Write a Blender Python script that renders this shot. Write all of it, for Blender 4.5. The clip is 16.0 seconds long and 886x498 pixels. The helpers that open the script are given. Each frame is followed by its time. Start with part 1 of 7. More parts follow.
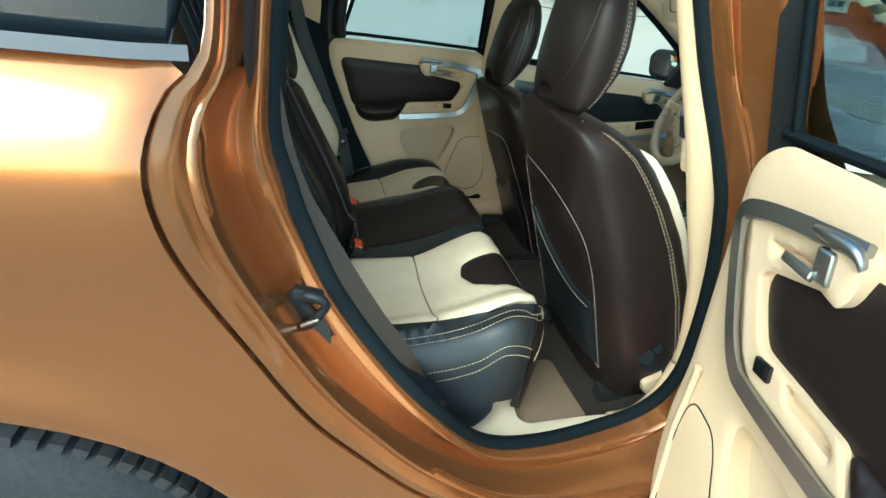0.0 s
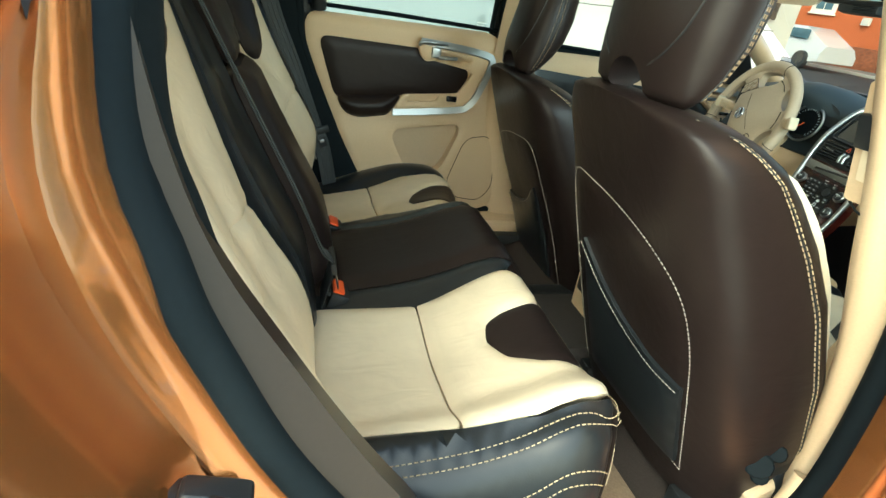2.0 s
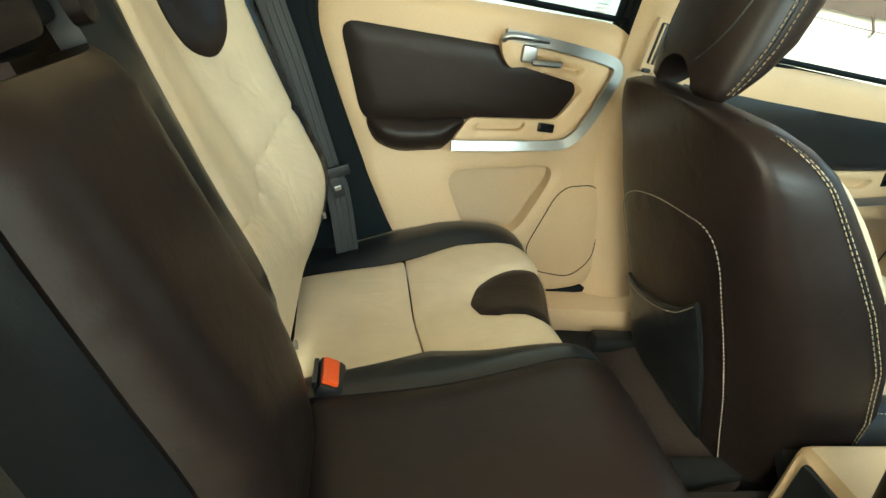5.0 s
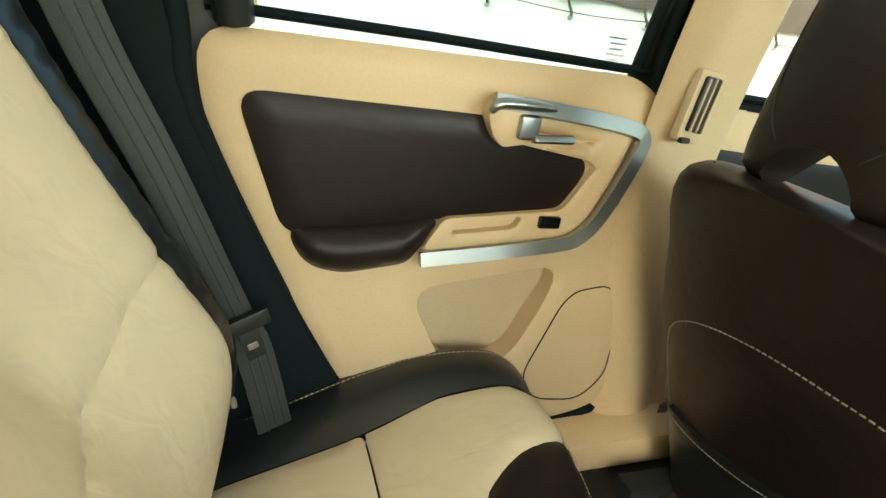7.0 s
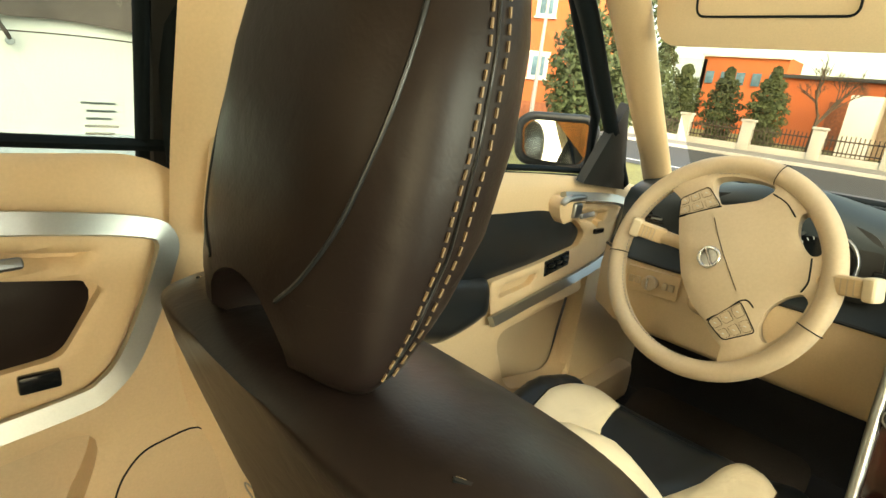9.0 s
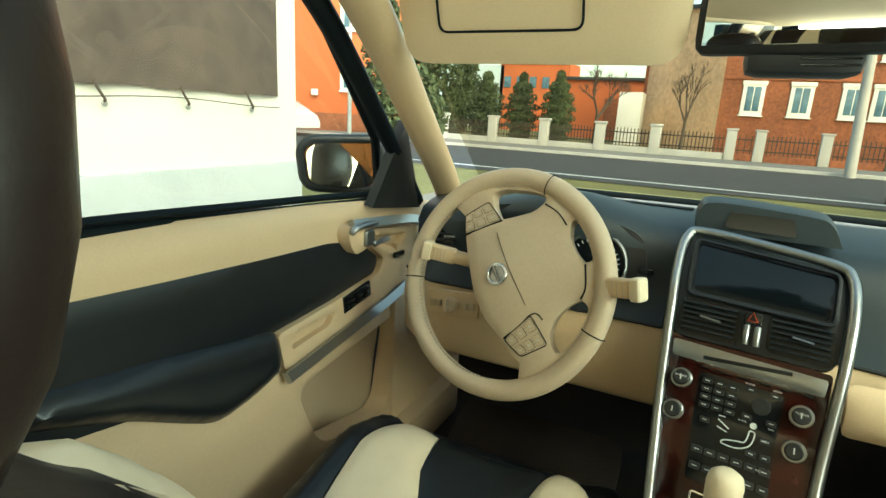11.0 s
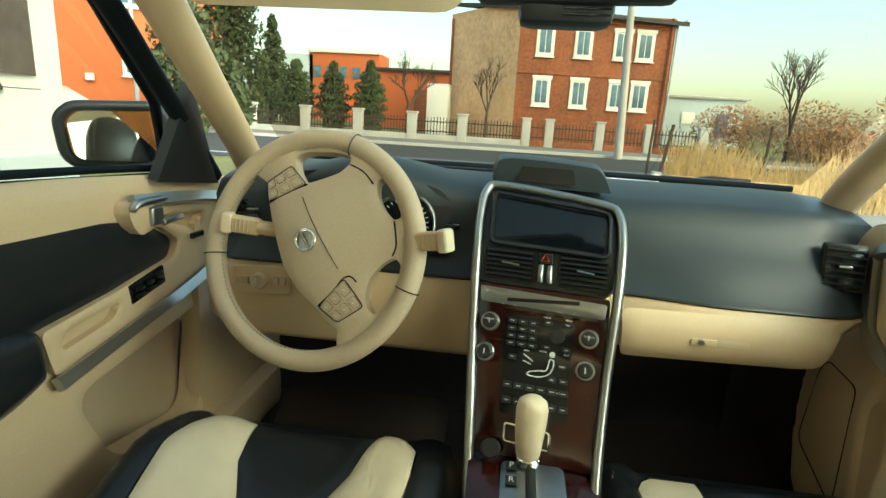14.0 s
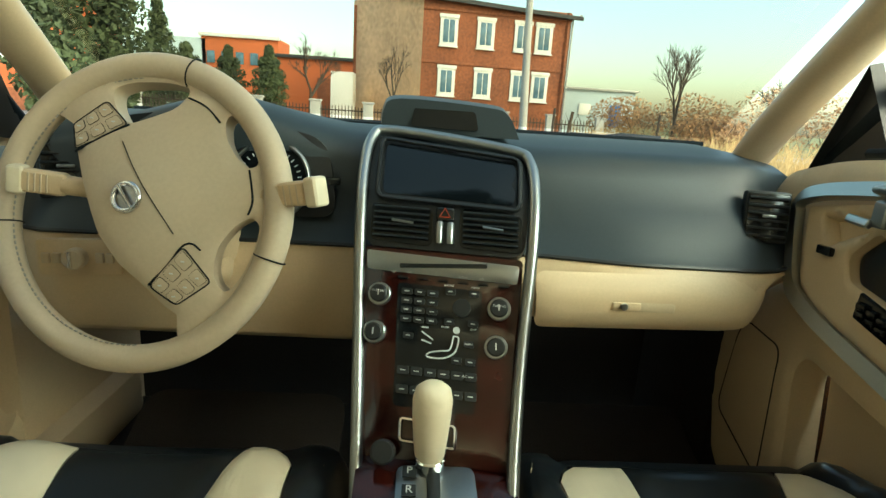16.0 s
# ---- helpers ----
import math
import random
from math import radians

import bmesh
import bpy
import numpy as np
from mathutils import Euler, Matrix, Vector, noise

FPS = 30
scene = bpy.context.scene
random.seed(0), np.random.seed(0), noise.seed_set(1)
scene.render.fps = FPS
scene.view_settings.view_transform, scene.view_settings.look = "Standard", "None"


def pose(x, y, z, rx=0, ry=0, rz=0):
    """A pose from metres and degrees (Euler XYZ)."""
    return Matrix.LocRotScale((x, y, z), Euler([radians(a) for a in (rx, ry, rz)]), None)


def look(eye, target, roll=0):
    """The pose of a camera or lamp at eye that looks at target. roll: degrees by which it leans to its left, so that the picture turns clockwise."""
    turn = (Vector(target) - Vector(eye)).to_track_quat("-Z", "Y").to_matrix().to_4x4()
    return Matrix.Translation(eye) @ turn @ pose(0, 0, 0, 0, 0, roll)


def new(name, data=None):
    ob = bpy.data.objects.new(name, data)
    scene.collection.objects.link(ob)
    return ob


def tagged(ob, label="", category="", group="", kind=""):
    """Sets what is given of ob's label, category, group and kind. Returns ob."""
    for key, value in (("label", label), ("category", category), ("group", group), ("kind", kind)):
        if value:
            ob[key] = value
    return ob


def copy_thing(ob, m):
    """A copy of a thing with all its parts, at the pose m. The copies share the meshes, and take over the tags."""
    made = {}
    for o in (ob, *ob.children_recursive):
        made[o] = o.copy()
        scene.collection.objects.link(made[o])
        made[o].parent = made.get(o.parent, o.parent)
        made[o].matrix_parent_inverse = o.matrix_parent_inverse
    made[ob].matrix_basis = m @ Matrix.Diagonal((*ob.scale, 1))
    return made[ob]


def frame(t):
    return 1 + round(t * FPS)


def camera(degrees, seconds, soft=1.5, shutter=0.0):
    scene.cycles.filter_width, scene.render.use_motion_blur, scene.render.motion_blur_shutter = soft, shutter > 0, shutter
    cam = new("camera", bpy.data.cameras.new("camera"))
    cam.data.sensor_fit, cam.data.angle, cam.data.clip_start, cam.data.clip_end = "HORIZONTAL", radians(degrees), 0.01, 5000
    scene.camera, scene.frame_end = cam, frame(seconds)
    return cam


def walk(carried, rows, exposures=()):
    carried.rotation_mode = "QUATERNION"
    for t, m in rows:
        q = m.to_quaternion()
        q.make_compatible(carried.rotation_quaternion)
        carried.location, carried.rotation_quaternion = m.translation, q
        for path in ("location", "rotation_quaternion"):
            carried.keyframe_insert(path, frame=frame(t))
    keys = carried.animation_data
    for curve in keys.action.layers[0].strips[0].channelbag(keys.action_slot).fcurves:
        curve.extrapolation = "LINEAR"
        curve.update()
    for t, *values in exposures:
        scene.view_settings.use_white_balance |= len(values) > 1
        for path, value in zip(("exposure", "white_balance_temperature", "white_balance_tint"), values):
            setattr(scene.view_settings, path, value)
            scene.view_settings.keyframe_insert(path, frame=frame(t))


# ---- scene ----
cam = camera(79.0, 16.0)
PATH = [
    (0, (1.453, -0.924, 1.314), (-0.276, -0.452, 0.427), 7.3),
    (0.5, (1.344, -0.902, 1.276), (-0.381, -0.414, 0.39), 7.7),
    (1, (1.253, -0.882, 1.238), (-0.472, -0.388, 0.354), 7.8),
    (1.5, (1.162, -0.897, 1.224), (-0.557, -0.386, 0.338), 8.2),
    (2, (1.052, -0.884, 1.212), (-0.661, -0.359, 0.324), 8.5),
    (2.5, (0.938, -0.865, 1.213), (-0.776, -0.36, 0.315), 8.3),
    (3, (0.837, -0.866, 1.247), (-0.879, -0.377, 0.343), 8.8),
    (3.5, (0.759, -0.839, 1.265), (-0.961, -0.415, 0.337), 8.6),
    (3.7, (0.713, -0.832, 1.242), (-1.007, -0.427, 0.305), 9.1),
    (5.8, (0.18, -0.787, 1.079), (-1.569, -0.431, 0.177), 9.3),
    (6, (0.13, -0.792, 1.066), (-1.631, -0.386, 0.209), 9.1),
    (6.5, (0.028, -0.787, 1.104), (-1.699, -0.274, 0.236), 8.8),
    (7, (-0.025, -0.803, 1.142), (-1.726, -0.161, 0.309), 8.8),
    (7.5, (-0.029, -0.75, 1.181), (-1.709, 0.016, 0.412), 7.9),
    (8, (-0.049, -0.667, 1.191), (-1.66, 0.313, 0.523), 7.9),
    (8.5, (-0.082, -0.564, 1.172), (-1.536, 0.656, 0.54), 7.8),
    (9, (-0.093, -0.475, 1.182), (-1.407, 0.919, 0.609), 6.7),
    (9.5, (-0.105, -0.433, 1.179), (-1.244, 1.124, 0.652), 6.5),
    (10, (-0.086, -0.369, 1.212), (-1.125, 1.265, 0.71), 5.0),
    (12.5, (-0.078, -0.331, 1.191), (-0.575, 1.546, 0.713), 3.4),
    (13, (-0.067, -0.33, 1.185), (-0.455, 1.573, 0.709), 3.4),
    (13.5, (-0.067, -0.334, 1.178), (-0.369, 1.585, 0.702), 3.4),
    (14, (-0.062, -0.322, 1.16), (-0.289, 1.607, 0.682), 3.3),
    (14.5, (-0.057, -0.298, 1.164), (-0.206, 1.638, 0.685), 2.7),
    (15, (-0.039, -0.271, 1.15), (-0.09, 1.671, 0.672), 2.7),
    (15.5, (-0.049, -0.221, 1.112), (-0.014, 1.72, 0.631), 3.1),
    (16, (-0.034, -0.177, 1.082), (0.069, 1.759, 0.592), 3.7),
]
walk(cam, [(t, look(eye, target, roll)) for t, eye, target, roll in PATH],
     [(0.0, 2.0, 5150, -13), (1.0, 2.1, 5150, -13), (2.0, 2.5, 5900, -11), (3.5, 3.1, 6900, -8), (6.0, 3.35, 6200, -10), (7.0, 3.3, 6800, -8), (8.5, 3.2, 9600, 2), (9.5, 3.15, 6900, -11), (10.0, 2.95, 6700, -16), (12.5, 2.55, 6900, -16), (16.0, 2.5, 6600, -16)])

# ---- world, sun, exposure ----
world = bpy.data.worlds.new("world")
scene.world = world
world.use_nodes = True
_wn = world.node_tree.nodes
_sky = _wn.new("ShaderNodeTexSky")
_sky.sky_type = "NISHITA"
_sky.sun_disc = False
_sky.sun_elevation, _sky.sun_rotation = radians(36), radians(129)
_sky.air_density, _sky.dust_density = 1.2, 3.0
world.node_tree.links.new(_sky.outputs[0], _wn["Background"].inputs[0])
_wn["Background"].inputs[1].default_value = 0.105
_sun = bpy.data.lights.new("sun", "SUN")
_sun.energy, _sun.angle, _sun.color = 0.24, radians(28), (1.0, 0.91, 0.77)
SUN = new("sun", _sun)
SUN.matrix_world = look((32, -26, 30), (0, 0, 0))


def opening_fill(name, at, target, w, h, watts, colour):
    """An added area lamp that brightens the cabin, standing in for sky light at an opening."""
    lamp_data = bpy.data.lights.new(name, "AREA")
    lamp_data.shape, lamp_data.size, lamp_data.size_y = "RECTANGLE", w, h
    lamp_data.energy, lamp_data.color = watts, colour
    ob = new(name, lamp_data)
    ob.matrix_world = look(at, target)
    return ob


# fill lamps added to lift the dark interior; watts and tints set by eye
opening_fill("doorway_daylight", (0.80, -0.62, 1.02), (0.0, -0.62, 0.98), 0.62, 0.72, 0.42, (1.0, 0.89, 0.70))
opening_fill("front_window_daylight", (0.63, 0.10, 1.22), (0.0, 0.10, 1.10), 0.60, 0.30, 1.6, (0.90, 0.95, 0.96))
# added fill in front of the solid tailgate, which has no window here
opening_fill("tailgate_window_daylight", (0.0, -1.60, 1.30), (0.0, 0.0, 1.15), 0.95, 0.28, 3.3, (1.0, 0.96, 0.84))

# ---- materials ----
def material(name, color, rough=0.5, metal=0.0, scale=60.0, bump=0.1, vary=0.12, stain=3.0, coat=0.0, ior=1.45, random_tint=0.0, fine=0.0, wrinkle=0.0):
    """A surface with grain and relief at a small scale and uneven colour at a large one, in metres."""
    m = bpy.data.materials.new(name)
    m.use_nodes = True
    nt = m.node_tree
    b = nt.nodes["Principled BSDF"]
    b.inputs["Roughness"].default_value, b.inputs["Metallic"].default_value = rough, metal
    b.inputs["Coat Weight"].default_value, b.inputs["IOR"].default_value = coat, ior
    b.inputs["Coat Roughness"].default_value = 0.04
    tc = nt.nodes.new("ShaderNodeTexCoord")
    big, small = nt.nodes.new("ShaderNodeTexNoise"), nt.nodes.new("ShaderNodeTexNoise")
    big.inputs["Scale"].default_value, small.inputs["Scale"].default_value = stain, scale
    big.inputs["Detail"].default_value, small.inputs["Detail"].default_value = 4, 3
    for n in (big, small):
        nt.links.new(tc.outputs["Object"], n.inputs["Vector"])
    add = nt.nodes.new("ShaderNodeMath")
    add.operation = "ADD"
    nt.links.new(big.outputs[0], add.inputs[0])
    nt.links.new(small.outputs[0], add.inputs[1])
    ramp = nt.nodes.new("ShaderNodeMapRange")
    ramp.inputs["From Min"].default_value, ramp.inputs["From Max"].default_value = 0.7, 1.3
    ramp.inputs["To Min"].default_value, ramp.inputs["To Max"].default_value = 1 - vary, 1 + vary
    nt.links.new(add.outputs[0], ramp.inputs["Value"])
    mul = nt.nodes.new("ShaderNodeVectorMath")
    mul.operation = "SCALE"
    mul.inputs[0].default_value = color[:3]
    nt.links.new(ramp.outputs[0], mul.inputs["Scale"])
    out = mul.outputs[0]
    if random_tint:
        info, rr = nt.nodes.new("ShaderNodeObjectInfo"), nt.nodes.new("ShaderNodeMapRange")
        rr.inputs["To Min"].default_value, rr.inputs["To Max"].default_value = 1 - random_tint, 1 + random_tint
        nt.links.new(info.outputs["Random"], rr.inputs["Value"])
        m2 = nt.nodes.new("ShaderNodeVectorMath")
        m2.operation = "SCALE"
        nt.links.new(out, m2.inputs[0])
        nt.links.new(rr.outputs[0], m2.inputs["Scale"])
        out = m2.outputs[0]
    nt.links.new(out, b.inputs["Base Color"])
    if bump:
        bp = nt.nodes.new("ShaderNodeBump")
        bp.inputs["Strength"].default_value, bp.inputs["Distance"].default_value = bump, 0.6 / scale
        src = small
        if fine:
            src = nt.nodes.new("ShaderNodeTexVoronoi")
            src.feature = "DISTANCE_TO_EDGE"
            src.inputs["Scale"].default_value = fine
            bp.inputs["Distance"].default_value = 0.15 / fine
            nt.links.new(tc.outputs["Object"], src.inputs["Vector"])
        nt.links.new(src.outputs[0], bp.inputs["Height"])
        nt.links.new(bp.outputs[0], b.inputs["Normal"])
        if wrinkle:
            wr, wb, mp = nt.nodes.new("ShaderNodeTexNoise"), nt.nodes.new("ShaderNodeBump"), nt.nodes.new("ShaderNodeMapping")
            mp.inputs["Scale"].default_value = (1.0, 0.45, 1.0)
            mp.inputs["Rotation"].default_value = (0.4, 0.3, 0.5)
            wr.inputs["Scale"].default_value, wr.inputs["Detail"].default_value, wr.inputs["Distortion"].default_value = 26, 2.0, 1.2
            wb.inputs["Strength"].default_value, wb.inputs["Distance"].default_value = wrinkle, 0.006
            nt.links.new(tc.outputs["Object"], mp.inputs["Vector"])
            nt.links.new(mp.outputs[0], wr.inputs["Vector"])
            nt.links.new(wr.outputs[0], wb.inputs["Height"])
            nt.links.new(wb.outputs[0], bp.inputs["Normal"])
    rr2 = nt.nodes.new("ShaderNodeMapRange")
    rr2.inputs["To Min"].default_value, rr2.inputs["To Max"].default_value = max(0.02, rough * 0.82), min(1, rough * 1.18)
    nt.links.new(big.outputs[0], rr2.inputs["Value"])
    nt.links.new(rr2.outputs[0], b.inputs["Roughness"])
    return m


def glass_material(name, tint, gloss=0.35):
    """Thin glass: clear, with gloss that grows towards grazing."""
    m = bpy.data.materials.new(name)
    m.use_nodes = True
    nt = m.node_tree
    nt.nodes.clear()
    out, mix = nt.nodes.new("ShaderNodeOutputMaterial"), nt.nodes.new("ShaderNodeMixShader")
    tr, gl, lw = nt.nodes.new("ShaderNodeBsdfTransparent"), nt.nodes.new("ShaderNodeBsdfGlossy"), nt.nodes.new("ShaderNodeLayerWeight")
    power, scale = nt.nodes.new("ShaderNodeMath"), nt.nodes.new("ShaderNodeMath")
    tr.inputs[0].default_value = (*tint, 1)
    gl.inputs["Roughness"].default_value = 0.0
    lw.inputs["Blend"].default_value = 0.5
    power.operation, scale.operation = "POWER", "MULTIPLY_ADD"
    power.inputs[1].default_value = 4.0
    scale.inputs[1].default_value, scale.inputs[2].default_value = gloss, 0.03
    nt.links.new(lw.outputs["Facing"], power.inputs[0])
    nt.links.new(power.outputs[0], scale.inputs[0])
    nt.links.new(scale.outputs[0], mix.inputs[0])
    nt.links.new(tr.outputs[0], mix.inputs[1])
    nt.links.new(gl.outputs[0], mix.inputs[2])
    nt.links.new(mix.outputs[0], out.inputs[0])
    return m


def glow(name, color, strength):
    m = bpy.data.materials.new(name)
    m.use_nodes = True
    b = m.node_tree.nodes["Principled BSDF"]
    b.inputs["Base Color"].default_value = (*color, 1)
    b.inputs["Emission Color"].default_value = (*color, 1)
    b.inputs["Emission Strength"].default_value = strength
    return m


CREAM = material("cream_leather", (0.72, 0.62, 0.45), 0.42, scale=22, bump=0.10, vary=0.05, stain=5, fine=260, wrinkle=0.28)
DARK = material("dark_brown_leather", (0.015, 0.0105, 0.0098), 0.38, scale=40, bump=0.16, vary=0.12, ior=1.30, fine=240, wrinkle=0.12)
BLACKLEATHER = material("black_leather", (0.012, 0.015, 0.018), 0.30, scale=40, bump=0.14, vary=0.1, fine=240)
BEIGE = material("beige_plastic", (0.62, 0.47, 0.30), 0.50, scale=300, bump=0.06, vary=0.05, fine=700)
BEIGE_SOFT = material("beige_wheel_leather", (0.52, 0.42, 0.30), 0.48, scale=200, bump=0.05, vary=0.05, fine=500)
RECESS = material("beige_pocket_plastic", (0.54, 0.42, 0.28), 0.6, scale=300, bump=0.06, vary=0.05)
HEADLINER = material("headliner_cloth", (0.72, 0.58, 0.40), 0.9, scale=500, bump=0.12, vary=0.05)
DASH = material("dash_soft_plastic", (0.024, 0.035, 0.043), 0.50, scale=300, bump=0.15, vary=0.08, fine=600)
PLASTIC = material("black_plastic", (0.014, 0.016, 0.018), 0.45, scale=250, bump=0.06, vary=0.1)
GLOSSBLACK = material("gloss_black_plastic", (0.006, 0.008, 0.010), 0.16, scale=50, bump=0.0, vary=0.05)
RUBBER = material("black_rubber_seal", (0.007, 0.011, 0.014), 0.75, scale=180, bump=0.05, vary=0.1, ior=1.2)
TYRE = material("tyre_rubber", (0.035, 0.036, 0.038), 0.75, scale=120, bump=0.3, vary=0.25)
ALU = material("satin_aluminium", (0.36, 0.38, 0.385), 0.34, 1.0, scale=400, bump=0.03, vary=0.04)
CHROME = material("chrome", (0.75, 0.76, 0.78), 0.08, 1.0, scale=100, bump=0.0, vary=0.03)
WOOD = material("dark_walnut_veneer", (0.024, 0.0042, 0.0030), 0.14, scale=30, bump=0.02, vary=0.4, stain=14, coat=0.2)
PAINT = material("bronze_metallic_paint", (0.45, 0.185, 0.060), 0.22, 0.72, scale=2500, bump=0.012, vary=0.05, stain=1.2, coat=1.0)
BELT = material("seat_belt_webbing", (0.035, 0.040, 0.043), 0.55, scale=350, bump=0.25, vary=0.1)
BUCKLE_RED = material("orange_red_button", (0.80, 0.10, 0.015), 0.35, scale=200, bump=0.0, vary=0.05)
CARPET = material("brown_carpet", (0.024, 0.021, 0.020), 0.95, scale=260, bump=0.6, vary=0.35)
CARPET_BEIGE = material("beige_carpet", (0.20, 0.145, 0.095), 0.95, scale=260, bump=0.6, vary=0.25)
MAT = material("floor_mat_textile", (0.028, 0.021, 0.018), 0.95, scale=320, bump=0.6, vary=0.3)
STITCH = material("cream_thread", (0.46, 0.37, 0.24), 0.6, scale=900, bump=0.1, vary=0.1)
STITCH_TAN = material("tan_thread", (0.25, 0.18, 0.11), 0.6, scale=900, bump=0.1, vary=0.1)
STITCH_GREY = material("grey_thread", (0.30, 0.28, 0.25), 0.6, scale=900, bump=0.1, vary=0.1)
WHITEPRINT = material("white_print", (0.62, 0.64, 0.63), 0.5, scale=100, bump=0.0, vary=0.03)
SCREEN = material("display_glass", (0.004, 0.006, 0.008), 0.10, scale=20, bump=0.0, vary=0.05)
GLASS = glass_material("window_glass", (0.74, 0.77, 0.74))
REARGLASS = glass_material("tinted_side_glass", (0.40, 0.50, 0.53))
# windscreen tint carries the dimmer, creamier sky light in the glass colour
SCREENGLASS = glass_material("windscreen_glass", (0.60, 0.575, 0.50))
TINT = glass_material("dark_window_glass", (0.30, 0.38, 0.40))
MIRROR = material("mirror_glass", (0.80, 0.84, 0.86), 0.02, 1.0, scale=10, bump=0.0, vary=0.01)
HAZARD = material("red_button_print", (0.55, 0.06, 0.02), 0.4, scale=200, bump=0.0, vary=0.05)
TRIM_BROWN = material("brown_grey_trim", (0.017, 0.013, 0.012), 0.40, scale=200, bump=0.10, vary=0.1, fine=400)
STEEL = material("worn_steel", (0.42, 0.42, 0.41), 0.32, 1.0, scale=150, bump=0.05, vary=0.15)

# ---- mesh tools ----
from mathutils import geometry


def link(name, verts, faces, mat, parent=None, label="", smooth=True, angle=40):
    me = bpy.data.meshes.new(name)
    me.from_pydata([tuple(v) for v in verts], [], faces)
    bm = bmesh.new()
    bm.from_mesh(me)
    bmesh.ops.remove_doubles(bm, verts=bm.verts, dist=1e-5)
    bmesh.ops.recalc_face_normals(bm, faces=bm.faces)
    bm.to_mesh(me)
    bm.free()
    if smooth:
        me.shade_smooth()
        me.set_sharp_from_angle(angle=radians(angle))
    me.materials.append(mat)
    ob = new(name, me)
    if parent:
        ob.parent = parent
        ob.matrix_parent_inverse = parent_world(parent).inverted()
    if label:
        tagged(ob, label)
    return ob


def parent_world(ob):
    m = ob.matrix_basis.copy()
    return m if ob.parent is None else parent_world(ob.parent) @ ob.matrix_parent_inverse @ m


def thing(name, at, label, category, group="", kind=""):
    e = new(name)
    e.empty_display_size = 0.05
    e.location = at
    e.matrix_basis = Matrix.Translation(at)
    return tagged(e, label, category, group, kind)


def curve(points, n=8, closed=False):
    """A smooth line through the points (Catmull-Rom)."""
    pts = [Vector(p) for p in points]
    out, k = [], len(pts)
    for i in range(k if closed else k - 1):
        if closed:
            a, b, c, d = (pts[(i + j) % k] for j in (-1, 0, 1, 2))
        else:
            a, b, c, d = pts[max(i - 1, 0)], pts[i], pts[i + 1], pts[min(i + 2, k - 1)]
        for j in range(n):
            t = j / n
            out.append(0.5 * ((2 * b) + (c - a) * t + (2 * a - 5 * b + 4 * c - d) * t * t + (3 * b - a - 3 * c + d) * t ** 3))
    if not closed:
        out.append(pts[-1])
    return out


def rounded(points, r=0.02, n=5):
    """A closed outline in the plane with its corners rounded."""
    pts, out = [Vector(p) for p in points], []
    for i, p in enumerate(pts):
        a, b = pts[i - 1] - p, pts[(i + 1) % len(pts)] - p
        q = min(r, a.length * 0.45, b.length * 0.45)
        s, e = p + a.normalized() * q, p + b.normalized() * q
        out += [(1 - t) ** 2 * s + 2 * t * (1 - t) * p + t * t * e for t in (j / n for j in range(n + 1))]
    return out


def tube(name, pts, r, mat, parent=None, n=8, closed=False, label="", flat=1.0, up=None):
    pts = [Vector(p) for p in pts]
    verts, faces, k = [], [], len(pts)
    prev = None
    for i, p in enumerate(pts):
        if closed:
            d = pts[(i + 1) % k] - pts[i - 1]
        else:
            d = pts[min(i + 1, k - 1)] - pts[max(i - 1, 0)]
        d.normalize()
        ref = Vector(up) if up else (prev or (Vector((0, 0, 1)) if abs(d.z) < 0.9 else Vector((1, 0, 0))))
        s = d.cross(ref).normalized()
        u = s.cross(d).normalized()
        prev = u
        rr = r[i] if isinstance(r, (list, tuple)) else r
        for j in range(n):
            a = 2 * math.pi * j / n
            verts.append(p + s * rr * math.cos(a) + u * rr * flat * math.sin(a))
    for i in range(k if closed else k - 1):
        for j in range(n):
            a, b = i * n + j, i * n + (j + 1) % n
            c, d = ((i + 1) % k) * n + (j + 1) % n, ((i + 1) % k) * n + j
            faces.append((a, b, c, d))
    if not closed:
        faces += [tuple(range(n)), tuple(range((k - 1) * n, k * n))]
    return link(name, verts, faces, mat, parent, label, angle=60)


def loft(name, rings, mat, parent=None, label="", caps=True, angle=45, loop=True):
    n, verts, faces = len(rings[0]), [v for r in rings for v in r], []
    for i in range(len(rings) - 1):
        for j in range(n if loop else n - 1):
            faces.append((i * n + j, i * n + (j + 1) % n, (i + 1) * n + (j + 1) % n, (i + 1) * n + j))
    if caps and loop:
        faces += [tuple(range(n)), tuple(range((len(rings) - 1) * n, len(rings) * n))]
    return link(name, verts, faces, mat, parent, label, angle=angle)


def ribbon(name, pts, across, width, thick, mat, parent=None, label=""):
    """A band along the points; across: its width's direction, one or one a point."""
    rings, pts = [], [Vector(p) for p in pts]
    for i, p in enumerate(pts):
        d = (pts[min(i + 1, len(pts) - 1)] - pts[max(i - 1, 0)]).normalized()
        w = Vector(across[i] if isinstance(across, list) else across)
        w = (w - d * w.dot(d)).normalized() * width / 2
        u = d.cross(w).normalized() * thick / 2
        rings.append([p - w - u * 0.2, p - w * 0.9 - u, p + w * 0.9 - u, p + w - u * 0.2, p + w + u * 0.2, p + w * 0.9 + u, p - w * 0.9 + u, p - w + u * 0.2])
    return loft(name, rings, mat, parent, label, angle=50)


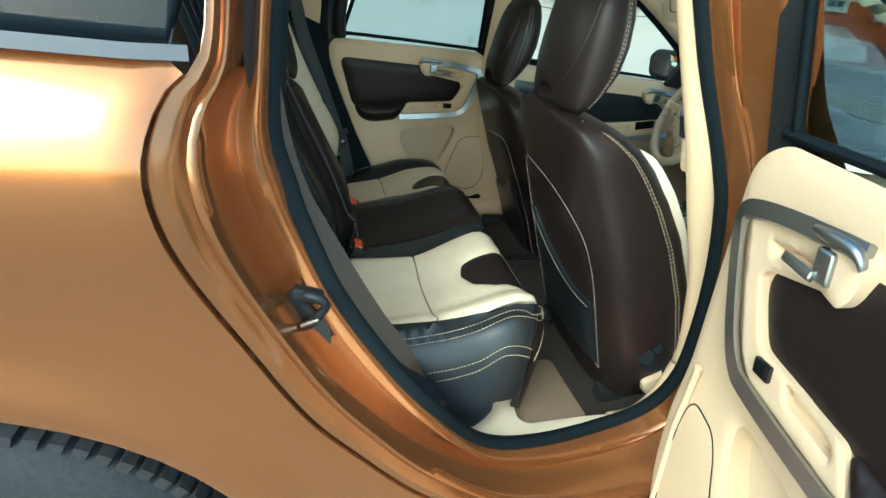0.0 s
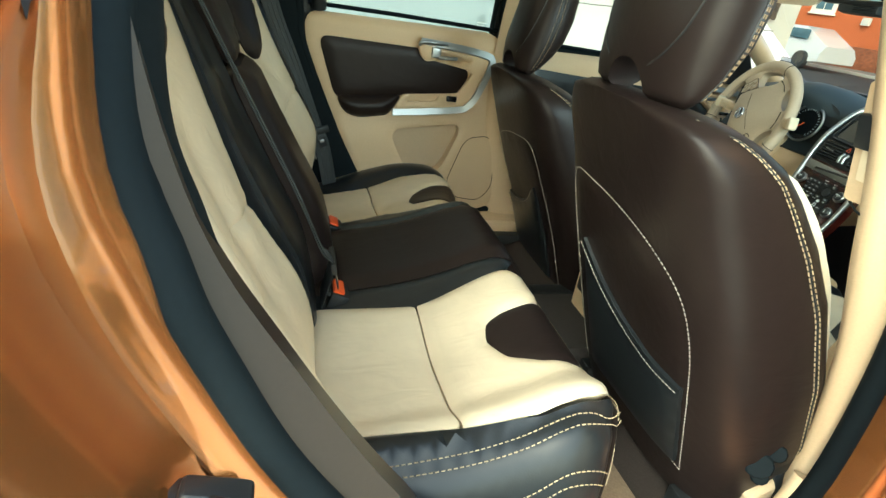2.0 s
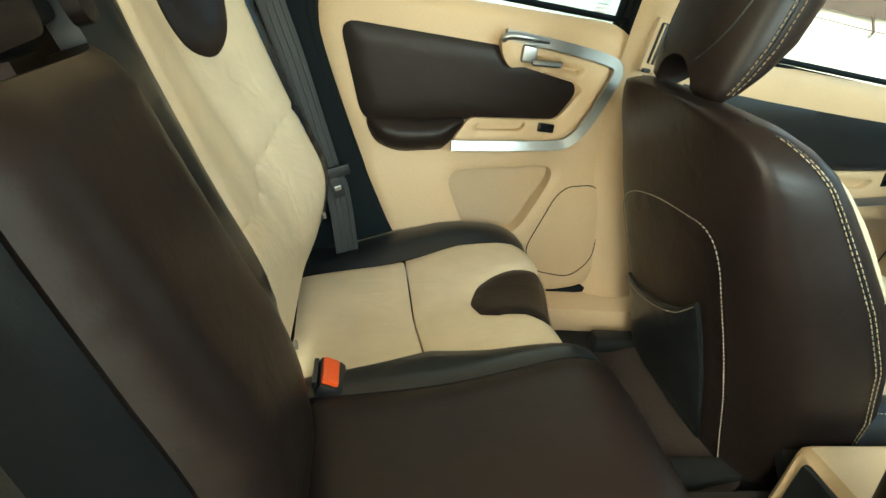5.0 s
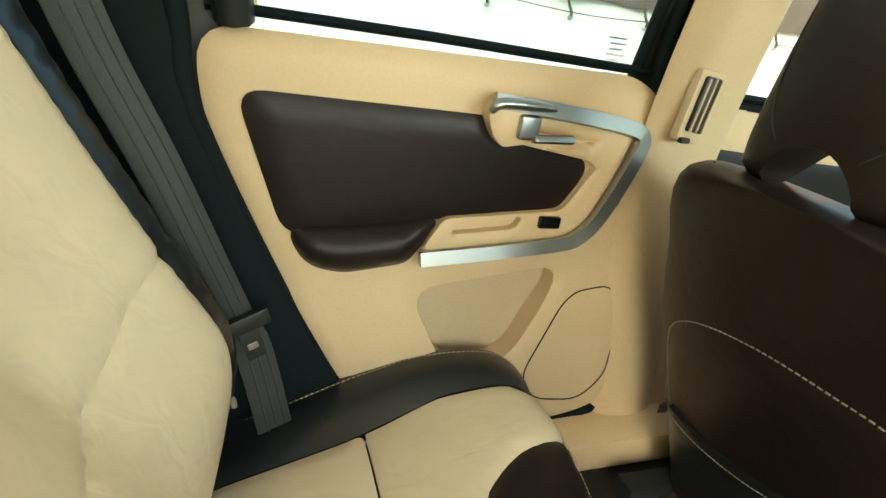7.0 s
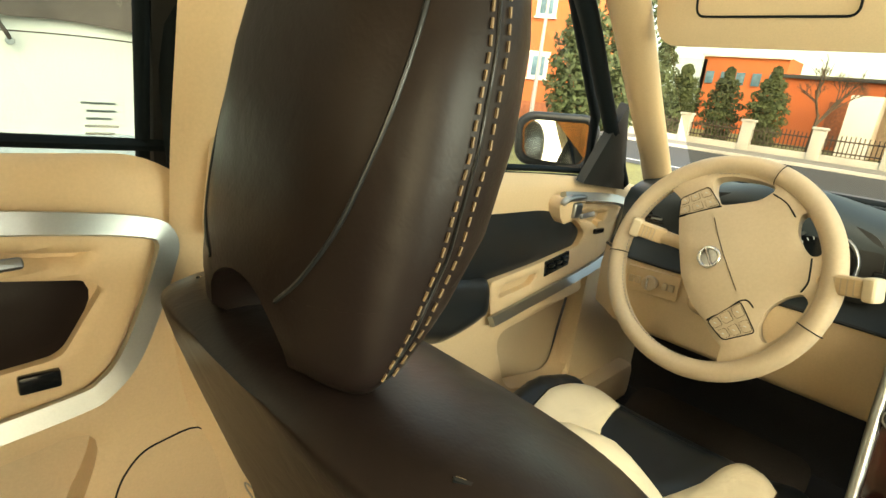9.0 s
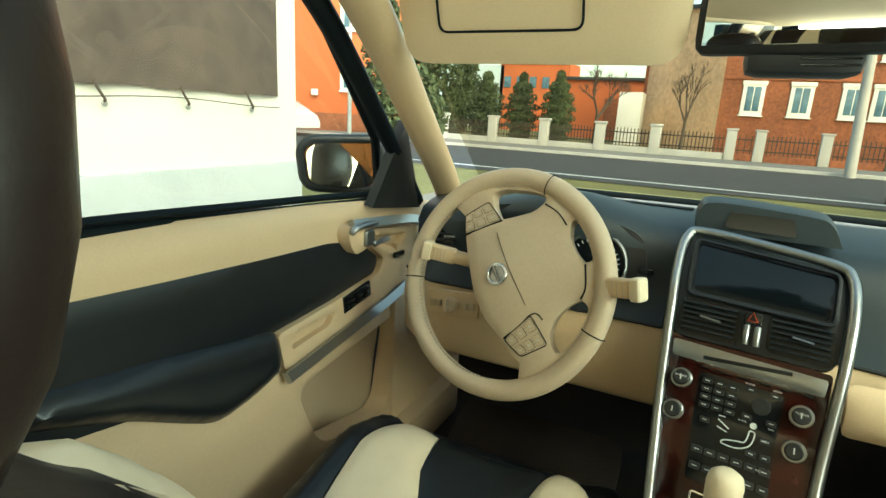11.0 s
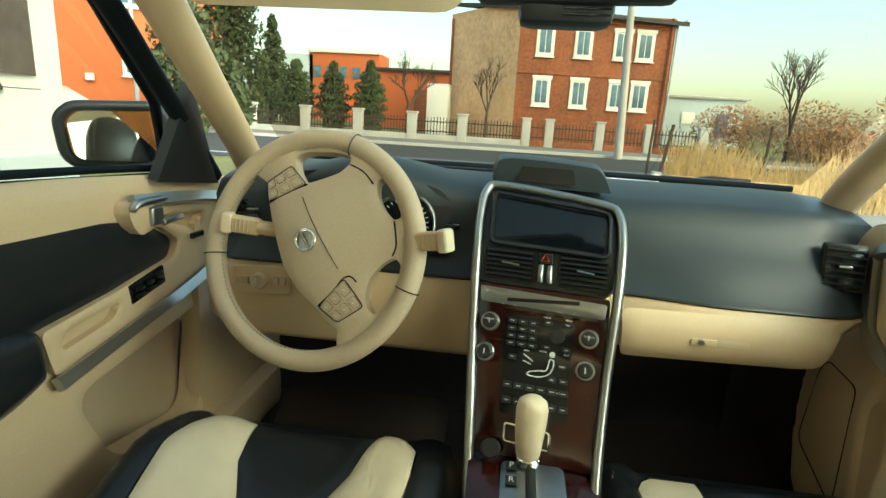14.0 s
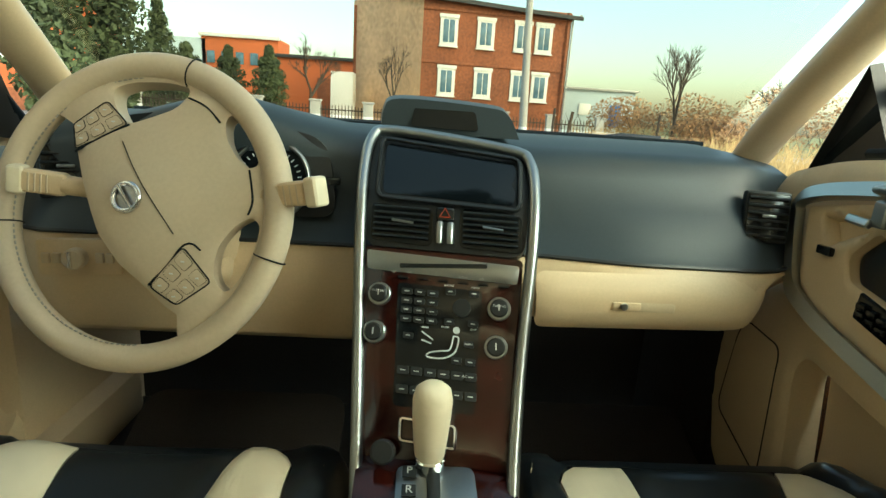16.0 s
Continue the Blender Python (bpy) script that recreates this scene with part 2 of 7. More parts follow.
def box(name, at, size, mat, parent=None, bevel=0.006, turn=None, label="", seg=2):
    bm = bmesh.new()
    bmesh.ops.create_cube(bm, size=1)
    bmesh.ops.scale(bm, vec=size, verts=bm.verts)
    bmesh.ops.bevel(bm, geom=bm.edges[:], offset=min(bevel, min(size) * 0.45), segments=seg, profile=0.6, affect="EDGES")
    if turn:
        bmesh.ops.transform(bm, matrix=turn.to_4x4(), verts=bm.verts)
    bmesh.ops.translate(bm, vec=at, verts=bm.verts)
    verts, faces = [v.co.copy() for v in bm.verts], [tuple(v.index for v in f.verts) for f in bm.faces]
    bm.free()
    return link(name, verts, faces, mat, parent, label, angle=35)


def disc(name, at, axis, r, depth, mat, parent=None, n=24, label="", hole=0.0, bevel=0.15):
    """A turned piece with eased rims about its axis."""
    z = Vector(axis).normalized()
    x = z.orthogonal().normalized()
    y = z.cross(x)
    prof = [(hole or 1e-4, 0), (r, 0), (r, depth * (1 - bevel)), (r - depth * bevel, depth), (hole or 1e-4, depth)]
    rings = [[Vector(at) + z * h + (x * math.cos(2 * math.pi * j / n) + y * math.sin(2 * math.pi * j / n)) * q for j in range(n)] for q, h in prof]
    if hole:
        rings.append(rings[0])
    return loft(name, rings, mat, parent, label, caps=False, angle=40)


def to_outline(uv, outline):
    o = np.array([(p[0], p[1]) for p in outline])
    a, b = o, np.roll(o, -1, 0)
    ab = b - a
    t = np.clip(((uv[:, None] - a) * ab).sum(-1) / ((ab ** 2).sum(-1) + 1e-12), 0, 1)
    return np.sqrt((((a + t[..., None] * ab) - uv[:, None]) ** 2).sum(-1)).min(1)


def inside(uv, outline):
    o = np.array([(p[0], p[1]) for p in outline])
    a, b = o, np.roll(o, -1, 0)
    x, y = uv[:, :1], uv[:, 1:]
    cross = ((a[:, 1] > y) != (b[:, 1] > y)) & (x < (b[:, 0] - a[:, 0]) * (y - a[:, 1]) / (b[:, 1] - a[:, 1] + 1e-12) + a[:, 0])
    return cross.sum(1) % 2 == 1


def patch(name, outline, surface, mat, parent=None, step=0.016, puff=0.004, edge=0.012, depth=0.012, label="", holes=(), face=None):
    """A panel of the surface (u, v -> place), cut to the outline, its rim rolled over by edge and sunk by depth."""
    def cells(o):
        out = []
        for i, p in enumerate(o):
            q = o[(i + 1) % len(o)]
            p2, q2 = Vector((p[0], p[1])), Vector((q[0], q[1]))
            k = max(1, int((q2 - p2).length / step))
            out += [p2.lerp(q2, j / k) for j in range(k)]
        return out
    line = cells(outline)
    rings = [line] + [cells(h) for h in holes]
    o = np.array(line)
    lo, hi = o.min(0), o.max(0)
    gu, gv = np.meshgrid(np.arange(lo[0], hi[0], step), np.arange(lo[1], hi[1], step))
    g = np.stack([gu.ravel(), gv.ravel()], 1)
    g[:, 0] += (np.arange(len(g)) // gu.shape[1] % 2) * step / 2
    ok = inside(g, line)
    for h in rings[1:]:
        ok &= ~inside(g, h)
    g = g[ok]
    if len(g):
        d = to_outline(g, line)
        for h in rings[1:]:
            d = np.minimum(d, to_outline(g, h))
        g = g[d > step * 0.5]
    inner = [Vector(p) for p in g]
    pts, edges = [], []
    for ring in rings:
        s = len(pts)
        pts += ring
        edges += [(s + i, s + (i + 1) % len(ring)) for i in range(len(ring))]
    nb = len(pts)
    pts = pts + inner
    v2, _, f2, orig, _, _ = geometry.delaunay_2d_cdt(pts, edges, [], 2 if holes else 1, 1e-7)
    uv = np.array([tuple(v) for v in v2])
    if holes:
        mids = np.array([np.mean([uv[i] for i in f], 0) for f in f2])
        keep = inside(mids, line)
        for h in rings[1:]:
            keep &= ~inside(mids, h)
        f2 = [f for f, k in zip(f2, keep) if k]
    dist = to_outline(uv, line)
    for h in rings[1:]:
        dist = np.minimum(dist, to_outline(uv, h))
    verts = []
    e = 1e-3
    def normal(u, v):
        n = (surface(u + e, v) - surface(u - e, v)).cross(surface(u, v + e) - surface(u, v - e))
        n.normalize()
        return -n if face is not None and n.dot(Vector(face)) < 0 else n
    norms = []
    for (u, v), d in zip(uv, dist):
        n = normal(u, v)
        k = 1 - min(d / edge, 1) if edge else 0
        norms.append(n)
        verts.append(surface(u, v) + n * (puff * (1 - k * k)))
    faces = [tuple(f) for f in f2]
    if depth:
        count = {}
        for f in faces:
            for i in range(len(f)):
                a, b = f[i], f[(i + 1) % len(f)]
                count.setdefault((min(a, b), max(a, b)), []).append((a, b))
        low = {}
        for key, uses in count.items():
            if len(uses) == 1:
                a, b = uses[0]
                for q in (a, b):
                    if q not in low:
                        low[q] = len(verts)
                        verts.append(verts[q] - norms[q] * depth)
                faces.append((b, a, low[a], low[b]))
    return link(name, verts, faces, mat, parent, label, angle=50)


def seam_on(surface, pts, out=0.001, n=6):
    """Places along a smooth line of the surface, lifted off it by out."""
    res, e = [], 1e-3
    for p in curve([(*q, 0) for q in pts], n):
        nr = (surface(p.x + e, p.y) - surface(p.x - e, p.y)).cross(surface(p.x, p.y + e) - surface(p.x, p.y - e)).normalized()
        if nr.z + 0.4 * nr.y < 0:
            nr = -nr
        res.append(surface(p.x, p.y) + nr * out)
    return res


def stitches(name, pts, mat, parent, length=0.005, gap=0.003, r=0.0008):
    """A seam of single stitches along the points."""
    pts = [Vector(p) for p in pts]
    verts, faces, run, on, start = [], [], 0.0, True, pts[0]
    segs = []
    for a, b in zip(pts, pts[1:]):
        d, l, pos = (b - a), (b - a).length, 0.0
        if l < 1e-6:
            continue
        d /= l
        while pos < l:
            need = (length if on else gap) - run
            if pos + need <= l:
                pos += need
                run = 0.0
                p = a + d * pos
                if on:
                    segs.append((start, p))
                start, on = p, not on
            else:
                run += l - pos
                pos = l
    for a, b in segs[:2500]:
        d = (b - a).normalized()
        s = d.orthogonal().normalized() * r
        u = d.cross(s).normalized() * r
        k = len(verts)
        for p in (a, b):
            verts += [p + s, p + u, p - s, p - u]
        faces += [(k, k + 1, k + 5, k + 4), (k + 1, k + 2, k + 6, k + 5), (k + 2, k + 3, k + 7, k + 6), (k + 3, k, k + 4, k + 7), (k, k + 1, k + 2, k + 3), (k + 4, k + 5, k + 6, k + 7)]
    me = bpy.data.meshes.new(name)
    me.from_pydata([tuple(v) for v in verts], [], faces)
    me.materials.append(mat)
    ob = new(name, me)
    if parent:
        ob.parent = parent
        ob.matrix_parent_inverse = parent_world(parent).inverted()
    return ob

# ---- the car: doors ----
def smoothstep(a, b, x):
    t = min(max((x - a) / (b - a), 0), 1)
    return t * t * (3 - 2 * t)


def in_plane(u, v, outline):
    n, hit = len(outline), False
    for i in range(n):
        (x1, y1), (x2, y2) = outline[i][:2], outline[(i + 1) % n][:2]
        if (y1 > v) != (y2 > v) and u < (x2 - x1) * (v - y1) / (y2 - y1) + x1:
            hit = not hit
    return hit


def gap_to(u, v, outline):
    best = 9.0
    for i in range(len(outline)):
        (x1, y1), (x2, y2) = outline[i][:2], outline[(i + 1) % len(outline)][:2]
        dx, dy = x2 - x1, y2 - y1
        t = min(max(((u - x1) * dx + (v - y1) * dy) / (dx * dx + dy * dy + 1e-12), 0), 1)
        best = min(best, math.hypot(u - x1 - t * dx, v - y1 - t * dy))
    return best


def door_lining(d, x, spec, sill_mat=BEIGE):
    """The inner side of a car door, in the plane x, its inside towards +x; spec: outlines in (y, z)."""
    pocket = [tuple(p) for p in rounded(spec["pocket"], 0.05)]

    def base(u, v):
        off = 0.012 * smoothstep(0.80, 0.70, v) - 0.024 * smoothstep(spec["sill"] - 0.045, spec["sill"] + 0.03, v) ** 2
        return Vector((x + off, u, v))

    patch("lining", rounded(spec["panel"], 0.05), base, sill_mat, d, 0.014, 0.006, 0.012, 0.05, holes=[pocket])
    deep = spec.get("pocket_depth", 0.032)
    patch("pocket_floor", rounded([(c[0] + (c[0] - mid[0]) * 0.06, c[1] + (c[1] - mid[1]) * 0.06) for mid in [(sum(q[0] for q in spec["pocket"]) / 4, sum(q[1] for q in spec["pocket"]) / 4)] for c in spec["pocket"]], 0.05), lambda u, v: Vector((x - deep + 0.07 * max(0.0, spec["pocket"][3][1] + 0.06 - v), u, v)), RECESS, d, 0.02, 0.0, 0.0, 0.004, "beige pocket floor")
    patch("insert", rounded(spec["insert"], 0.035), lambda u, v: Vector((x + 0.008, u, v)), BLACKLEATHER if spec.get("front") else DARK, d, 0.02, 0.006, 0.02, 0.02, "dark leather insert")
    arm = rounded(spec["arm"], 0.03)
    patch("armrest", arm, lambda u, v: Vector((x + 0.012, u, v)), BLACKLEATHER if spec.get("front") else DARK, d, 0.012, 0.022, 0.036, 0.03, "dark padded leather armrest")
    cup = rounded(spec["cup"], 0.012)

    def grip(u, v):
        off = 0.020
        if in_plane(u, v, spec["scoop"]):
            off -= 0.026 * smoothstep(0.0, 0.014, gap_to(u, v, spec["scoop"]))
        return Vector((x + off, u, v))

    patch("grip_panel", rounded(spec["grip"], 0.012), grip, BEIGE, d, 0.006, 0.003, 0.005, 0.03, "beige plastic grip panel", holes=[cup])
    lo, hi = min(c[1] for c in spec["cup"]), max(c[1] for c in spec["cup"])
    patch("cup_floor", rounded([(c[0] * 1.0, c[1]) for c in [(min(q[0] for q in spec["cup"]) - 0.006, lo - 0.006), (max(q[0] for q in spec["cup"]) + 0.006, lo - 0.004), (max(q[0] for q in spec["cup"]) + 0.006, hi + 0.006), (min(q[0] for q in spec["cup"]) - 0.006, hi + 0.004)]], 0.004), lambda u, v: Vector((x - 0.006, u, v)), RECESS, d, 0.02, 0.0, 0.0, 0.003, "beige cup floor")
    path = curve([(x + 0.030, u, v) for u, v in spec["trim"]], 8)
    steps = [(path[min(i + 1, len(path) - 1)] - path[max(i - 1, 0)]).normalized() for i in range(len(path))]
    ribbon("trim_strip", path, [(-spec.get("trim_tilt", 0.3) * q.y, -q.z, q.y) for q in steps], spec.get("trim_width", 0.022), 0.014, ALU, d, "satin aluminium trim strip")
    hy, hz = spec["handle"]
    sg = spec.get("hand", 1)
    plate = [(hy - 0.030, hz - 0.004), (hy - 0.022, hz + 0.012), (hy + 0.034, hz + 0.010), (hy + 0.030, hz - 0.040), (hy - 0.004, hz - 0.046), (hy - 0.020, hz - 0.030)]
    patch("handle_plate", list(reversed(rounded(plate, 0.008))), lambda u, v: Vector((x + 0.034, u, v)), BEIGE, d, 0.01, 0.006, 0.010, 0.028)
    cap = curve([(x + 0.040, hy - 0.030, hz + 0.000), (x + 0.043, hy - 0.018, hz + 0.011), (x + 0.043, hy + 0.03, hz + 0.011), (x + 0.038, hy + 0.06, hz + 0.009)], 6)
    tube("handle_cap", cap, [0.004 + 0.0065 * math.sin(math.pi * min(1.0, 0.15 + 0.8 * q / (len(cap) - 1))) for q in range(len(cap))], ALU, d, 10, flat=0.7, label="satin aluminium cap")
    box("door_handle", (x + 0.048, hy + 0.062, hz - 0.028), (0.009, 0.062, 0.011), ALU, d, 0.0044, Matrix.Rotation(radians(3), 3, "X") @ Matrix.Rotation(radians(-24), 3, "Y") @ Matrix.Rotation(radians(5), 3, "Z"), "chrome door lever", 3)
    box("handle_pivot", (x + 0.040, hy + 0.025, hz - 0.016), (0.016, 0.030, 0.032), ALU, d, 0.006, seg=3)
    sy, sz = spec["switch"]
    if spec.get("switches", 1) > 1:
        box("switch_plate", (x + 0.022, sy + 0.026, sz + 0.010), (0.006, 0.092, 0.034), GLOSSBLACK, d, 0.003, Matrix.Rotation(radians(9), 3, "X"))
    for i in range(spec.get("switches", 1)):
        for j in range(2 if spec.get("switches", 1) > 1 else 1):
            box("window_switch", (x + 0.026, sy + 0.026 * i, sz + 0.004 * i - 0.0 + 0.011 * j), (0.010, 0.022, 0.009) if spec.get("switches", 1) > 1 else (0.010, 0.034, 0.018), GLOSSBLACK, d, 0.003)
    if "speaker" in spec:
        patch("speaker_cover", rounded(spec["speaker"], 0.03), lambda u, v: Vector((x + 0.012 * smoothstep(0.80, 0.70, v) + 0.0060, u, v)), BEIGE, d, 0.02, 0.002, 0.008, 0.012)
        tube("speaker_joint", [Vector((x + 0.012 * smoothstep(0.80, 0.70, p[1]) + 0.0065, p[0], p[1])) for p in rounded(spec["speaker"], 0.03)], 0.0012, RUBBER, d, 5, closed=True)
    win = spec["window"]
    patch("pane", win, lambda u, v: Vector((x - 0.045 + 0.30 * (v - spec["sill"]), u, v)), spec.get("glass", GLASS), d, 0.05, 0, 0, 0.0, "window glass")
    frame_line = [(x - 0.03 + 0.30 * (v - spec["sill"]), u, v) for u, v in win]
    tube("window_frame", frame_line, 0.011, RUBBER, d, 8, closed=True)
    if "post" in spec:
        ribbon("frame_post", [(x - 0.04 + 0.30 * (v - spec["sill"]), u, v) for u, v in spec["post"]], (0, 1, 0), 0.062, 0.02, PLASTIC, d, "black window post")
    strip = [(x - 0.022, u, v + 0.003) for u, v in spec["sill_line"]]
    tube("sill_seal", strip, 0.007, RUBBER, d, 6)
    patch("door_skin", rounded(spec["skin"], 0.05), lambda u, v: Vector((x - 0.17 + 0.12 * smoothstep(0.9, 1.15, v), u, v)), PAINT, d, 0.05, 0.0, 0.02, 0.03, "bronze metallic outer skin")
    return d


REAR = dict(
    sill=1.085, glass=REARGLASS,
    panel=[(-0.872, 1.085), (-0.298, 1.083), (-0.245, 1.05), (-0.222, 0.90), (-0.175, 0.62), (-0.20, 0.50), (-0.29, 0.475), (-0.60, 0.47), (-0.69, 0.60), (-0.765, 0.75), (-0.865, 0.98)],
    insert=[(-0.832, 1.022), (-0.505, 1.014), (-0.345, 0.960), (-0.385, 0.880), (-0.56, 0.868), (-0.775, 0.838)],
    arm=[(-0.775, 0.852), (-0.66, 0.858), (-0.565, 0.872), (-0.59, 0.828), (-0.608, 0.800), (-0.70, 0.785), (-0.748, 0.80)],
    grip=[(-0.515, 1.030), (-0.295, 1.010), (-0.318, 0.93), (-0.345, 0.868), (-0.375, 0.845), (-0.592, 0.822), (-0.565, 0.872), (-0.385, 0.888), (-0.345, 0.955), (-0.36, 0.965), (-0.49, 0.985)],
    scoop=[(-0.47, 1.012), (-0.345, 0.998), (-0.36, 0.975), (-0.46, 0.985)],
    cup=[(-0.555, 0.848), (-0.455, 0.858), (-0.445, 0.878), (-0.54, 0.868)],
    trim=[(-0.525, 1.037), (-0.42, 1.030), (-0.32, 1.018), (-0.290, 1.003), (-0.295, 0.965), (-0.325, 0.885), (-0.352, 0.850), (-0.385, 0.838), (-0.50, 0.824), (-0.595, 0.815)],
    handle=(-0.502, 1.026), switch=(-0.405, 0.872),
    pocket=[(-0.60, 0.752), (-0.345, 0.790), (-0.415, 0.612), (-0.52, 0.60)],
    speaker=[(-0.384, 0.584), (-0.342, 0.720), (-0.318, 0.745), (-0.245, 0.756), (-0.220, 0.66), (-0.212, 0.57), (-0.255, 0.518), (-0.35, 0.53)],
    window=[(-0.84, 1.035), (-0.285, 1.018), (-0.312, 1.47), (-0.72, 1.47)], post=[(-0.246, 1.03), (-0.262, 1.25), (-0.276, 1.47)],
    sill_line=[(-0.86, 1.100), (-0.60, 1.096), (-0.27, 1.086)],
    skin=[(-0.95, 1.05), (-0.25, 1.03), (-0.16, 0.60), (-0.20, 0.42), (-0.62, 0.42), (-0.80, 0.72)])
FRONT = dict(
    sill=1.034, front=True, hand=-1, pocket_depth=0.05, trim_width=0.021, trim_tilt=0.45,
    panel=[(-0.20, 1.062), (0.12, 1.050), (0.40, 1.040), (0.72, 1.020), (0.90, 0.99), (0.97, 0.86), (0.985, 0.62), (0.93, 0.48), (0.60, 0.42), (-0.20, 0.42)],
    insert=[(-0.15, 0.992), (0.10, 0.978), (0.30, 0.970), (0.455, 0.966), (0.55, 0.938), (0.602, 0.905), (0.585, 0.872), (0.44, 0.852), (0.29, 0.842), (0.10, 0.80), (-0.15, 0.84)],
    arm=[(-0.12, 0.905), (0.08, 0.882), (0.292, 0.846), (0.302, 0.800), (0.298, 0.768), (0.245, 0.750), (0.165, 0.738), (0.11, 0.768), (0.03, 0.815), (-0.12, 0.87)],
    grip=[(0.475, 0.985), (0.748, 0.955), (0.738, 0.90), (0.720, 0.846), (0.68, 0.830), (0.60, 0.812), (0.45, 0.790), (0.303, 0.768), (0.288, 0.840), (0.44, 0.855), (0.588, 0.875), (0.606, 0.905), (0.555, 0.940), (0.475, 0.952)],
    scoop=[(0.545, 0.965), (0.70, 0.950), (0.665, 0.905), (0.57, 0.935)],
    cup=[(0.318, 0.800), (0.425, 0.812), (0.442, 0.836), (0.325, 0.828)],
    trim=[(0.475, 0.997), (0.60, 0.988), (0.70, 0.977), (0.752, 0.962), (0.757, 0.935), (0.743, 0.885), (0.722, 0.843), (0.68, 0.825), (0.60, 0.807), (0.45, 0.784), (0.296, 0.761)],
    handle=(0.490, 0.984), switch=(0.480, 0.836), switches=3,
    pocket=[(0.335, 0.715), (0.700, 0.752), (0.650, 0.515), (0.405, 0.560)],
    speaker=[(0.74, 0.74), (0.90, 0.75), (0.93, 0.58), (0.72, 0.53)],
    window=[(-0.22, 1.062), (0.12, 1.044), (0.66, 1.014), (0.58, 1.16), (0.30, 1.38), (0.10, 1.46), (-0.20, 1.47)],
    sill_line=[(-0.22, 1.070), (0.12, 1.058), (0.45, 1.044), (0.70, 1.028)],
    skin=[(-0.18, 1.0), (0.90, 0.94), (1.02, 0.60), (0.98, 0.42), (-0.18, 0.42)])

door_2 = thing("rear_door", (0, 0, 0), "closed rear car door with beige lining and dark leather insert", "car door", "car doors")
door_lining(door_2, -0.69, REAR)
box("lock_pin", (-0.715, -0.812, 1.112), (0.012, 0.012, 0.028), BEIGE, door_2, 0.005)
tube("quarter_divider", [(-0.70, -0.83, 1.09), (-0.68, -0.835, 1.16), (-0.60, -0.80, 1.47)], 0.022, PLASTIC, door_2, 8)
bars = thing("glass_label", (-0.733, -0.30, 1.10), "small etched safety label on the window glass", "label")
for i in range(6):
    box("print_bar", (-0.728, -0.325 + 0.002 * (i % 2), 1.128 - 0.0075 * i), (0.0015, 0.030 - 0.004 * (i % 3), 0.0022), WHITEPRINT, bars, 0.0003)

door_1 = thing("front_door", (0, 0, 0), "closed driver's door with beige lining, dark insert and window switches", "car door", "car doors")
door_lining(door_1, -0.70, FRONT)
box("lock_button", (-0.672, 0.655, 0.905), (0.008, 0.040, 0.012), GLOSSBLACK, door_1, 0.003)
door_3 = copy_thing(door_1, pose(-0.170, 0.549 - 0.757 * 0.62, 0.034) @ Matrix.Diagonal((-1, 0.62, 1, 1)))
tagged(door_3, "closed passenger door with beige lining and aluminium trim")

door_4 = thing("rear_door", (0, 0, 0), "wide open rear car door showing its beige lining", "car door", "car doors")
door_lining(door_4, -0.69, dict(REAR, trim_width=0.020))
tube("lining_rib", [(-0.672, -0.252, 0.80), (-0.672, -0.222, 0.70), (-0.672, -0.205, 0.56)], 0.007, BEIGE, door_4, 8)
# swung out about its hinge: the panel stands across the car, narrower and leaning
SWING = Matrix(((0, -0.838, -0.242, 0.841), (-1, 0, 0, -0.97), (0, 0.054, 1.333, -0.262), (0, 0, 0, 1)))
for ob in door_4.children:
    ob.data.transform(SWING)
    if ob.name.startswith("pane"):
        ob.data.materials[0] = TINT

# ---- the car: rear bench ----
BENCH = curve([(0, -0.90, 0.622), (0, -0.84, 0.640), (0, -0.66, 0.668), (0, -0.53, 0.712), (0, -0.485, 0.718), (0, -0.452, 0.700), (0, -0.432, 0.655), (0, -0.428, 0.58), (0, -0.44, 0.50)], 10)
_len = [0.0]
for _a, _b in zip(BENCH, BENCH[1:]):
    _len.append(_len[-1] + (_b - _a).length)


def along(line, lens, v):
    v = min(max(v, 0.0), lens[-1] - 1e-6)
    for i in range(len(lens) - 1):
        if v <= lens[i + 1]:
            return line[i].lerp(line[i + 1], (v - lens[i]) / (lens[i + 1] - lens[i] + 1e-9))
    return line[-1]


def bench(side):
    """The cushion surface: u across from the car's middle outwards, v from the back edge over the front edge."""
    def s(u, v):
        p = along(BENCH, _len, v)
        sag = -0.014 * math.exp(-((u - 0.19) / 0.10) ** 2) * smoothstep(0.02, 0.12, v) * (1 - smoothstep(0.40, 0.50, v))
        bol = 0.022 * smoothstep(0.30, 0.37, u) * (1 - smoothstep(0.38, 0.40, u)) - 0.17 * smoothstep(0.395, 0.485, u) ** 1.6
        if side < 0:
            bol = 0.032 * smoothstep(0.36, 0.43, u) * (1 - 0.7 * smoothstep(0.45, 0.52, u)) * smoothstep(0.06, 0.26, v) * (1 - smoothstep(0.30, 0.47, v))
        ridge = 0.004 * math.sin(38 * v + 9 * u) * math.exp(-((u - 0.17) / 0.09) ** 2) * math.exp(-((v - 0.25) / 0.07) ** 2)
        drop = 0.0 if side > 0 else -0.025 - 0.15 * u
        return Vector((0.185 + u if side > 0 else -0.150 - 1.15 * u, p.y + (-0.075 * smoothstep(0.33, 0.49, u) ** 1.5 * smoothstep(0.30, 0.46, v) if side > 0 else (0.055 * smoothstep(0.08, 0.34, u) - 0.018) * smoothstep(0.28, 0.47, v)), p.z + sag + bol + ridge + drop))
    return s


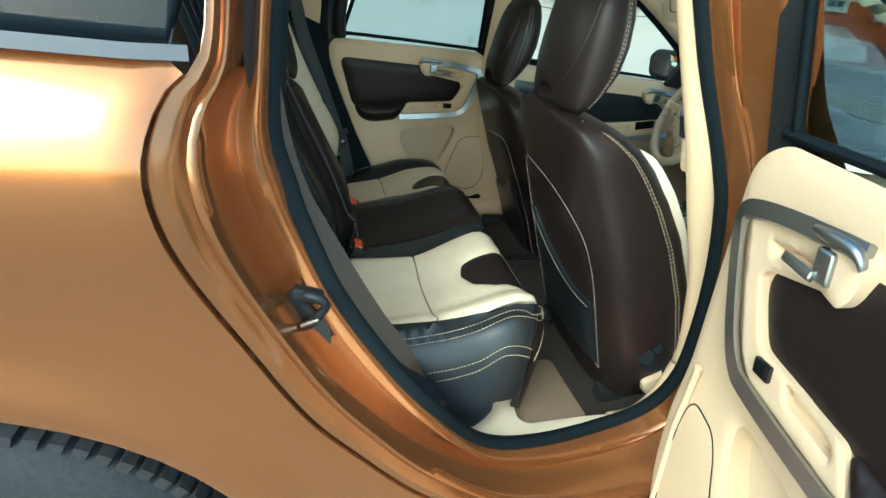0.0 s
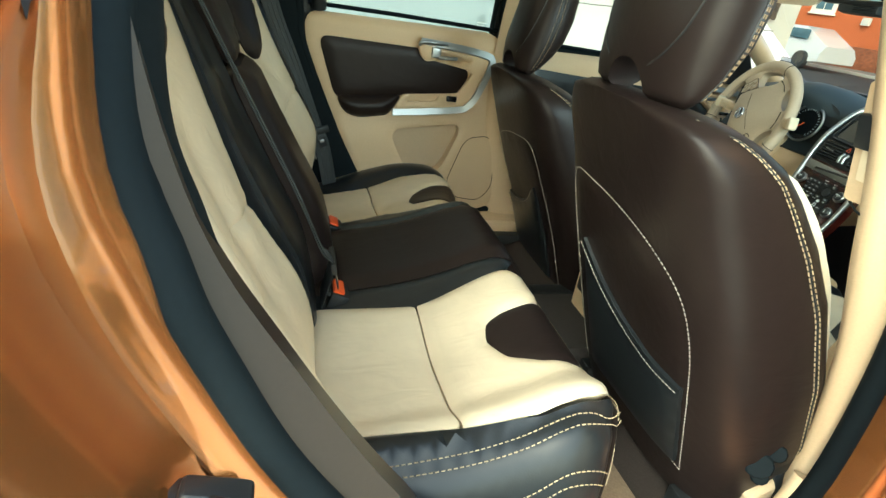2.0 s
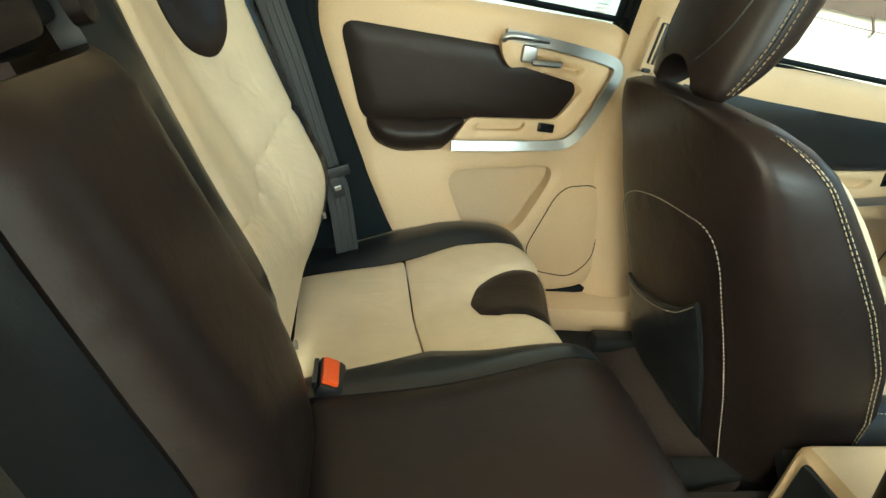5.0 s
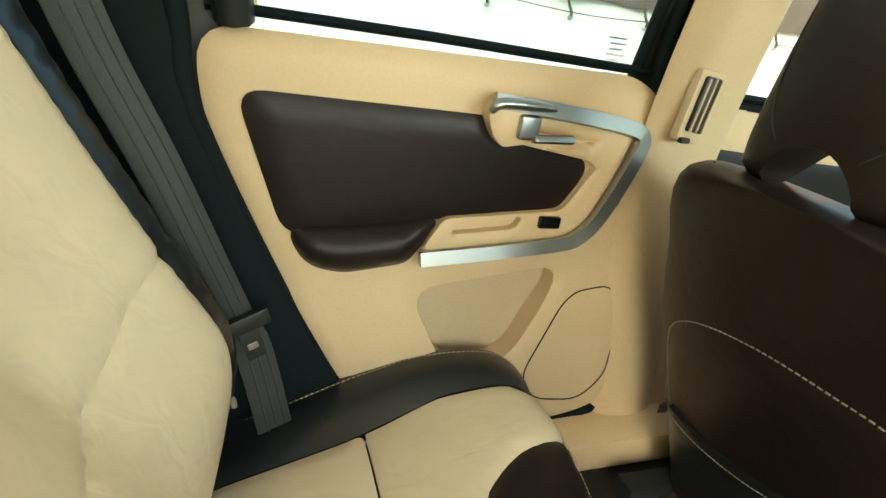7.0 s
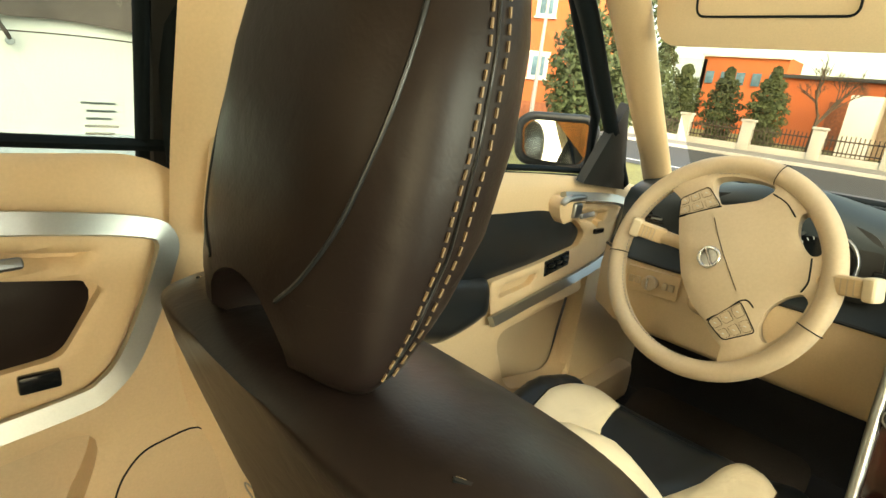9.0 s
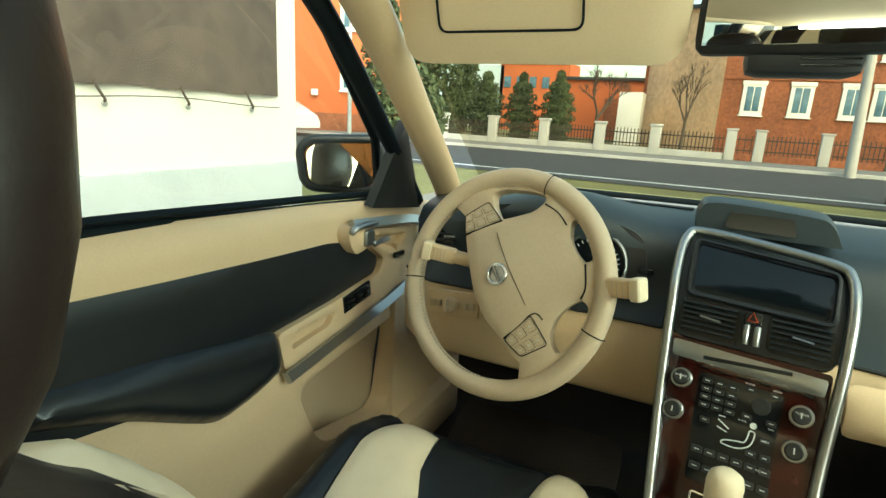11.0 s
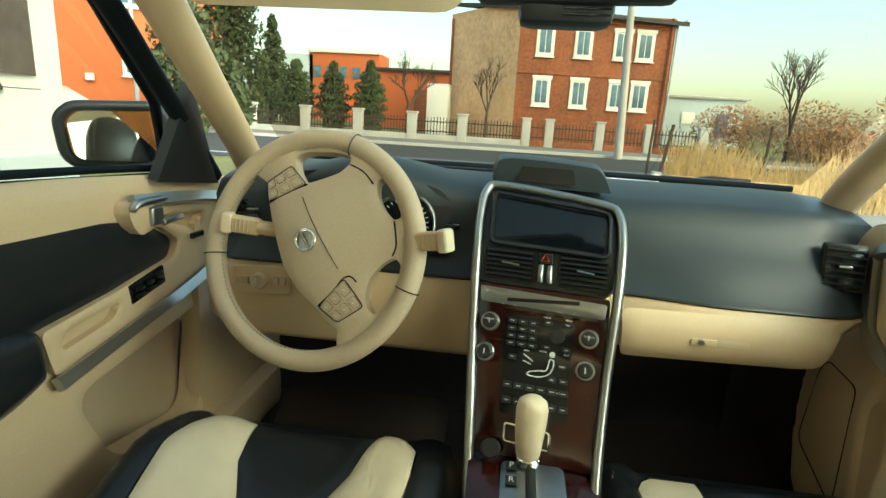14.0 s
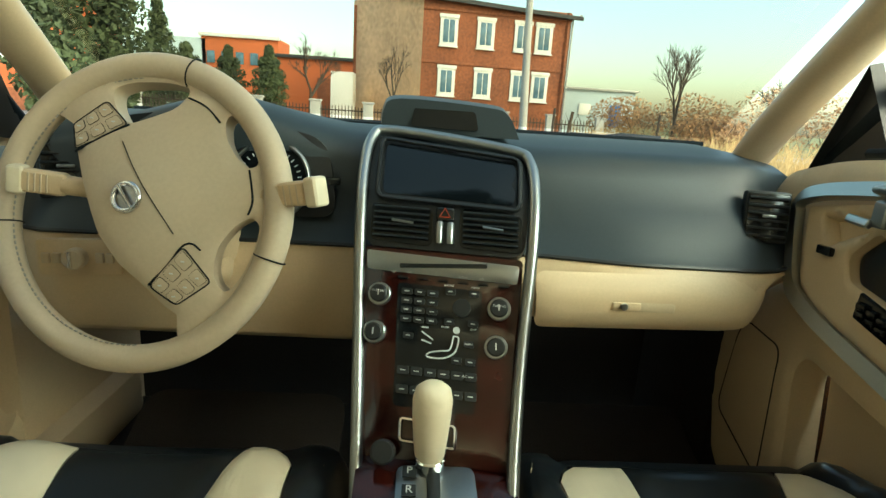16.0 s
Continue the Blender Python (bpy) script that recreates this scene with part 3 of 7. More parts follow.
def cushion(side, label):
    c = thing("rear_seat_cushion", (0.38 if side > 0 else -0.34, -0.65, 0.45), label, "seat cushion", "rear seat cushions")
    s = bench(side)
    f = (lambda o: o) if side > 0 else (lambda o: list(reversed(o)))
    back = [(0.012, 0.05), (0.045, 0.235), (0.37, 0.235), (0.335, 0.03)]
    patch("back_panel", rounded(f(back), 0.012), s, CREAM, c, 0.012, 0.006, 0.018, 0.02, "cream leather panel with creases", face=(0, 0.5, 1))
    tongue = [(0.285, 0.475), (0.268, 0.40), (0.235, 0.355), (0.185, 0.335), (0.145, 0.345), (0.128, 0.375), (0.118, 0.42), (0.095, 0.475)]
    front = [(0.045, 0.238), (0.025, 0.32), (0.0, 0.43), (0.012, 0.470), (0.092, 0.475)] + [(u, v) for u, v in reversed(tongue)][1:-1] + [(0.288, 0.475), (0.36, 0.470), (0.382, 0.43), (0.385, 0.34), (0.37, 0.238)]
    patch("front_panel", f([Vector(p) for p in front]), s, CREAM, c, 0.012, 0.006, 0.014, 0.02, "cream leather panel", face=(0, 0.5, 1))
    patch("tongue", f([Vector(p) for p in curve([(*p, 0) for p in tongue], 5)]), s, DARK, c, 0.012, 0.005, 0.014, 0.02, "dark brown leather tongue", face=(0, 0.5, 1))
    patch("nose", f([Vector(p) for p in [(-0.01, 0.478), (0.388, 0.478), (0.43, 0.515), (0.452, 0.54), (0.445, 0.60), (0.41, 0.65), (0.34, 0.68), (-0.01, 0.70)]]), s, DARK, c, 0.02, 0.004, 0.014, 0.02, "dark leather front face", face=(0, 0.5, 1))
    patch("bolster", f([Vector(p) for p in rounded([(0.337, 0.025), (0.372, 0.235), (0.388, 0.35), (0.386, 0.445), (0.365, 0.476), (0.39, 0.478), (0.455, 0.525), (0.476, 0.44), (0.485, 0.30), (0.46, 0.0), (0.35, 0.0)], 0.012)]), s, BLACKLEATHER, c, 0.014, 0.010, 0.03, 0.02, "black leather bolster with double stitching", face=(0, 0.5, 1))
    if side > 0:
        for off in (0.0, 0.010):
            inner = [(0.400 + off, 0.08), (0.402 + off, 0.20), (0.403 + off, 0.32), (0.401 + off, 0.42), (0.394 + off, 0.455 + 0.3 * off), (0.382 + 0.5 * off, 0.478 + 0.5 * off)]
            stitches("seam", seam_on(s, inner, 0.0118), STITCH, c)
            stitches("seam", seam_on(s, [(0.386, 0.482 + off), (0.36, 0.487 + off), (0.25, 0.489 + off), (0.12, 0.489 + off), (0.02, 0.487 + off)], 0.0052), STITCH, c)
        for off in (0.0, 0.006):
            outer = [(0.436 + off, 0.08), (0.438 + off, 0.20), (0.439 + off, 0.32), (0.437 + off, 0.43), (0.430 + off, 0.490)]
            stitches("seam", seam_on(s, outer, 0.0112), STITCH, c)
            stitches("seam", seam_on(s, [(0.425, 0.530 + off), (0.39, 0.540 + off), (0.25, 0.545 + off), (0.12, 0.545 + off), (0.02, 0.543 + off)], 0.0052), STITCH, c)
    else:
        stitches("seam", seam_on(s, [(0.40, 0.490), (0.30, 0.492), (0.15, 0.492), (0.02, 0.489)], 0.005), STITCH, c)
        stitches("seam", seam_on(s, [(0.436, 0.08), (0.444, 0.20), (0.450, 0.32), (0.446, 0.44), (0.432, 0.51)], 0.0105), STITCH, c)
    x0, x1 = (0.19, 0.66) if side > 0 else (-0.155, -0.62)
    box("base", (0.395, -0.690, 0.50), (0.36, 0.40, 0.14), DARK, c, 0.03, seg=3) if side > 0 else box("base", ((x0 + x1) / 2, -0.68, 0.47), (abs(x1 - x0) - 0.02, 0.40, 0.14), DARK, c, 0.02)
    return c


cushion(1, "cream and dark leather rear seat cushion with stitched bolster")
cushion(-1, "cream and dark leather rear seat cushion beside the closed door")

mid = thing("middle_seat_cushion", (0.02, -0.65, 0.45), "dark leather middle seat cushion between the cream ones", "seat cushion")


def mid_top(u, v):
    p = along(BENCH, _len, v)
    return Vector((u, p.y, p.z + 0.012 - 0.018 * smoothstep(0.085, 0.20, abs(u - 0.02)) + 0.004 * smoothstep(0.1, 0.3, v)))


patch("top_panel", rounded([(-0.115, 0.085), (0.155, 0.085), (0.150, 0.46), (-0.110, 0.46)], 0.02), mid_top, DARK, mid, 0.018, 0.006, 0.02, 0.02, face=(0, 0.5, 1))
patch("side_band", rounded([(0.157, 0.04), (0.200, 0.05), (0.235, 0.236), (0.21, 0.32), (0.186, 0.43), (0.152, 0.46)], 0.01), mid_top, BLACKLEATHER, mid, 0.014, 0.008, 0.02, 0.02, face=(0, 0.5, 1))
patch("side_band", rounded([(-0.117, 0.04), (-0.112, 0.46), (-0.146, 0.43), (-0.17, 0.32), (-0.195, 0.236), (-0.160, 0.05)], 0.01), mid_top, BLACKLEATHER, mid, 0.014, 0.008, 0.02, 0.02, face=(0, 0.5, 1))
patch("rear_band", rounded([(-0.117, 0.02), (0.157, 0.02), (0.157, 0.083), (-0.117, 0.083)], 0.01), mid_top, DARK, mid, 0.016, 0.006, 0.015, 0.02, face=(0, 0.5, 1))
patch("nose", rounded([(-0.155, 0.462), (0.19, 0.462), (0.19, 0.68), (-0.155, 0.68)], 0.01), mid_top, DARK, mid, 0.02, 0.004, 0.012, 0.02, face=(0, 0.5, 1))

def buckle(x, y, z, tip):
    b = thing("belt_buckle", (x, y, z - 0.05), "black seat belt buckle with an orange release button", "belt buckle", "rear belt buckles")
    box("housing", (x, y, z - 0.020), (0.058, 0.036, 0.055), PLASTIC, b, 0.008, Matrix.Rotation(radians(-tip), 3, "X"))
    box("button", (x, y + 0.004, z + 0.004), (0.046, 0.022, 0.016), BUCKLE_RED, b, 0.004, Matrix.Rotation(radians(-tip), 3, "X"), "orange plastic button")
    box("slot", (x, y - 0.013, z + 0.006), (0.046, 0.006, 0.010), PLASTIC, b, 0.002)
    return b


buckle(0.168, -0.812, 0.662, 20)
buckle(-0.146, -0.805, 0.655, 20)

# ---- the car: rear backrests ----
BACK = curve([(0, -0.852, 0.60), (0, -0.862, 0.68), (0, -0.885, 0.78), (0, -0.935, 0.88), (0, -0.985, 0.98), (0, -1.035, 1.09), (0, -1.09, 1.22), (0, -1.125, 1.30), (0, -1.17, 1.335), (0, -1.23, 1.30)], 8)
_blen = [0.0]
for _a, _b in zip(BACK, BACK[1:]):
    _blen.append(_blen[-1] + (_b - _a).length)


def back_surface(side, lift=0.0):
    def s(u, v):
        p = along(BACK, _blen, v)
        hollow = -0.022 * math.exp(-((u - 0.20) / 0.13) ** 2) * smoothstep(0.10, 0.25, v) * (1 - smoothstep(0.45, 0.65, v))
        bol = 0.035 * smoothstep(0.33, 0.40, u) if side > 0 else 0.045 * smoothstep(0.20, 0.38, u) * smoothstep(0.0, 0.2, v) * (1 - 0.8 * smoothstep(0.40, 0.46, u))
        fold = 0.0045 * math.sin(60 * (u + 0.25 * v)) * math.exp(-((v - 0.33) / 0.12) ** 2) * math.exp(-((u - 0.2) / 0.12) ** 2)
        sew = 0.306 + 0.06 * (u - 0.1) if side > 0 else 0.215 + 0.085 * smoothstep(0.14, 0.38, u) + 0.02 * smoothstep(0.14, 0.02, u)
        fold -= 0.0050 * math.exp(-((v - sew) / 0.006) ** 2)
        return Vector((0.195 + u if side > 0 else -0.155 - u, p.y + hollow * 0.9 + bol + fold + lift, p.z + lift * 0.5))
    return s


def backrest(side, label):
    b = thing("bench_seat", (0.40 if side > 0 else -0.36, -0.95, 0.62), label, "car seat", "rear seats")
    s = back_surface(side)
    f = (lambda o: list(reversed(o))) if side > 0 else (lambda o: o)
    if side > 0:
        tongue = [(0.02, 0.80), (0.05, 0.64), (0.09, 0.557), (0.135, 0.523), (0.19, 0.510), (0.24, 0.515), (0.295, 0.54), (0.335, 0.60), (0.36, 0.70), (0.36, 0.80)]
        low = [(0.085, 0.06), (0.095, 0.2), (0.10, 0.305), (0.43, 0.325), (0.445, 0.2), (0.43, 0.06)]
        up = [(0.10, 0.308), (0.05, 0.45), (0.0, 0.60), (-0.03, 0.80), (0.40, 0.80), (0.40, 0.62), (0.425, 0.45), (0.432, 0.328)]
        edge = [(-0.03, 0.03), (0.082, 0.06), (0.092, 0.2), (0.097, 0.305), (0.047, 0.45), (-0.003, 0.60), (-0.033, 0.80), (-0.06, 0.80), (-0.04, 0.45)]
        outer = [(0.433, 0.06), (0.448, 0.20), (0.435, 0.327), (0.428, 0.45), (0.403, 0.62), (0.403, 0.80), (0.47, 0.80), (0.50, 0.55), (0.515, 0.30), (0.50, 0.04)]
    else:
        tongue = [(0.16, 0.80), (0.185, 0.60), (0.182, 0.48), (0.205, 0.420), (0.25, 0.402), (0.295, 0.43), (0.325, 0.51), (0.338, 0.62), (0.34, 0.80)]
        low = [(0.012, 0.06), (0.005, 0.20), (0.03, 0.235), (0.16, 0.215), (0.30, 0.275), (0.385, 0.30), (0.39, 0.20), (0.375, 0.06)]
        up = [(0.03, 0.238), (0.055, 0.40), (0.08, 0.62), (0.09, 0.80), (0.36, 0.80), (0.375, 0.62), (0.385, 0.45), (0.385, 0.302), (0.30, 0.278), (0.16, 0.218)]
        edge = [(-0.005, 0.03), (0.008, 0.06), (0.0, 0.20), (0.027, 0.237), (0.052, 0.40), (0.077, 0.62), (0.087, 0.80), (0.02, 0.80), (0.01, 0.45)]
        outer = [(0.378, 0.06), (0.393, 0.20), (0.389, 0.31), (0.388, 0.45), (0.378, 0.62), (0.363, 0.80), (0.43, 0.80), (0.47, 0.55), (0.485, 0.30), (0.47, 0.04)]
    whole = low[:3] + up[1:3] + up[3:-1] + [up[-1]] + low[-2:] if side > 0 else low[:3] + up[1:8] + low[-2:]
    patch("panel", f([Vector(p) for p in whole]), s, CREAM, b, 0.009, 0.006, 0.014, 0.02, "cream leather panel with soft folds and a sewn crease", face=(0, 1, 0.4))
    patch("tongue", f([Vector((p.x, p.y)) for p in curve([(*p, 0) for p in tongue], 5)]), back_surface(side, 0.008), DARK, b, 0.014, 0.006, 0.010, 0.012, "dark brown leather tongue", face=(0, 1, 0.4))
    patch("inner_edge", f([Vector(p) for p in edge]), s, BLACKLEATHER, b, 0.014, 0.003, 0.012, 0.02, face=(0, 1, 0.4))
    patch("outer_bolster", f([Vector(p) for p in outer]), s, BLACKLEATHER, b, 0.014, 0.012, 0.03, 0.02, "black leather side bolster", face=(0, 1, 0.4))
    x0, x1 = (0.20, 0.66) if side > 0 else (-0.16, -0.62)
    rings = []
    for y, z in ((-0.93, 0.60), (-1.02, 0.80), (-1.12, 1.05), (-1.20, 1.27)):
        rings.append([Vector((x0, y, z)), Vector((x1, y, z)), Vector((x1, y - 0.10, z)), Vector((x0, y - 0.10, z))])
    loft("core", rings, DARK, b)
    return b


backrest(1, "cream leather rear backrest with a dark leather tongue")
backrest(-1, "cream leather rear backrest with a dark leather tongue")
for x, y, z in ((0.575, -0.842, 0.700), (-0.545, -0.835, 0.690), (-0.200, -0.850, 0.66)):
    k = thing("seat_button", (x, y, z), "small grey isofix button at the backrest's foot", "button", "backrest buttons")
    disc("cap", (x, y, z), (0, 1, 0.3), 0.007, 0.004, STITCH_GREY, k, 12)

mb = thing("bench_seat", (0.02, -0.95, 0.62), "dark leather middle seat back with a folded headrest", "car seat", "rear seats")


def mid_back(u, v):
    p = along(BACK, _blen, v)
    w = abs(u - 0.02)
    return Vector((u, p.y + 0.035 - 0.03 * smoothstep(0.05, 0.13, w), p.z))


patch("pad", list(reversed(rounded([(-0.13, 0.045), (0.14, 0.045), (0.125, 0.25), (0.110, 0.475), (-0.09, 0.475), (-0.105, 0.25)], 0.03))), mid_back, DARK, mb, 0.016, 0.016, 0.035, 0.03, face=(0, 1, 0.4))
patch("side_strip", list(reversed(rounded([(0.142, 0.03), (0.25, 0.03), (0.27, 0.25), (0.255, 0.36), (0.215, 0.48), (0.18, 0.62), (0.15, 0.80), (0.113, 0.80), (0.113, 0.475), (0.128, 0.25)], 0.01))), mid_back, BLACKLEATHER, mb, 0.016, 0.004, 0.012, 0.02, face=(0, 1, 0.4))
patch("side_strip", list(reversed(rounded([(-0.132, 0.03), (-0.108, 0.25), (-0.093, 0.475), (-0.093, 0.80), (-0.175, 0.80), (-0.18, 0.45), (-0.17, 0.03)], 0.01))), mid_back, BLACKLEATHER, mb, 0.016, 0.004, 0.012, 0.02, face=(0, 1, 0.4))


def mid_head(u, v):
    p = along(BACK, _blen, v)
    return Vector((u, p.y + 0.036 - 0.012 * smoothstep(0.06, 0.12, abs(u - 0.02)), p.z))


patch("headrest", list(reversed(rounded([(-0.105, 0.485), (-0.075, 0.490), (-0.070, 0.525), (-0.005, 0.525), (0.0, 0.492), (0.105, 0.485), (0.125, 0.60), (0.115, 0.80), (-0.10, 0.80), (-0.115, 0.60)], 0.012))), mid_head, DARK, mb, 0.012, 0.006, 0.02, 0.012, "dark folded headrest", face=(0, 1, 0.4))
box("backing", (0.0, -1.085, 1.07), (0.24, 0.03, 0.12), PLASTIC, mb, 0.008, Matrix.Rotation(radians(24), 3, "X"))
box("handle_recess", (-0.04, -1.035, 1.07), (0.075, 0.03, 0.05), PLASTIC, mb, 0.008, Matrix.Rotation(radians(24), 3, "X"))

# ---- seat belts ----
def belt(points, across, label, tongue, plate, wide=(1, 0, 0)):
    b = thing("seat_belt", points[0], label, "seat belt", "rear seat belts")
    ribbon("webbing", curve(points, 8), across, 0.047, 0.003, BELT, b)
    for k in (-0.012, 0.0, 0.012):
        a = Vector(across).normalized() if not isinstance(across, list) else Vector(across[0]).normalized()
        tube("rib", [p + a * k + Vector((0.0015, 0.003, 0.002)) for p in curve(points, 8)], 0.0012, BELT, b, 5)
    t = Vector(tongue)
    d = Vector(plate)
    a = Vector(wide)
    a = (a - d.normalized() * a.dot(d.normalized())).normalized()
    n = d.cross(a).normalized()
    n = -n if n.x + n.y + n.z < 0 else n
    a = d.normalized().cross(n)
    turn = Matrix((a, d.normalized(), n)).transposed()
    box("slider", t, (0.062, 0.022, 0.010), PLASTIC, b, 0.004, turn)
    box("tongue", t + d.normalized() * 0.030, (0.024, 0.042, 0.003), PLASTIC, b, 0.001, turn, "black belt tongue")
    box("tongue_slot", t + d.normalized() * 0.032 + n * 0.001, (0.013, 0.009, 0.003), STEEL, b, 0.001, turn)
    return b


belt([(0.14, -1.14, 1.38), (0.17, -1.075, 1.30), (0.205, -1.025, 1.17), (0.235, -0.955, 1.03), (0.262, -0.888, 0.90), (0.255, -0.848, 0.80), (0.245, -0.828, 0.765), (0.20, -0.84, 0.665)], (1, 0.1, 0.15), "dark middle seat belt with a black tongue lying over the backrest", (0.247, -0.825, 0.770), (-0.05, 0.2, -1))
belt([(-0.615, -1.01, 1.30), (-0.622, -0.962, 1.095), (-0.626, -0.902, 0.938), (-0.626, -0.835, 0.755), (-0.624, -0.812, 0.704), (-0.615, -0.785, 0.58)], (-0.35, 1, 0.4), "dark seat belt with a black tongue beside the backrest", (-0.616, -0.822, 0.750), (0.05, 0.3, -1), (-0.35, 1, 0.35))
belt([(0.715, -1.09, 1.32), (0.712, -1.03, 1.15), (0.70, -0.955, 0.95), (0.675, -0.885, 0.80), (0.65, -0.835, 0.70), (0.645, -0.80, 0.60)], (1, -0.6, 0), "dark seat belt beside the backrest by the open door", (0.645, -0.825, 0.705), (0.1, 0.25, -1))

# ---- front seats ----
def ring(x0, y0, z, w, d, tilt=0.0, power=3.0, n=28):
    out = []
    for j in range(n):
        a = 2 * math.pi * j / n
        c, s = math.cos(a), math.sin(a)
        px = w * math.copysign(abs(c) ** (2 / power), c)
        py = d * math.copysign(abs(s) ** (2 / power), s)
        out.append(Vector((x0 + px, y0 + py, z + tilt * py)))
    return out


def front_seat(x0, label, low=0.0, ahead=0.0):
    s = thing("front_seat", (x0, 0.05, 0.42), label, "car seat", "front seats")
    # height, half width, half depth; the back lies on one leaning plane
    form = [(0.46, 0.215, 0.090), (0.52, 0.242, 0.110), (0.62, 0.256, 0.116), (0.74, 0.258, 0.116), (0.86, 0.246, 0.110), (0.94, 0.230, 0.100), (1.00, 0.214, 0.088),
            (1.04, 0.210, 0.074), (1.065, 0.198, 0.060), (1.083, 0.180, 0.046), (1.095, 0.158, 0.032), (1.101, 0.12, 0.020), (1.104, 0.05, 0.010)]
    prof = [(z - low * smoothstep(0.6, 1.0, z), ahead - 0.41 + 0.35 * (1.08 - z + 0.28 * d) + d, w, d) for z, w, d in form]
    loft("backrest", [ring(x0, y, z, w, d, 0.28, 3.6, 56) for z, y, w, d in prof], DARK, s, "dark brown leather backrest")

    def section(rows, v):
        i = max(k for k in range(len(rows) - 1) if rows[k][0] <= v or k == 0)
        t = (v - rows[i][0]) / (rows[i + 1][0] - rows[i][0])
        return tuple(rows[i][k] + t * (rows[i + 1][k] - rows[i][k]) for k in (1, 2, 3))

    def rear(u, v):
        y, w, d = section(prof, v)
        q = min(abs(u) / w, 0.999)
        e = d * (1 - q ** 3.6) ** (1 / 3.6)
        return Vector((x0 + u, y - e, v - 0.28 * e))

    def fore(u, v):
        y, w, d = section(prof, v)
        q = min(abs(u) / w, 0.999)
        e = d * (1 - q ** 3.6) ** (1 / 3.6)
        hollow = 0.03 * math.exp(-(u / 0.10) ** 2)
        return Vector((x0 + u, y + e - hollow * 0.4, v + 0.28 * e))

    def round_at(rows, v, degrees, tilt, power, out=0.0):
        """A point of the lofted form at height v, at an angle from its side towards the front."""
        y, w, d = section(rows, v)
        c, q = math.cos(radians(degrees)), math.sin(radians(degrees))
        px = (w + out) * math.copysign(abs(c) ** (2 / power), c)
        py = (d + out) * math.copysign(abs(q) ** (2 / power), q)
        return Vector((x0 + px, y + py, v + tilt * py))

    side = 1 if x0 > 0 else -1
    outer = [(-0.160, 0.54), (-0.163, 0.70), (-0.163, 0.86), (-0.156, 0.940), (-0.130, 0.972), (-0.08, 0.974), (0.015, 0.963), (0.105, 0.936), (0.166, 0.888), (0.188, 0.81), (0.188, 0.70), (0.178, 0.54)]
    outer = [Vector((side * p.x, p.y - low)) for p in curve([(*q, 0) for q in outer], 4)]
    outer = outer if side < 0 else outer[::-1]
    patch("seatback_pocket", outer, rear, DARK, s, 0.02, 0.004, 0.010, 0.004, "map pocket edged with grey stitching")
    stitches("seam", [rear(p[0], p[1]) + Vector((0, -0.005, 0)) for p in outer + outer[:1]], STITCH_GREY, s, 0.005, 0.003, 0.0010)
    sag = [(-0.112, 0.850), (-0.05, 0.800), (0.02, 0.765), (0.10, 0.742), (0.181, 0.732)]
    flap = [(-0.114, 0.56), (-0.116, 0.70)] + sag + [(0.172, 0.56)]
    sag, flap = ([(side * u, v - low) for u, v in q] for q in (sag, flap))
    flap = flap if side > 0 else flap[::-1]
    patch("pocket_flap", [Vector(p) for p in flap], lambda u, v: rear(u, v) + Vector((0, -0.010, -0.004)), BLACKLEATHER, s, 0.02, 0.004, 0.01, 0.012)
    stitches("seam", [rear(p.x, p.y - 0.006) + Vector((0, -0.015, -0.005)) for p in curve([(*p, 0) for p in sag], 6)], STITCH_GREY, s, 0.005, 0.003, 0.001)
    heights = list(np.linspace(0.50, 1.098 - low, 40))
    for sgn in (-1, 1):
        for ang in (9, 12.5):
            a = ang if sgn > 0 else 180 - ang
            stitches("seam", [round_at(prof, v, a, 0.28, 3.6, 0.0012) for v in heights], STITCH, s, 0.006, 0.0035, 0.0008)
        a = 10.7 if sgn > 0 else 169.3
        tube("seam_groove", [round_at(prof, v, a, 0.28, 3.6, 0.0004) for v in heights], 0.0016, BLACKLEATHER, s, 5)
    centre = [(-0.115, 0.56), (-0.12, 0.80), (-0.105, 0.96), (-0.07, 1.02), (0.07, 1.02), (0.105, 0.96), (0.12, 0.80), (0.115, 0.56)]
    centre = [(u, v - low * smoothstep(0.6, 1.0, v)) for u, v in centre]
    patch("front_panel", list(reversed([Vector(p) for p in centre])), fore, CREAM, s, 0.02, 0.006, 0.015, 0.01, "cream leather centre", face=(0, 1, 0.3))
    for sgn in (-1, 1):
        side = curve([(0.120, 0.52, 0), (0.125, 0.80, 0), (0.112, 0.95, 0), (0.10, 1.02, 0), (0.155, 1.025, 0), (0.190, 0.985, 0), (0.212, 0.90, 0), (0.222, 0.75, 0), (0.216, 0.60, 0), (0.206, 0.52, 0)], 4)
        side = [(p.x, p.y) for p in side]
        o = [Vector((sgn * u * (0.92 if low else 1.0), v - low * smoothstep(0.6, 1.0, v))) for u, v in side]
        patch("side_bolster", o if sgn > 0 else list(reversed(o)), fore, CREAM, s, 0.016, 0.020, 0.05, 0.03, "cream leather bolster with contrast stitching", face=(0, 1, 0.3))
    # headrest: one form that narrows downwards and stands on two lobes with a gap between them
    h0 = 1.108 - low
    hx = x0 - (0.013 if low else 0.0)
    slim = 0.90 if low else 1.14
    lean = 0.20 if low else 0.10
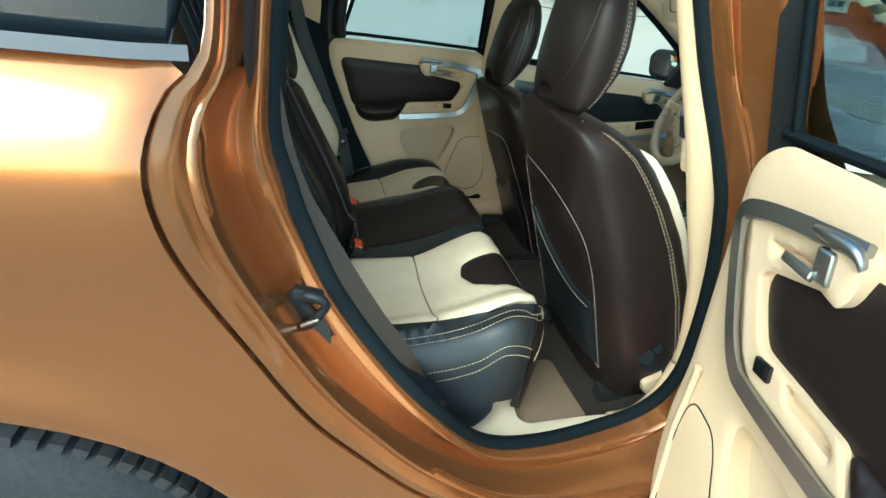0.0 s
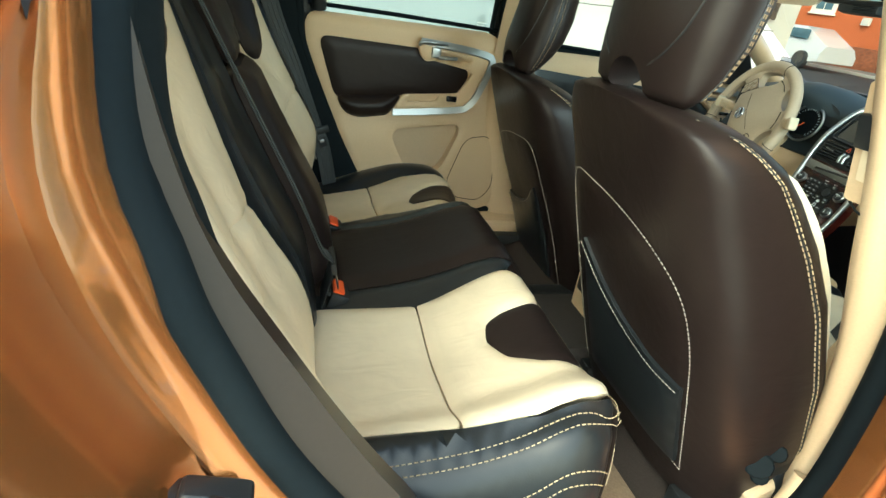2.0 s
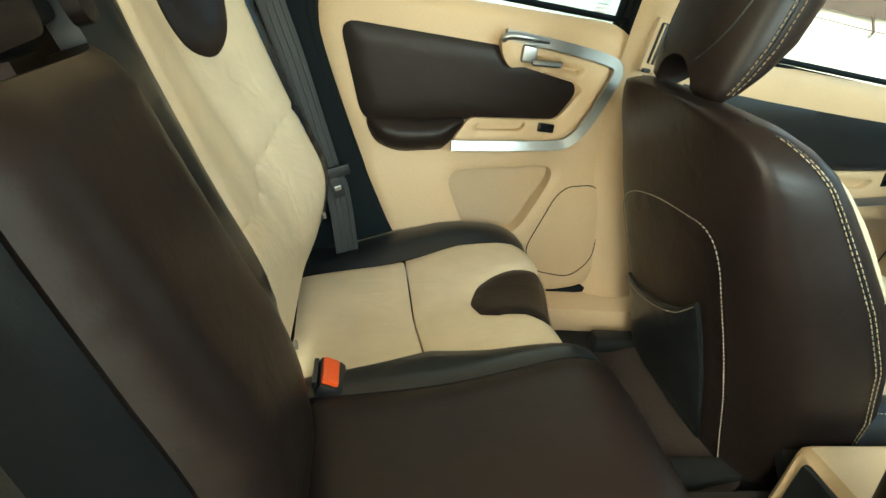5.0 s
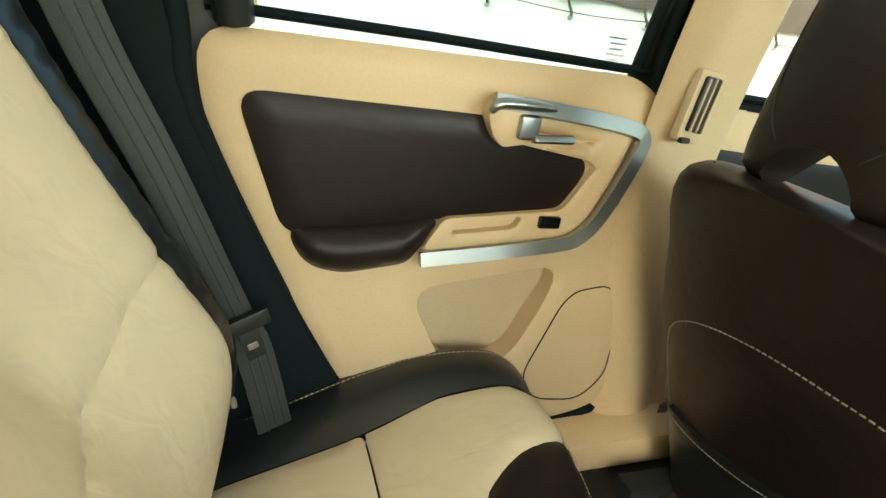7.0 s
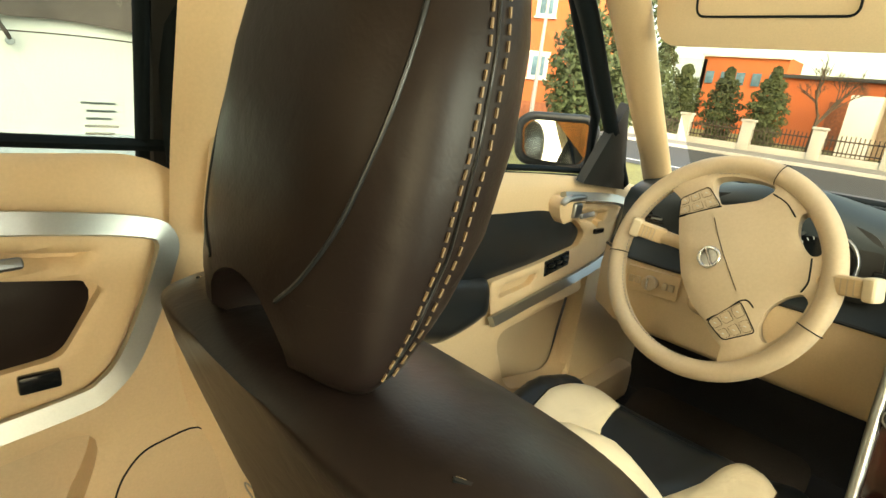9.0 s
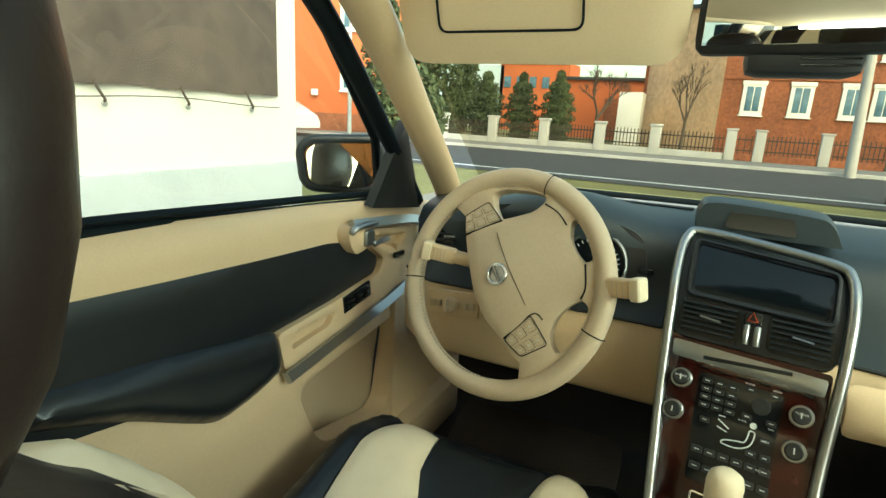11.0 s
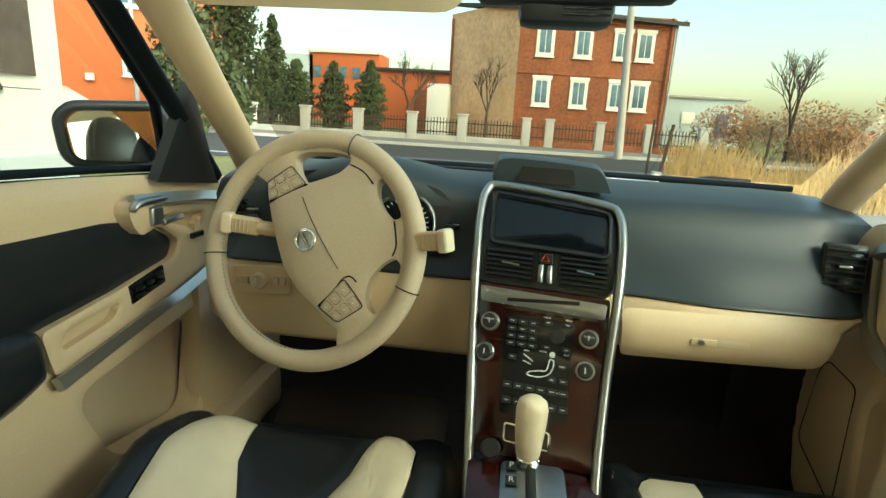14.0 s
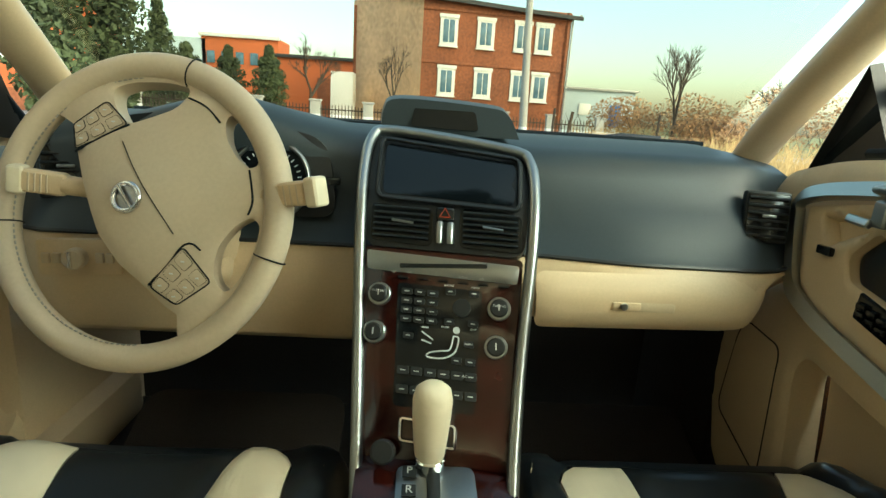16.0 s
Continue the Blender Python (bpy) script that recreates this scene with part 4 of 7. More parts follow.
    hp = [(0.0, -0.358, 0.094, 0.020), (0.010, -0.357, 0.102, 0.034), (0.035, -0.350, 0.108, 0.050), (0.075, -0.343, 0.112, 0.063), (0.125, -0.342, 0.113, 0.066), (0.175, -0.345, 0.110, 0.062), (0.215, -0.349, 0.102, 0.055), (0.245, -0.352, 0.088, 0.045), (0.265, -0.354, 0.066, 0.032), (0.275, -0.355, 0.03, 0.012)]
    hp = [(h0 + z, ahead + y - 0.012 + lean * z, w * slim, d) for z, y, w, d in hp]

    def on_head(z, degrees, sgn, out=0.0):
        y, w, d = section(hp, z)
        c, q = math.cos(radians(degrees)), math.sin(radians(degrees))
        px, py = sgn * (w + out) * abs(c) ** (2 / 2.6), (d + out) * math.copysign(abs(q) ** (2 / 2.6), q)
        return Vector((hx + px, y + py, z + 0.15 * py))

    top_of_gap = h0 + 0.052
    levels = [top_of_gap] + [h0 + z for z in (0.062, 0.075, 0.10, 0.125, 0.15, 0.175, 0.195, 0.215, 0.23, 0.245, 0.256, 0.265, 0.275)]
    loft("headrest", [ring(hx, y, z, w, d, 0.15, 2.6, 48) for z, y, w, d in [(z, *section(hp, z)) for z in levels]], DARK, s, "dark leather headrest", angle=75)
    for sgn in (-1, 1):
        lobe = []
        for z in (-0.004, 0.0, 0.005, 0.010, 0.020, 0.030, 0.040, 0.046, 0.050, 0.0522):
            y, w, d = section(hp, h0 + max(z, 0.0001))
            if z < 0:
                w, d = w * 0.95, d * 0.5
            gap = 0.048 * math.sqrt(max(0.0, 1 - (max(z, 0) / 0.0524) ** 2)) + 0.0005
            a1 = math.degrees(math.acos((gap / w) ** 1.3))
            loop = []
            for k in range(29):
                a = radians(-a1 + 2 * a1 * k / 28)
                px, py = w * math.cos(a) ** (2 / 2.6), d * math.copysign(abs(math.sin(a)) ** (2 / 2.6), math.sin(a))
                loop.append(Vector((hx + sgn * px, y + py, h0 + z + 0.15 * py)))
            a, b = loop[-1], loop[0]
            loop += [a.lerp(b, k / 6) for k in range(1, 6)]
            lobe.append(loop)
        loft("headrest_lobe", lobe, DARK, s, angle=60)
        zs = list(np.linspace(h0 + 0.010, h0 + 0.25, 36))
        for ang in ((-4, 2) if low else (11, 15)):
            stitches("seam", [on_head(z, ang, sgn, 0.0008) for z in zs], STITCH_TAN, s, 0.0050, 0.0028, 0.0008)
        tube("seam_groove", [on_head(z, -1 if low else 8.8, sgn, 0.0) for z in zs], 0.0012, BLACKLEATHER, s, 6)
        back = [on_head(h0 + z, turn, sgn) for z, turn in ((0.048, -72), (0.065, -62), (0.09, -52), (0.12, -45), (0.16, -38), (0.20, -33), (0.24, -30))]
        tube("back_seam", curve(back, 6), 0.0014, BLACKLEATHER, s, 6)

    # seat cushion
    prof2 = curve([(0, -0.12, 0.575), (0, 0.00, 0.575), (0, 0.18, 0.595), (0, 0.33, 0.625), (0, 0.42, 0.640), (0, 0.460, 0.626), (0, 0.482, 0.59), (0, 0.482, 0.49)], 8)
    l2 = [0.0]
    for a, b in zip(prof2, prof2[1:]):
        l2.append(l2[-1] + (b - a).length)

    def top(u, v):
        p = along(prof2, l2, v)
        bol = 0.035 * smoothstep(0.13, 0.20, abs(u)) * (1 - smoothstep(0.45, 0.56, v)) - 0.07 * smoothstep(0.215, 0.262, abs(u))
        lobe = 0.030 * math.exp(-((abs(u) - 0.135) / 0.055) ** 2) * smoothstep(0.18, 0.42, v) * (1 - smoothstep(0.50, 0.60, v)) if x0 < 0 else 0.0
        return Vector((x0 + u, p.y, p.z + bol + lobe))
    tongue = [(-0.088, 0.56), (-0.080, 0.47), (-0.055, 0.415), (0.0, 0.39), (0.06, 0.41), (0.095, 0.465), (0.118, 0.56)]
    patch("cushion_tongue", [Vector(p) for p in tongue], top, BLACKLEATHER, s, 0.014, 0.006, 0.014, 0.02, "black leather tongue")
    pan = [(-0.155, 0.0), (0.155, 0.0), (0.17, 0.30), (0.186, 0.45), (0.183, 0.52), (0.172, 0.545), (0.155, 0.56), (0.121, 0.56)] + list(reversed(tongue))[1:-1] + [(-0.091, 0.56), (-0.155, 0.56), (-0.172, 0.545), (-0.183, 0.52), (-0.186, 0.45), (-0.17, 0.30)]
    patch("cushion_panel", [Vector(p) for p in pan], top, CREAM, s, 0.014, 0.006, 0.014, 0.02, "cream leather cushion panel")
    patch("cushion_nose", [Vector(p) for p in [(-0.175, 0.562), (0.175, 0.562), (0.17, 0.70), (-0.17, 0.70)]], top, BLACKLEATHER, s, 0.02, 0.004, 0.012, 0.02)
    for sgn in (-1, 1):
        o = [Vector((sgn * u, v)) for u, v in [(0.158, 0.0), (0.173, 0.30), (0.189, 0.45), (0.186, 0.52), (0.175, 0.547), (0.16, 0.565), (0.178, 0.60), (0.20, 0.63), (0.262, 0.60), (0.268, 0.30), (0.262, 0.0)]]
        patch("cushion_bolster", o if sgn > 0 else list(reversed(o)), top, BLACKLEATHER, s, 0.016, 0.012, 0.03, 0.02, "black leather cushion bolster")
        stitches("seam", [top(sgn * u, v) + Vector((0, 0, 0.013)) for u, v in ((0.215, 0.05), (0.228, 0.25), (0.232, 0.42), (0.222, 0.52), (0.205, 0.58))], STITCH, s)
    box("cushion_base", (x0, 0.18, 0.50), (0.46, 0.54, 0.10), PLASTIC, s, 0.03)
    for sgn in (-1, 1):
        box("seat_rail", (x0 + sgn * 0.18, 0.05, 0.435), (0.04, 0.55, 0.04), PLASTIC, s, 0.005)
    return s


front_seat(0.345, "dark leather front passenger seat with map pocket and stitching", 0.0, -0.035)
front_seat(-0.353, "dark and cream leather driver's seat with contrast stitching", 0.080, 0.055)
k = thing("seat_side_control", (0.60, -0.20, 0.50), "black backrest hinge cover and knobs beside the seat", "seat control")
box("hinge_cover", (0.570, -0.125, 0.590), (0.05, 0.09, 0.070), PLASTIC, k, 0.022, seg=3)
for ky, kz, kr in ((-0.175, 0.600, 0.022), (-0.150, 0.622, 0.015), (-0.160, 0.572, 0.014)):
    disc("knob", (0.590, ky, kz), (0.8, -0.6, 0.4), kr, 0.020, RUBBER, k, 10)
k = thing("seat_bracket_cover", (0.585, -0.11, 0.44), "beige plastic cover over the seat's rail end", "cover")
box("cover", (0.580, -0.105, 0.530), (0.045, 0.115, 0.055), RECESS, k, 0.018, Matrix.Rotation(radians(30), 3, "X"), seg=3)

# ---- the car: shell, floor, pillars, roof ----
floor = thing("floor", (0, 0, 0.38), "dark carpeted car floor", "floor", kind="structure")
box("floor_pan", (0.0, -0.05, 0.375), (1.36, 2.1, 0.03), CARPET, floor, 0.01)
box("tunnel", (0.01, -0.18, 0.43), (0.26, 1.0, 0.10), CARPET, floor, 0.04)
box("firewall", (0.0, 1.06, 0.65), (1.40, 0.05, 0.60), CARPET, floor, 0.01)
for x in (0.38, -0.36):
    m = thing("floor_mat", (x, -0.22, 0.395), "dark brown textile floor mat on the carpet", "floor mat", "floor mats")
    patch("mat", rounded([(x - 0.19, -0.40), (x - 0.02, -0.40), (x + 0.10, -0.305), (x + 0.235, -0.30), (x + 0.22, -0.10), (x - 0.19, -0.10)], 0.04), lambda u, v: Vector((u, v, 0.412 + 0.03 * smoothstep(-0.2, -0.1, v))), MAT, m, 0.03, 0.006, 0.01, 0.012)
    m = thing("floor_mat", (x, 0.62, 0.395), "dark brown textile floor mat in the footwell", "floor mat", "floor mats")
    patch("mat", rounded([(x - 0.20, 0.36), (x + 0.20, 0.36), (x + 0.20, 0.85), (x - 0.20, 0.85)], 0.05), lambda u, v: Vector((u, v, 0.402 + 0.10 * smoothstep(0.6, 0.9, v))), MAT, m, 0.03, 0.006, 0.01, 0.012)

shell = thing("suv", (0, 0, 0.3), "bronze metallic car body with an open rear doorway", "car body")
APERTURE = [(-0.955, 1.46), (-0.968, 1.30), (-0.975, 1.13), (-0.955, 1.05), (-0.93, 0.98), (-0.885, 0.88), (-0.80, 0.75), (-0.72, 0.65), (-0.60, 0.53), (-0.45, 0.475), (-0.30, 0.465), (-0.19, 0.495), (-0.13, 0.58), (-0.125, 0.72), (-0.15, 0.90), (-0.205, 1.08), (-0.28, 1.25), (-0.36, 1.46)]


def seal_x(y):
    """How far out the doorway's inner edge stands: less towards the front."""
    return 0.765 - 0.115 * smoothstep(-0.80, -0.18, y)


def aperture(x, grow, lift=0.0, n=8):
    """The doorway's outline, widened by grow, at x; its upper part leans inwards."""
    line = curve([(0, y, z) for y, z in APERTURE], n)
    c = Vector((0, -0.63, 0.98))
    out = []
    for i, p in enumerate(line):
        d = line[min(i + 1, len(line) - 1)] - line[max(i - 1, 0)]
        nrm = Vector((0, d.z, -d.y)).normalized()
        if nrm.dot(p - c) < 0:
            nrm = -nrm
        q = p + nrm * (grow(p) if callable(grow) else grow)
        out.append(Vector((x - 0.765 + seal_x(p.y) - 0.20 * max(0, q.z - 1.02), q.y, q.z + lift)))
    return out


def rear_only(a, b):
    return lambda p: b + (a - b) * smoothstep(-0.42, -0.62, p.y)


def strip_mesh(name, lines, mat, parent, label=""):
    return loft(name, lines, mat, parent, label, caps=False, loop=False)


CUT = [(-1.02, 1.47), (-1.028, 1.34), (-1.036, 1.225), (-1.068, 1.18), (-1.084, 1.13), (-1.085, 1.09), (-1.072, 1.03), (-1.045, 0.96), (-1.005, 0.885), (-0.93, 0.76), (-0.855, 0.675), (-0.75, 0.575), (-0.60, 0.485), (-0.45, 0.435), (-0.30, 0.425), (-0.19, 0.455), (-0.115, 0.55), (-0.11, 0.72), (-0.135, 0.90), (-0.19, 1.08), (-0.25, 1.25), (-0.31, 1.47)]


def even(line, n):
    """n places at even steps along the line."""
    lens = [0.0]
    for a, b in zip(line, line[1:]):
        lens.append(lens[-1] + (b - a).length)
    return [along(line, lens, lens[-1] * i / (n - 1)) for i in range(n)]


def panel_x(p):
    """How far out the outer panel stands at the cut."""
    r = math.hypot(p.y + 1.40, p.z - 0.36)
    return 0.885 + 0.022 * math.exp(-((p.z - 1.06) / 0.10) ** 2) - 0.05 * smoothstep(1.12, 1.26, p.z) - 0.25 * max(0, p.z - 1.25) + 0.018 * math.exp(-((r - 0.47) / 0.05) ** 2)


cut_line = even(curve([(0, y, z) for y, z in CUT], 8), 120)
fine_line = even(curve([(0, y, z) for y, z in APERTURE], 8), 600)


def bearing(p):
    """The direction of a place from the doorway's middle, upwards being the cut of the circle."""
    return math.atan2(-(p.y + 0.56), -(p.z - 0.95))


seal_line = [min(fine_line, key=lambda q: abs(bearing(q) - bearing(p))) for p in cut_line]
SECTION = [(0.0, 0.886), (0.02, 0.888), (0.06, 0.886), (0.14, 0.885), (0.22, 0.874), (0.27, 0.866), (0.31, 0.868), (0.35, 0.866), (0.40, 0.846), (0.46, 0.812), (0.53, 0.788), (0.60, 0.781), (0.66, 0.786), (0.72, 0.797), (0.79, 0.802), (0.86, 0.797), (0.93, 0.782), (1.0, 0.765)]
jamb = []
for f, x in SECTION:
    row = []
    for a, b in zip(cut_line, seal_line):
        p = a.lerp(b, f)
        row.append(Vector((x + (panel_x(a) - 0.895) * (1 - f) + (seal_x(b.y) - 0.765) * f - 0.20 * f * max(0, p.z - 1.06), p.y, p.z)))
    jamb.append(row)
strip_mesh("door_jamb", jamb, PAINT, shell, "bronze painted door jamb with a deep channel")
tube("door_seal", aperture(0.765, 0.004), 0.017, RUBBER, shell, 10, label="black rubber door seal")
tube("door_seal_lip", aperture(0.780, 0.018), 0.008, RUBBER, shell, 8)
upto = next(i for i, p in enumerate(aperture(0.76, 0.0)) if p.z < 0.63)
inner = [aperture(0.760, -0.006)[:upto], aperture(0.735, -0.016)[:upto], aperture(0.70, -0.012)[:upto]]
strip_mesh("inner_reveal", inner, RUBBER, shell, "dark plastic reveal")

QC = (-1.40, 0.36)


def quarter(u, v):
    """The rear side panel: (y, z) -> place, with its shoulder bulge."""
    r = math.hypot(u - QC[0], v - QC[1])
    x = 0.885 + 0.022 * math.exp(-((v - 1.06) / 0.10) ** 2) - 0.05 * smoothstep(1.12, 1.26, v) + 0.018 * math.exp(-((r - 0.47) / 0.05) ** 2)
    return Vector((x, u, v))


rear_cut = [(p.y - 0.003, p.z) for p in cut_line if p.z < 1.212 and p.y < -0.60]
arch = [(QC[0] + 0.46 * math.cos(a), QC[1] + 0.46 * math.sin(a)) for a in np.linspace(radians(3), radians(178), 26)]
panel = [(-1.95, 1.218)] + [(-1.25, 1.216), (-1.065, 1.214)] + rear_cut + [(-0.60, 0.495), (-0.60, 0.34), (-0.945, 0.34)] + arch + [(-1.95, 0.36)]
patch("quarter_panel", [Vector(p) for p in panel], quarter, PAINT, shell, 0.022, 0.004, 0.008, 0.02, "bronze metallic rear side panel")
sill_line = [(p.y, p.z - 0.004) for p in cut_line if p.z < 0.60 and p.y > -0.60]
patch("side_sill", [Vector(p) for p in [(-0.60, 0.34)] + [(-0.60, 0.495)] + sill_line + [(1.10, 0.50), (1.10, 0.34)]], lambda u, v: Vector((0.875 - 0.04 * smoothstep(0.48, 0.36, v), u, v)), PAINT, shell, 0.03, 0.003, 0.01, 0.02)
box("sill_cladding", (0.86, 0.10, 0.335), (0.07, 1.9, 0.09), PLASTIC, shell, 0.02)
ribbon("window_trim", [(0.862, -1.95, 1.226), (0.862, -1.40, 1.224), (0.858, -1.10, 1.221), (0.850, -1.045, 1.222)], (0, 0.0, 1), 0.017, 0.012, CHROME, shell, "bright window trim")
patch("quarter_window", [Vector(p) for p in [(-1.95, 1.231), (-1.060, 1.226), (-1.047, 1.29), (-1.035, 1.48), (-1.95, 1.48)]], lambda u, v: Vector((0.848 - 0.30 * (v - 1.25), u, v)), TINT, shell, 0.06, 0, 0, 0.0, "dark rear side window")
tube("window_rubber", [(0.850, -1.95, 1.238), (0.848, -1.063, 1.234), (0.836, -1.050, 1.29), (0.785, -1.038, 1.48)], 0.009, RUBBER, shell, 8)
box("arch_liner", (0.78, -1.43, 0.57), (0.08, 0.84, 0.46), PLASTIC, shell, 0.02)

st = thing("door_striker", (0.79, -0.94, 0.86), "black steel door striker bolted to the jamb", "striker")
lean = Matrix.Rotation(radians(34), 3, "X")
out = rounded([(-0.026, 0.036), (-0.008, 0.044), (0.012, 0.030), (0.026, 0.000), (0.024, -0.036), (0.006, -0.046), (-0.018, -0.030), (-0.028, 0.004)], 0.010)
loft("plate", [[Vector((0.786 + h, -0.953, 0.878)) + lean @ Vector((0, p[0] * k, p[1] * k)) for p in out] for h, k in ((0.0, 1.0), (0.010, 1.0), (0.014, 0.9))], PLASTIC, st)
tube("loop", curve([(0.800, -0.950, 0.905), (0.818, -0.930, 0.916), (0.824, -0.912, 0.913), (0.822, -0.906, 0.900), (0.816, -0.920, 0.876), (0.800, -0.936, 0.852)], 6), 0.0065, PLASTIC, st, 10)
tube("latch_bar", [(0.816, -0.938, 0.866), (0.822, -0.914, 0.880)], 0.004, STEEL, st, 8)
for by, bz in ((-0.968, 0.900), (-0.936, 0.846)):
    disc("bolt", (0.798, by, bz), (1, 0.1, 0), 0.008, 0.006, STEEL, st, 6)
box("bracket", (0.808, -0.930, 0.912), (0.020, 0.044, 0.018), PLASTIC, st, 0.006, Matrix.Rotation(radians(-15), 3, "X"), seg=3)

sp = thing("scuff_plate", (0.70, -0.40, 0.50), "cream plastic sill trim along the doorway", "sill trim")
patch("plate", rounded([(-0.67, 0.56), (-0.645, 0.615), (-0.604, 0.67), (-0.55, 0.735), (-0.489, 0.765), (-0.419, 0.772), (-0.28, 0.775), (-0.235, 0.768), (-0.232, 0.742), (-0.359, 0.724), (-0.457, 0.708), (-0.478, 0.685), (-0.472, 0.632), (-0.46, 0.55), (-0.56, 0.54)], 0.02), lambda u, v: Vector((v - 0.765 + seal_x(u), u, 0.462 + 0.12 * smoothstep(-0.56, -0.74, u) + 0.06 * (0.745 - v))), CREAM, sp, 0.016, 0.006, 0.016, 0.05, "cream plastic sill", face=(0, 0, 1))
tube("sill_return", curve([(0.640, -0.26, 0.462), (0.640, -0.20, 0.475), (0.632, -0.145, 0.525), (0.625, -0.118, 0.60)], 6), 0.014, BEIGE, sp, 8)
patch("carpet_edge", rounded([(-0.475, 0.48), (-0.46, 0.70), (-0.30, 0.735), (-0.285, 0.47)], 0.03), lambda u, v: Vector((v - 0.765 + seal_x(u), u, 0.436 + 0.12 * (v - 0.62))), CARPET_BEIGE, sp, 0.03, 0.004, 0.02, 0.06, "beige carpet on the sill's inside", face=(0, 0, 1))

ct = thing("side_trim", (0.68, -0.95, 0.80), "dark grey plastic trim beside the backrest", "trim", kind="structure")
line = curve([(0.69, -1.03, 1.40), (0.725, -1.015, 1.20), (0.735, -0.985, 1.05), (0.735, -0.925, 0.93), (0.728, -0.850, 0.80), (0.718, -0.765, 0.68), (0.69, -0.675, 0.58)], 8)
thin = [1 - 0.85 * smoothstep(0.74, 0.58, p.z) for p in line]
strip_mesh("trim", [[p + Vector(o) * k for p, k in zip(line, thin)] for o in ((0.035, 0.012, 0), (0.01, 0.045, 0.02), (-0.045, 0.035, 0.01), (-0.075, -0.03, -0.02))], TRIM_BROWN, ct)
box("wheelhouse_cover", (0.74, -1.0, 0.68), (0.10, 0.22, 0.40), PLASTIC, ct, 0.03)

# rear wheel
wheel = thing("wheel", (0.80, -1.40, 0.36), "rear wheel with a winter tyre, seen under the arch", "wheel")
rings = []
for q, dx in ((0.25, -0.10), (0.33, -0.11), (0.375, -0.095), (0.388, -0.06), (0.392, 0.0), (0.388, 0.06), (0.375, 0.085), (0.33, 0.10), (0.25, 0.09)):
    rings.append([Vector((0.785 + dx, -1.40 + q * math.cos(a), 0.36 + q * math.sin(a))) for a in np.linspace(0, 2 * math.pi, 72, endpoint=False)])
tyre = loft("tyre", rings, TYRE, wheel, "dark winter tyre", caps=False, angle=60)
verts, faces = [], []
for i in range(84):
    a = 2 * math.pi * i / 84
    for dx0, dx1, da in ((-0.075, -0.035, 0.00), (-0.028, 0.022, 0.03), (0.029, 0.080, 0.008)):
        k = len(verts)
        for q in (0.386, 0.404):
            for dx, dd in ((dx0, 0), (dx1, 0.012), (dx1, 0.060), (dx0, 0.048)):
                b = a + da + dd
                rr = q - (0.008 if abs(dx) > 0.07 else 0)
                verts.append((0.785 + dx, -1.40 + rr * math.cos(b), 0.36 + rr * math.sin(b)))
        faces += [(k + 4, k + 5, k + 6, k + 7), (k, k + 1, k + 5, k + 4), (k + 1, k + 2, k + 6, k + 5), (k + 2, k + 3, k + 7, k + 6), (k + 3, k, k + 4, k + 7)]
link("tread", verts, faces, TYRE, wheel, "tread blocks", smooth=False)
disc("rim", (0.80, -1.40, 0.36), (1, 0, 0), 0.25, 0.06, ALU, wheel, 40, hole=0.05)

for sgn in (-1, 1):
    k = thing("kick_panel", (sgn * 0.68, 0.8, 0.40), "footwell side panel with its edge trim beside the sill", "trim", kind="structure")
    if sgn < 0:
        box("panel", (-0.70, 0.88, 0.62), (0.05, 0.45, 0.62), BEIGE, k, 0.02)
        box("sill", (-0.68, 0.46, 0.43), (0.10, 1.0, 0.12), BEIGE, k, 0.03)
    else:
        box("panel", (0.565, 0.93, 0.60), (0.05, 0.42, 0.50), CARPET, k, 0.02, label="dark carpeted side")
        edge = curve([(0.565, 0.690, 0.80), (0.565, 0.705, 0.72), (0.565, 0.715, 0.635), (0.565, 0.700, 0.575), (0.565, 0.650, 0.515), (0.565, 0.58, 0.475), (0.565, 0.40, 0.455), (0.565, 0.0, 0.45)], 8)
        tube("edge_trim", edge, 0.011, RECESS, k, 8)
        tube("edge_seal", [p + Vector((0.024, -0.010, 0.006)) for p in edge], 0.012, RUBBER, k, 8)
        box("sill", (0.595, 0.40, 0.415), (0.07, 1.0, 0.06), CARPET, k, 0.02)
    box("side_wall", (sgn * 0.80, 0.47, 0.50), (0.03, 1.0, 0.35), PLASTIC, k, 0.01)
box("left_rear_wall", (-0.76, -1.30, 0.85), (0.06, 0.95, 1.2), PLASTIC, shell, 0.01)
# pillars
def pillar(name, line, w, d, mat, label, taper=0.0, part_name="cover"):
    t = thing(name, line[-1], label, "pillar", kind="structure")
    rings = []
    pts = curve(line, 8)
    for i, p in enumerate(pts):
        u = (pts[min(i + 1, len(pts) - 1)] - pts[max(i - 1, 0)]).normalized()
        a = Vector((0, 1, 0)) - u * u.y
        if abs(u.y) > 0.9:
            a = Vector((1, 0, 0)) - u * u.x
        a.normalize()
        b = u.cross(a).normalized()
        k = 1 - taper * smoothstep(1.0, 0.80, p.z)
        rings.append([p + a * w * k * math.cos(q) * (1 - 0.15 * abs(math.sin(q))) + b * d * k * math.sin(q) for q in np.linspace(0, 2 * math.pi, 18, endpoint=False)])
    loft(part_name, rings, mat, t)
    return t


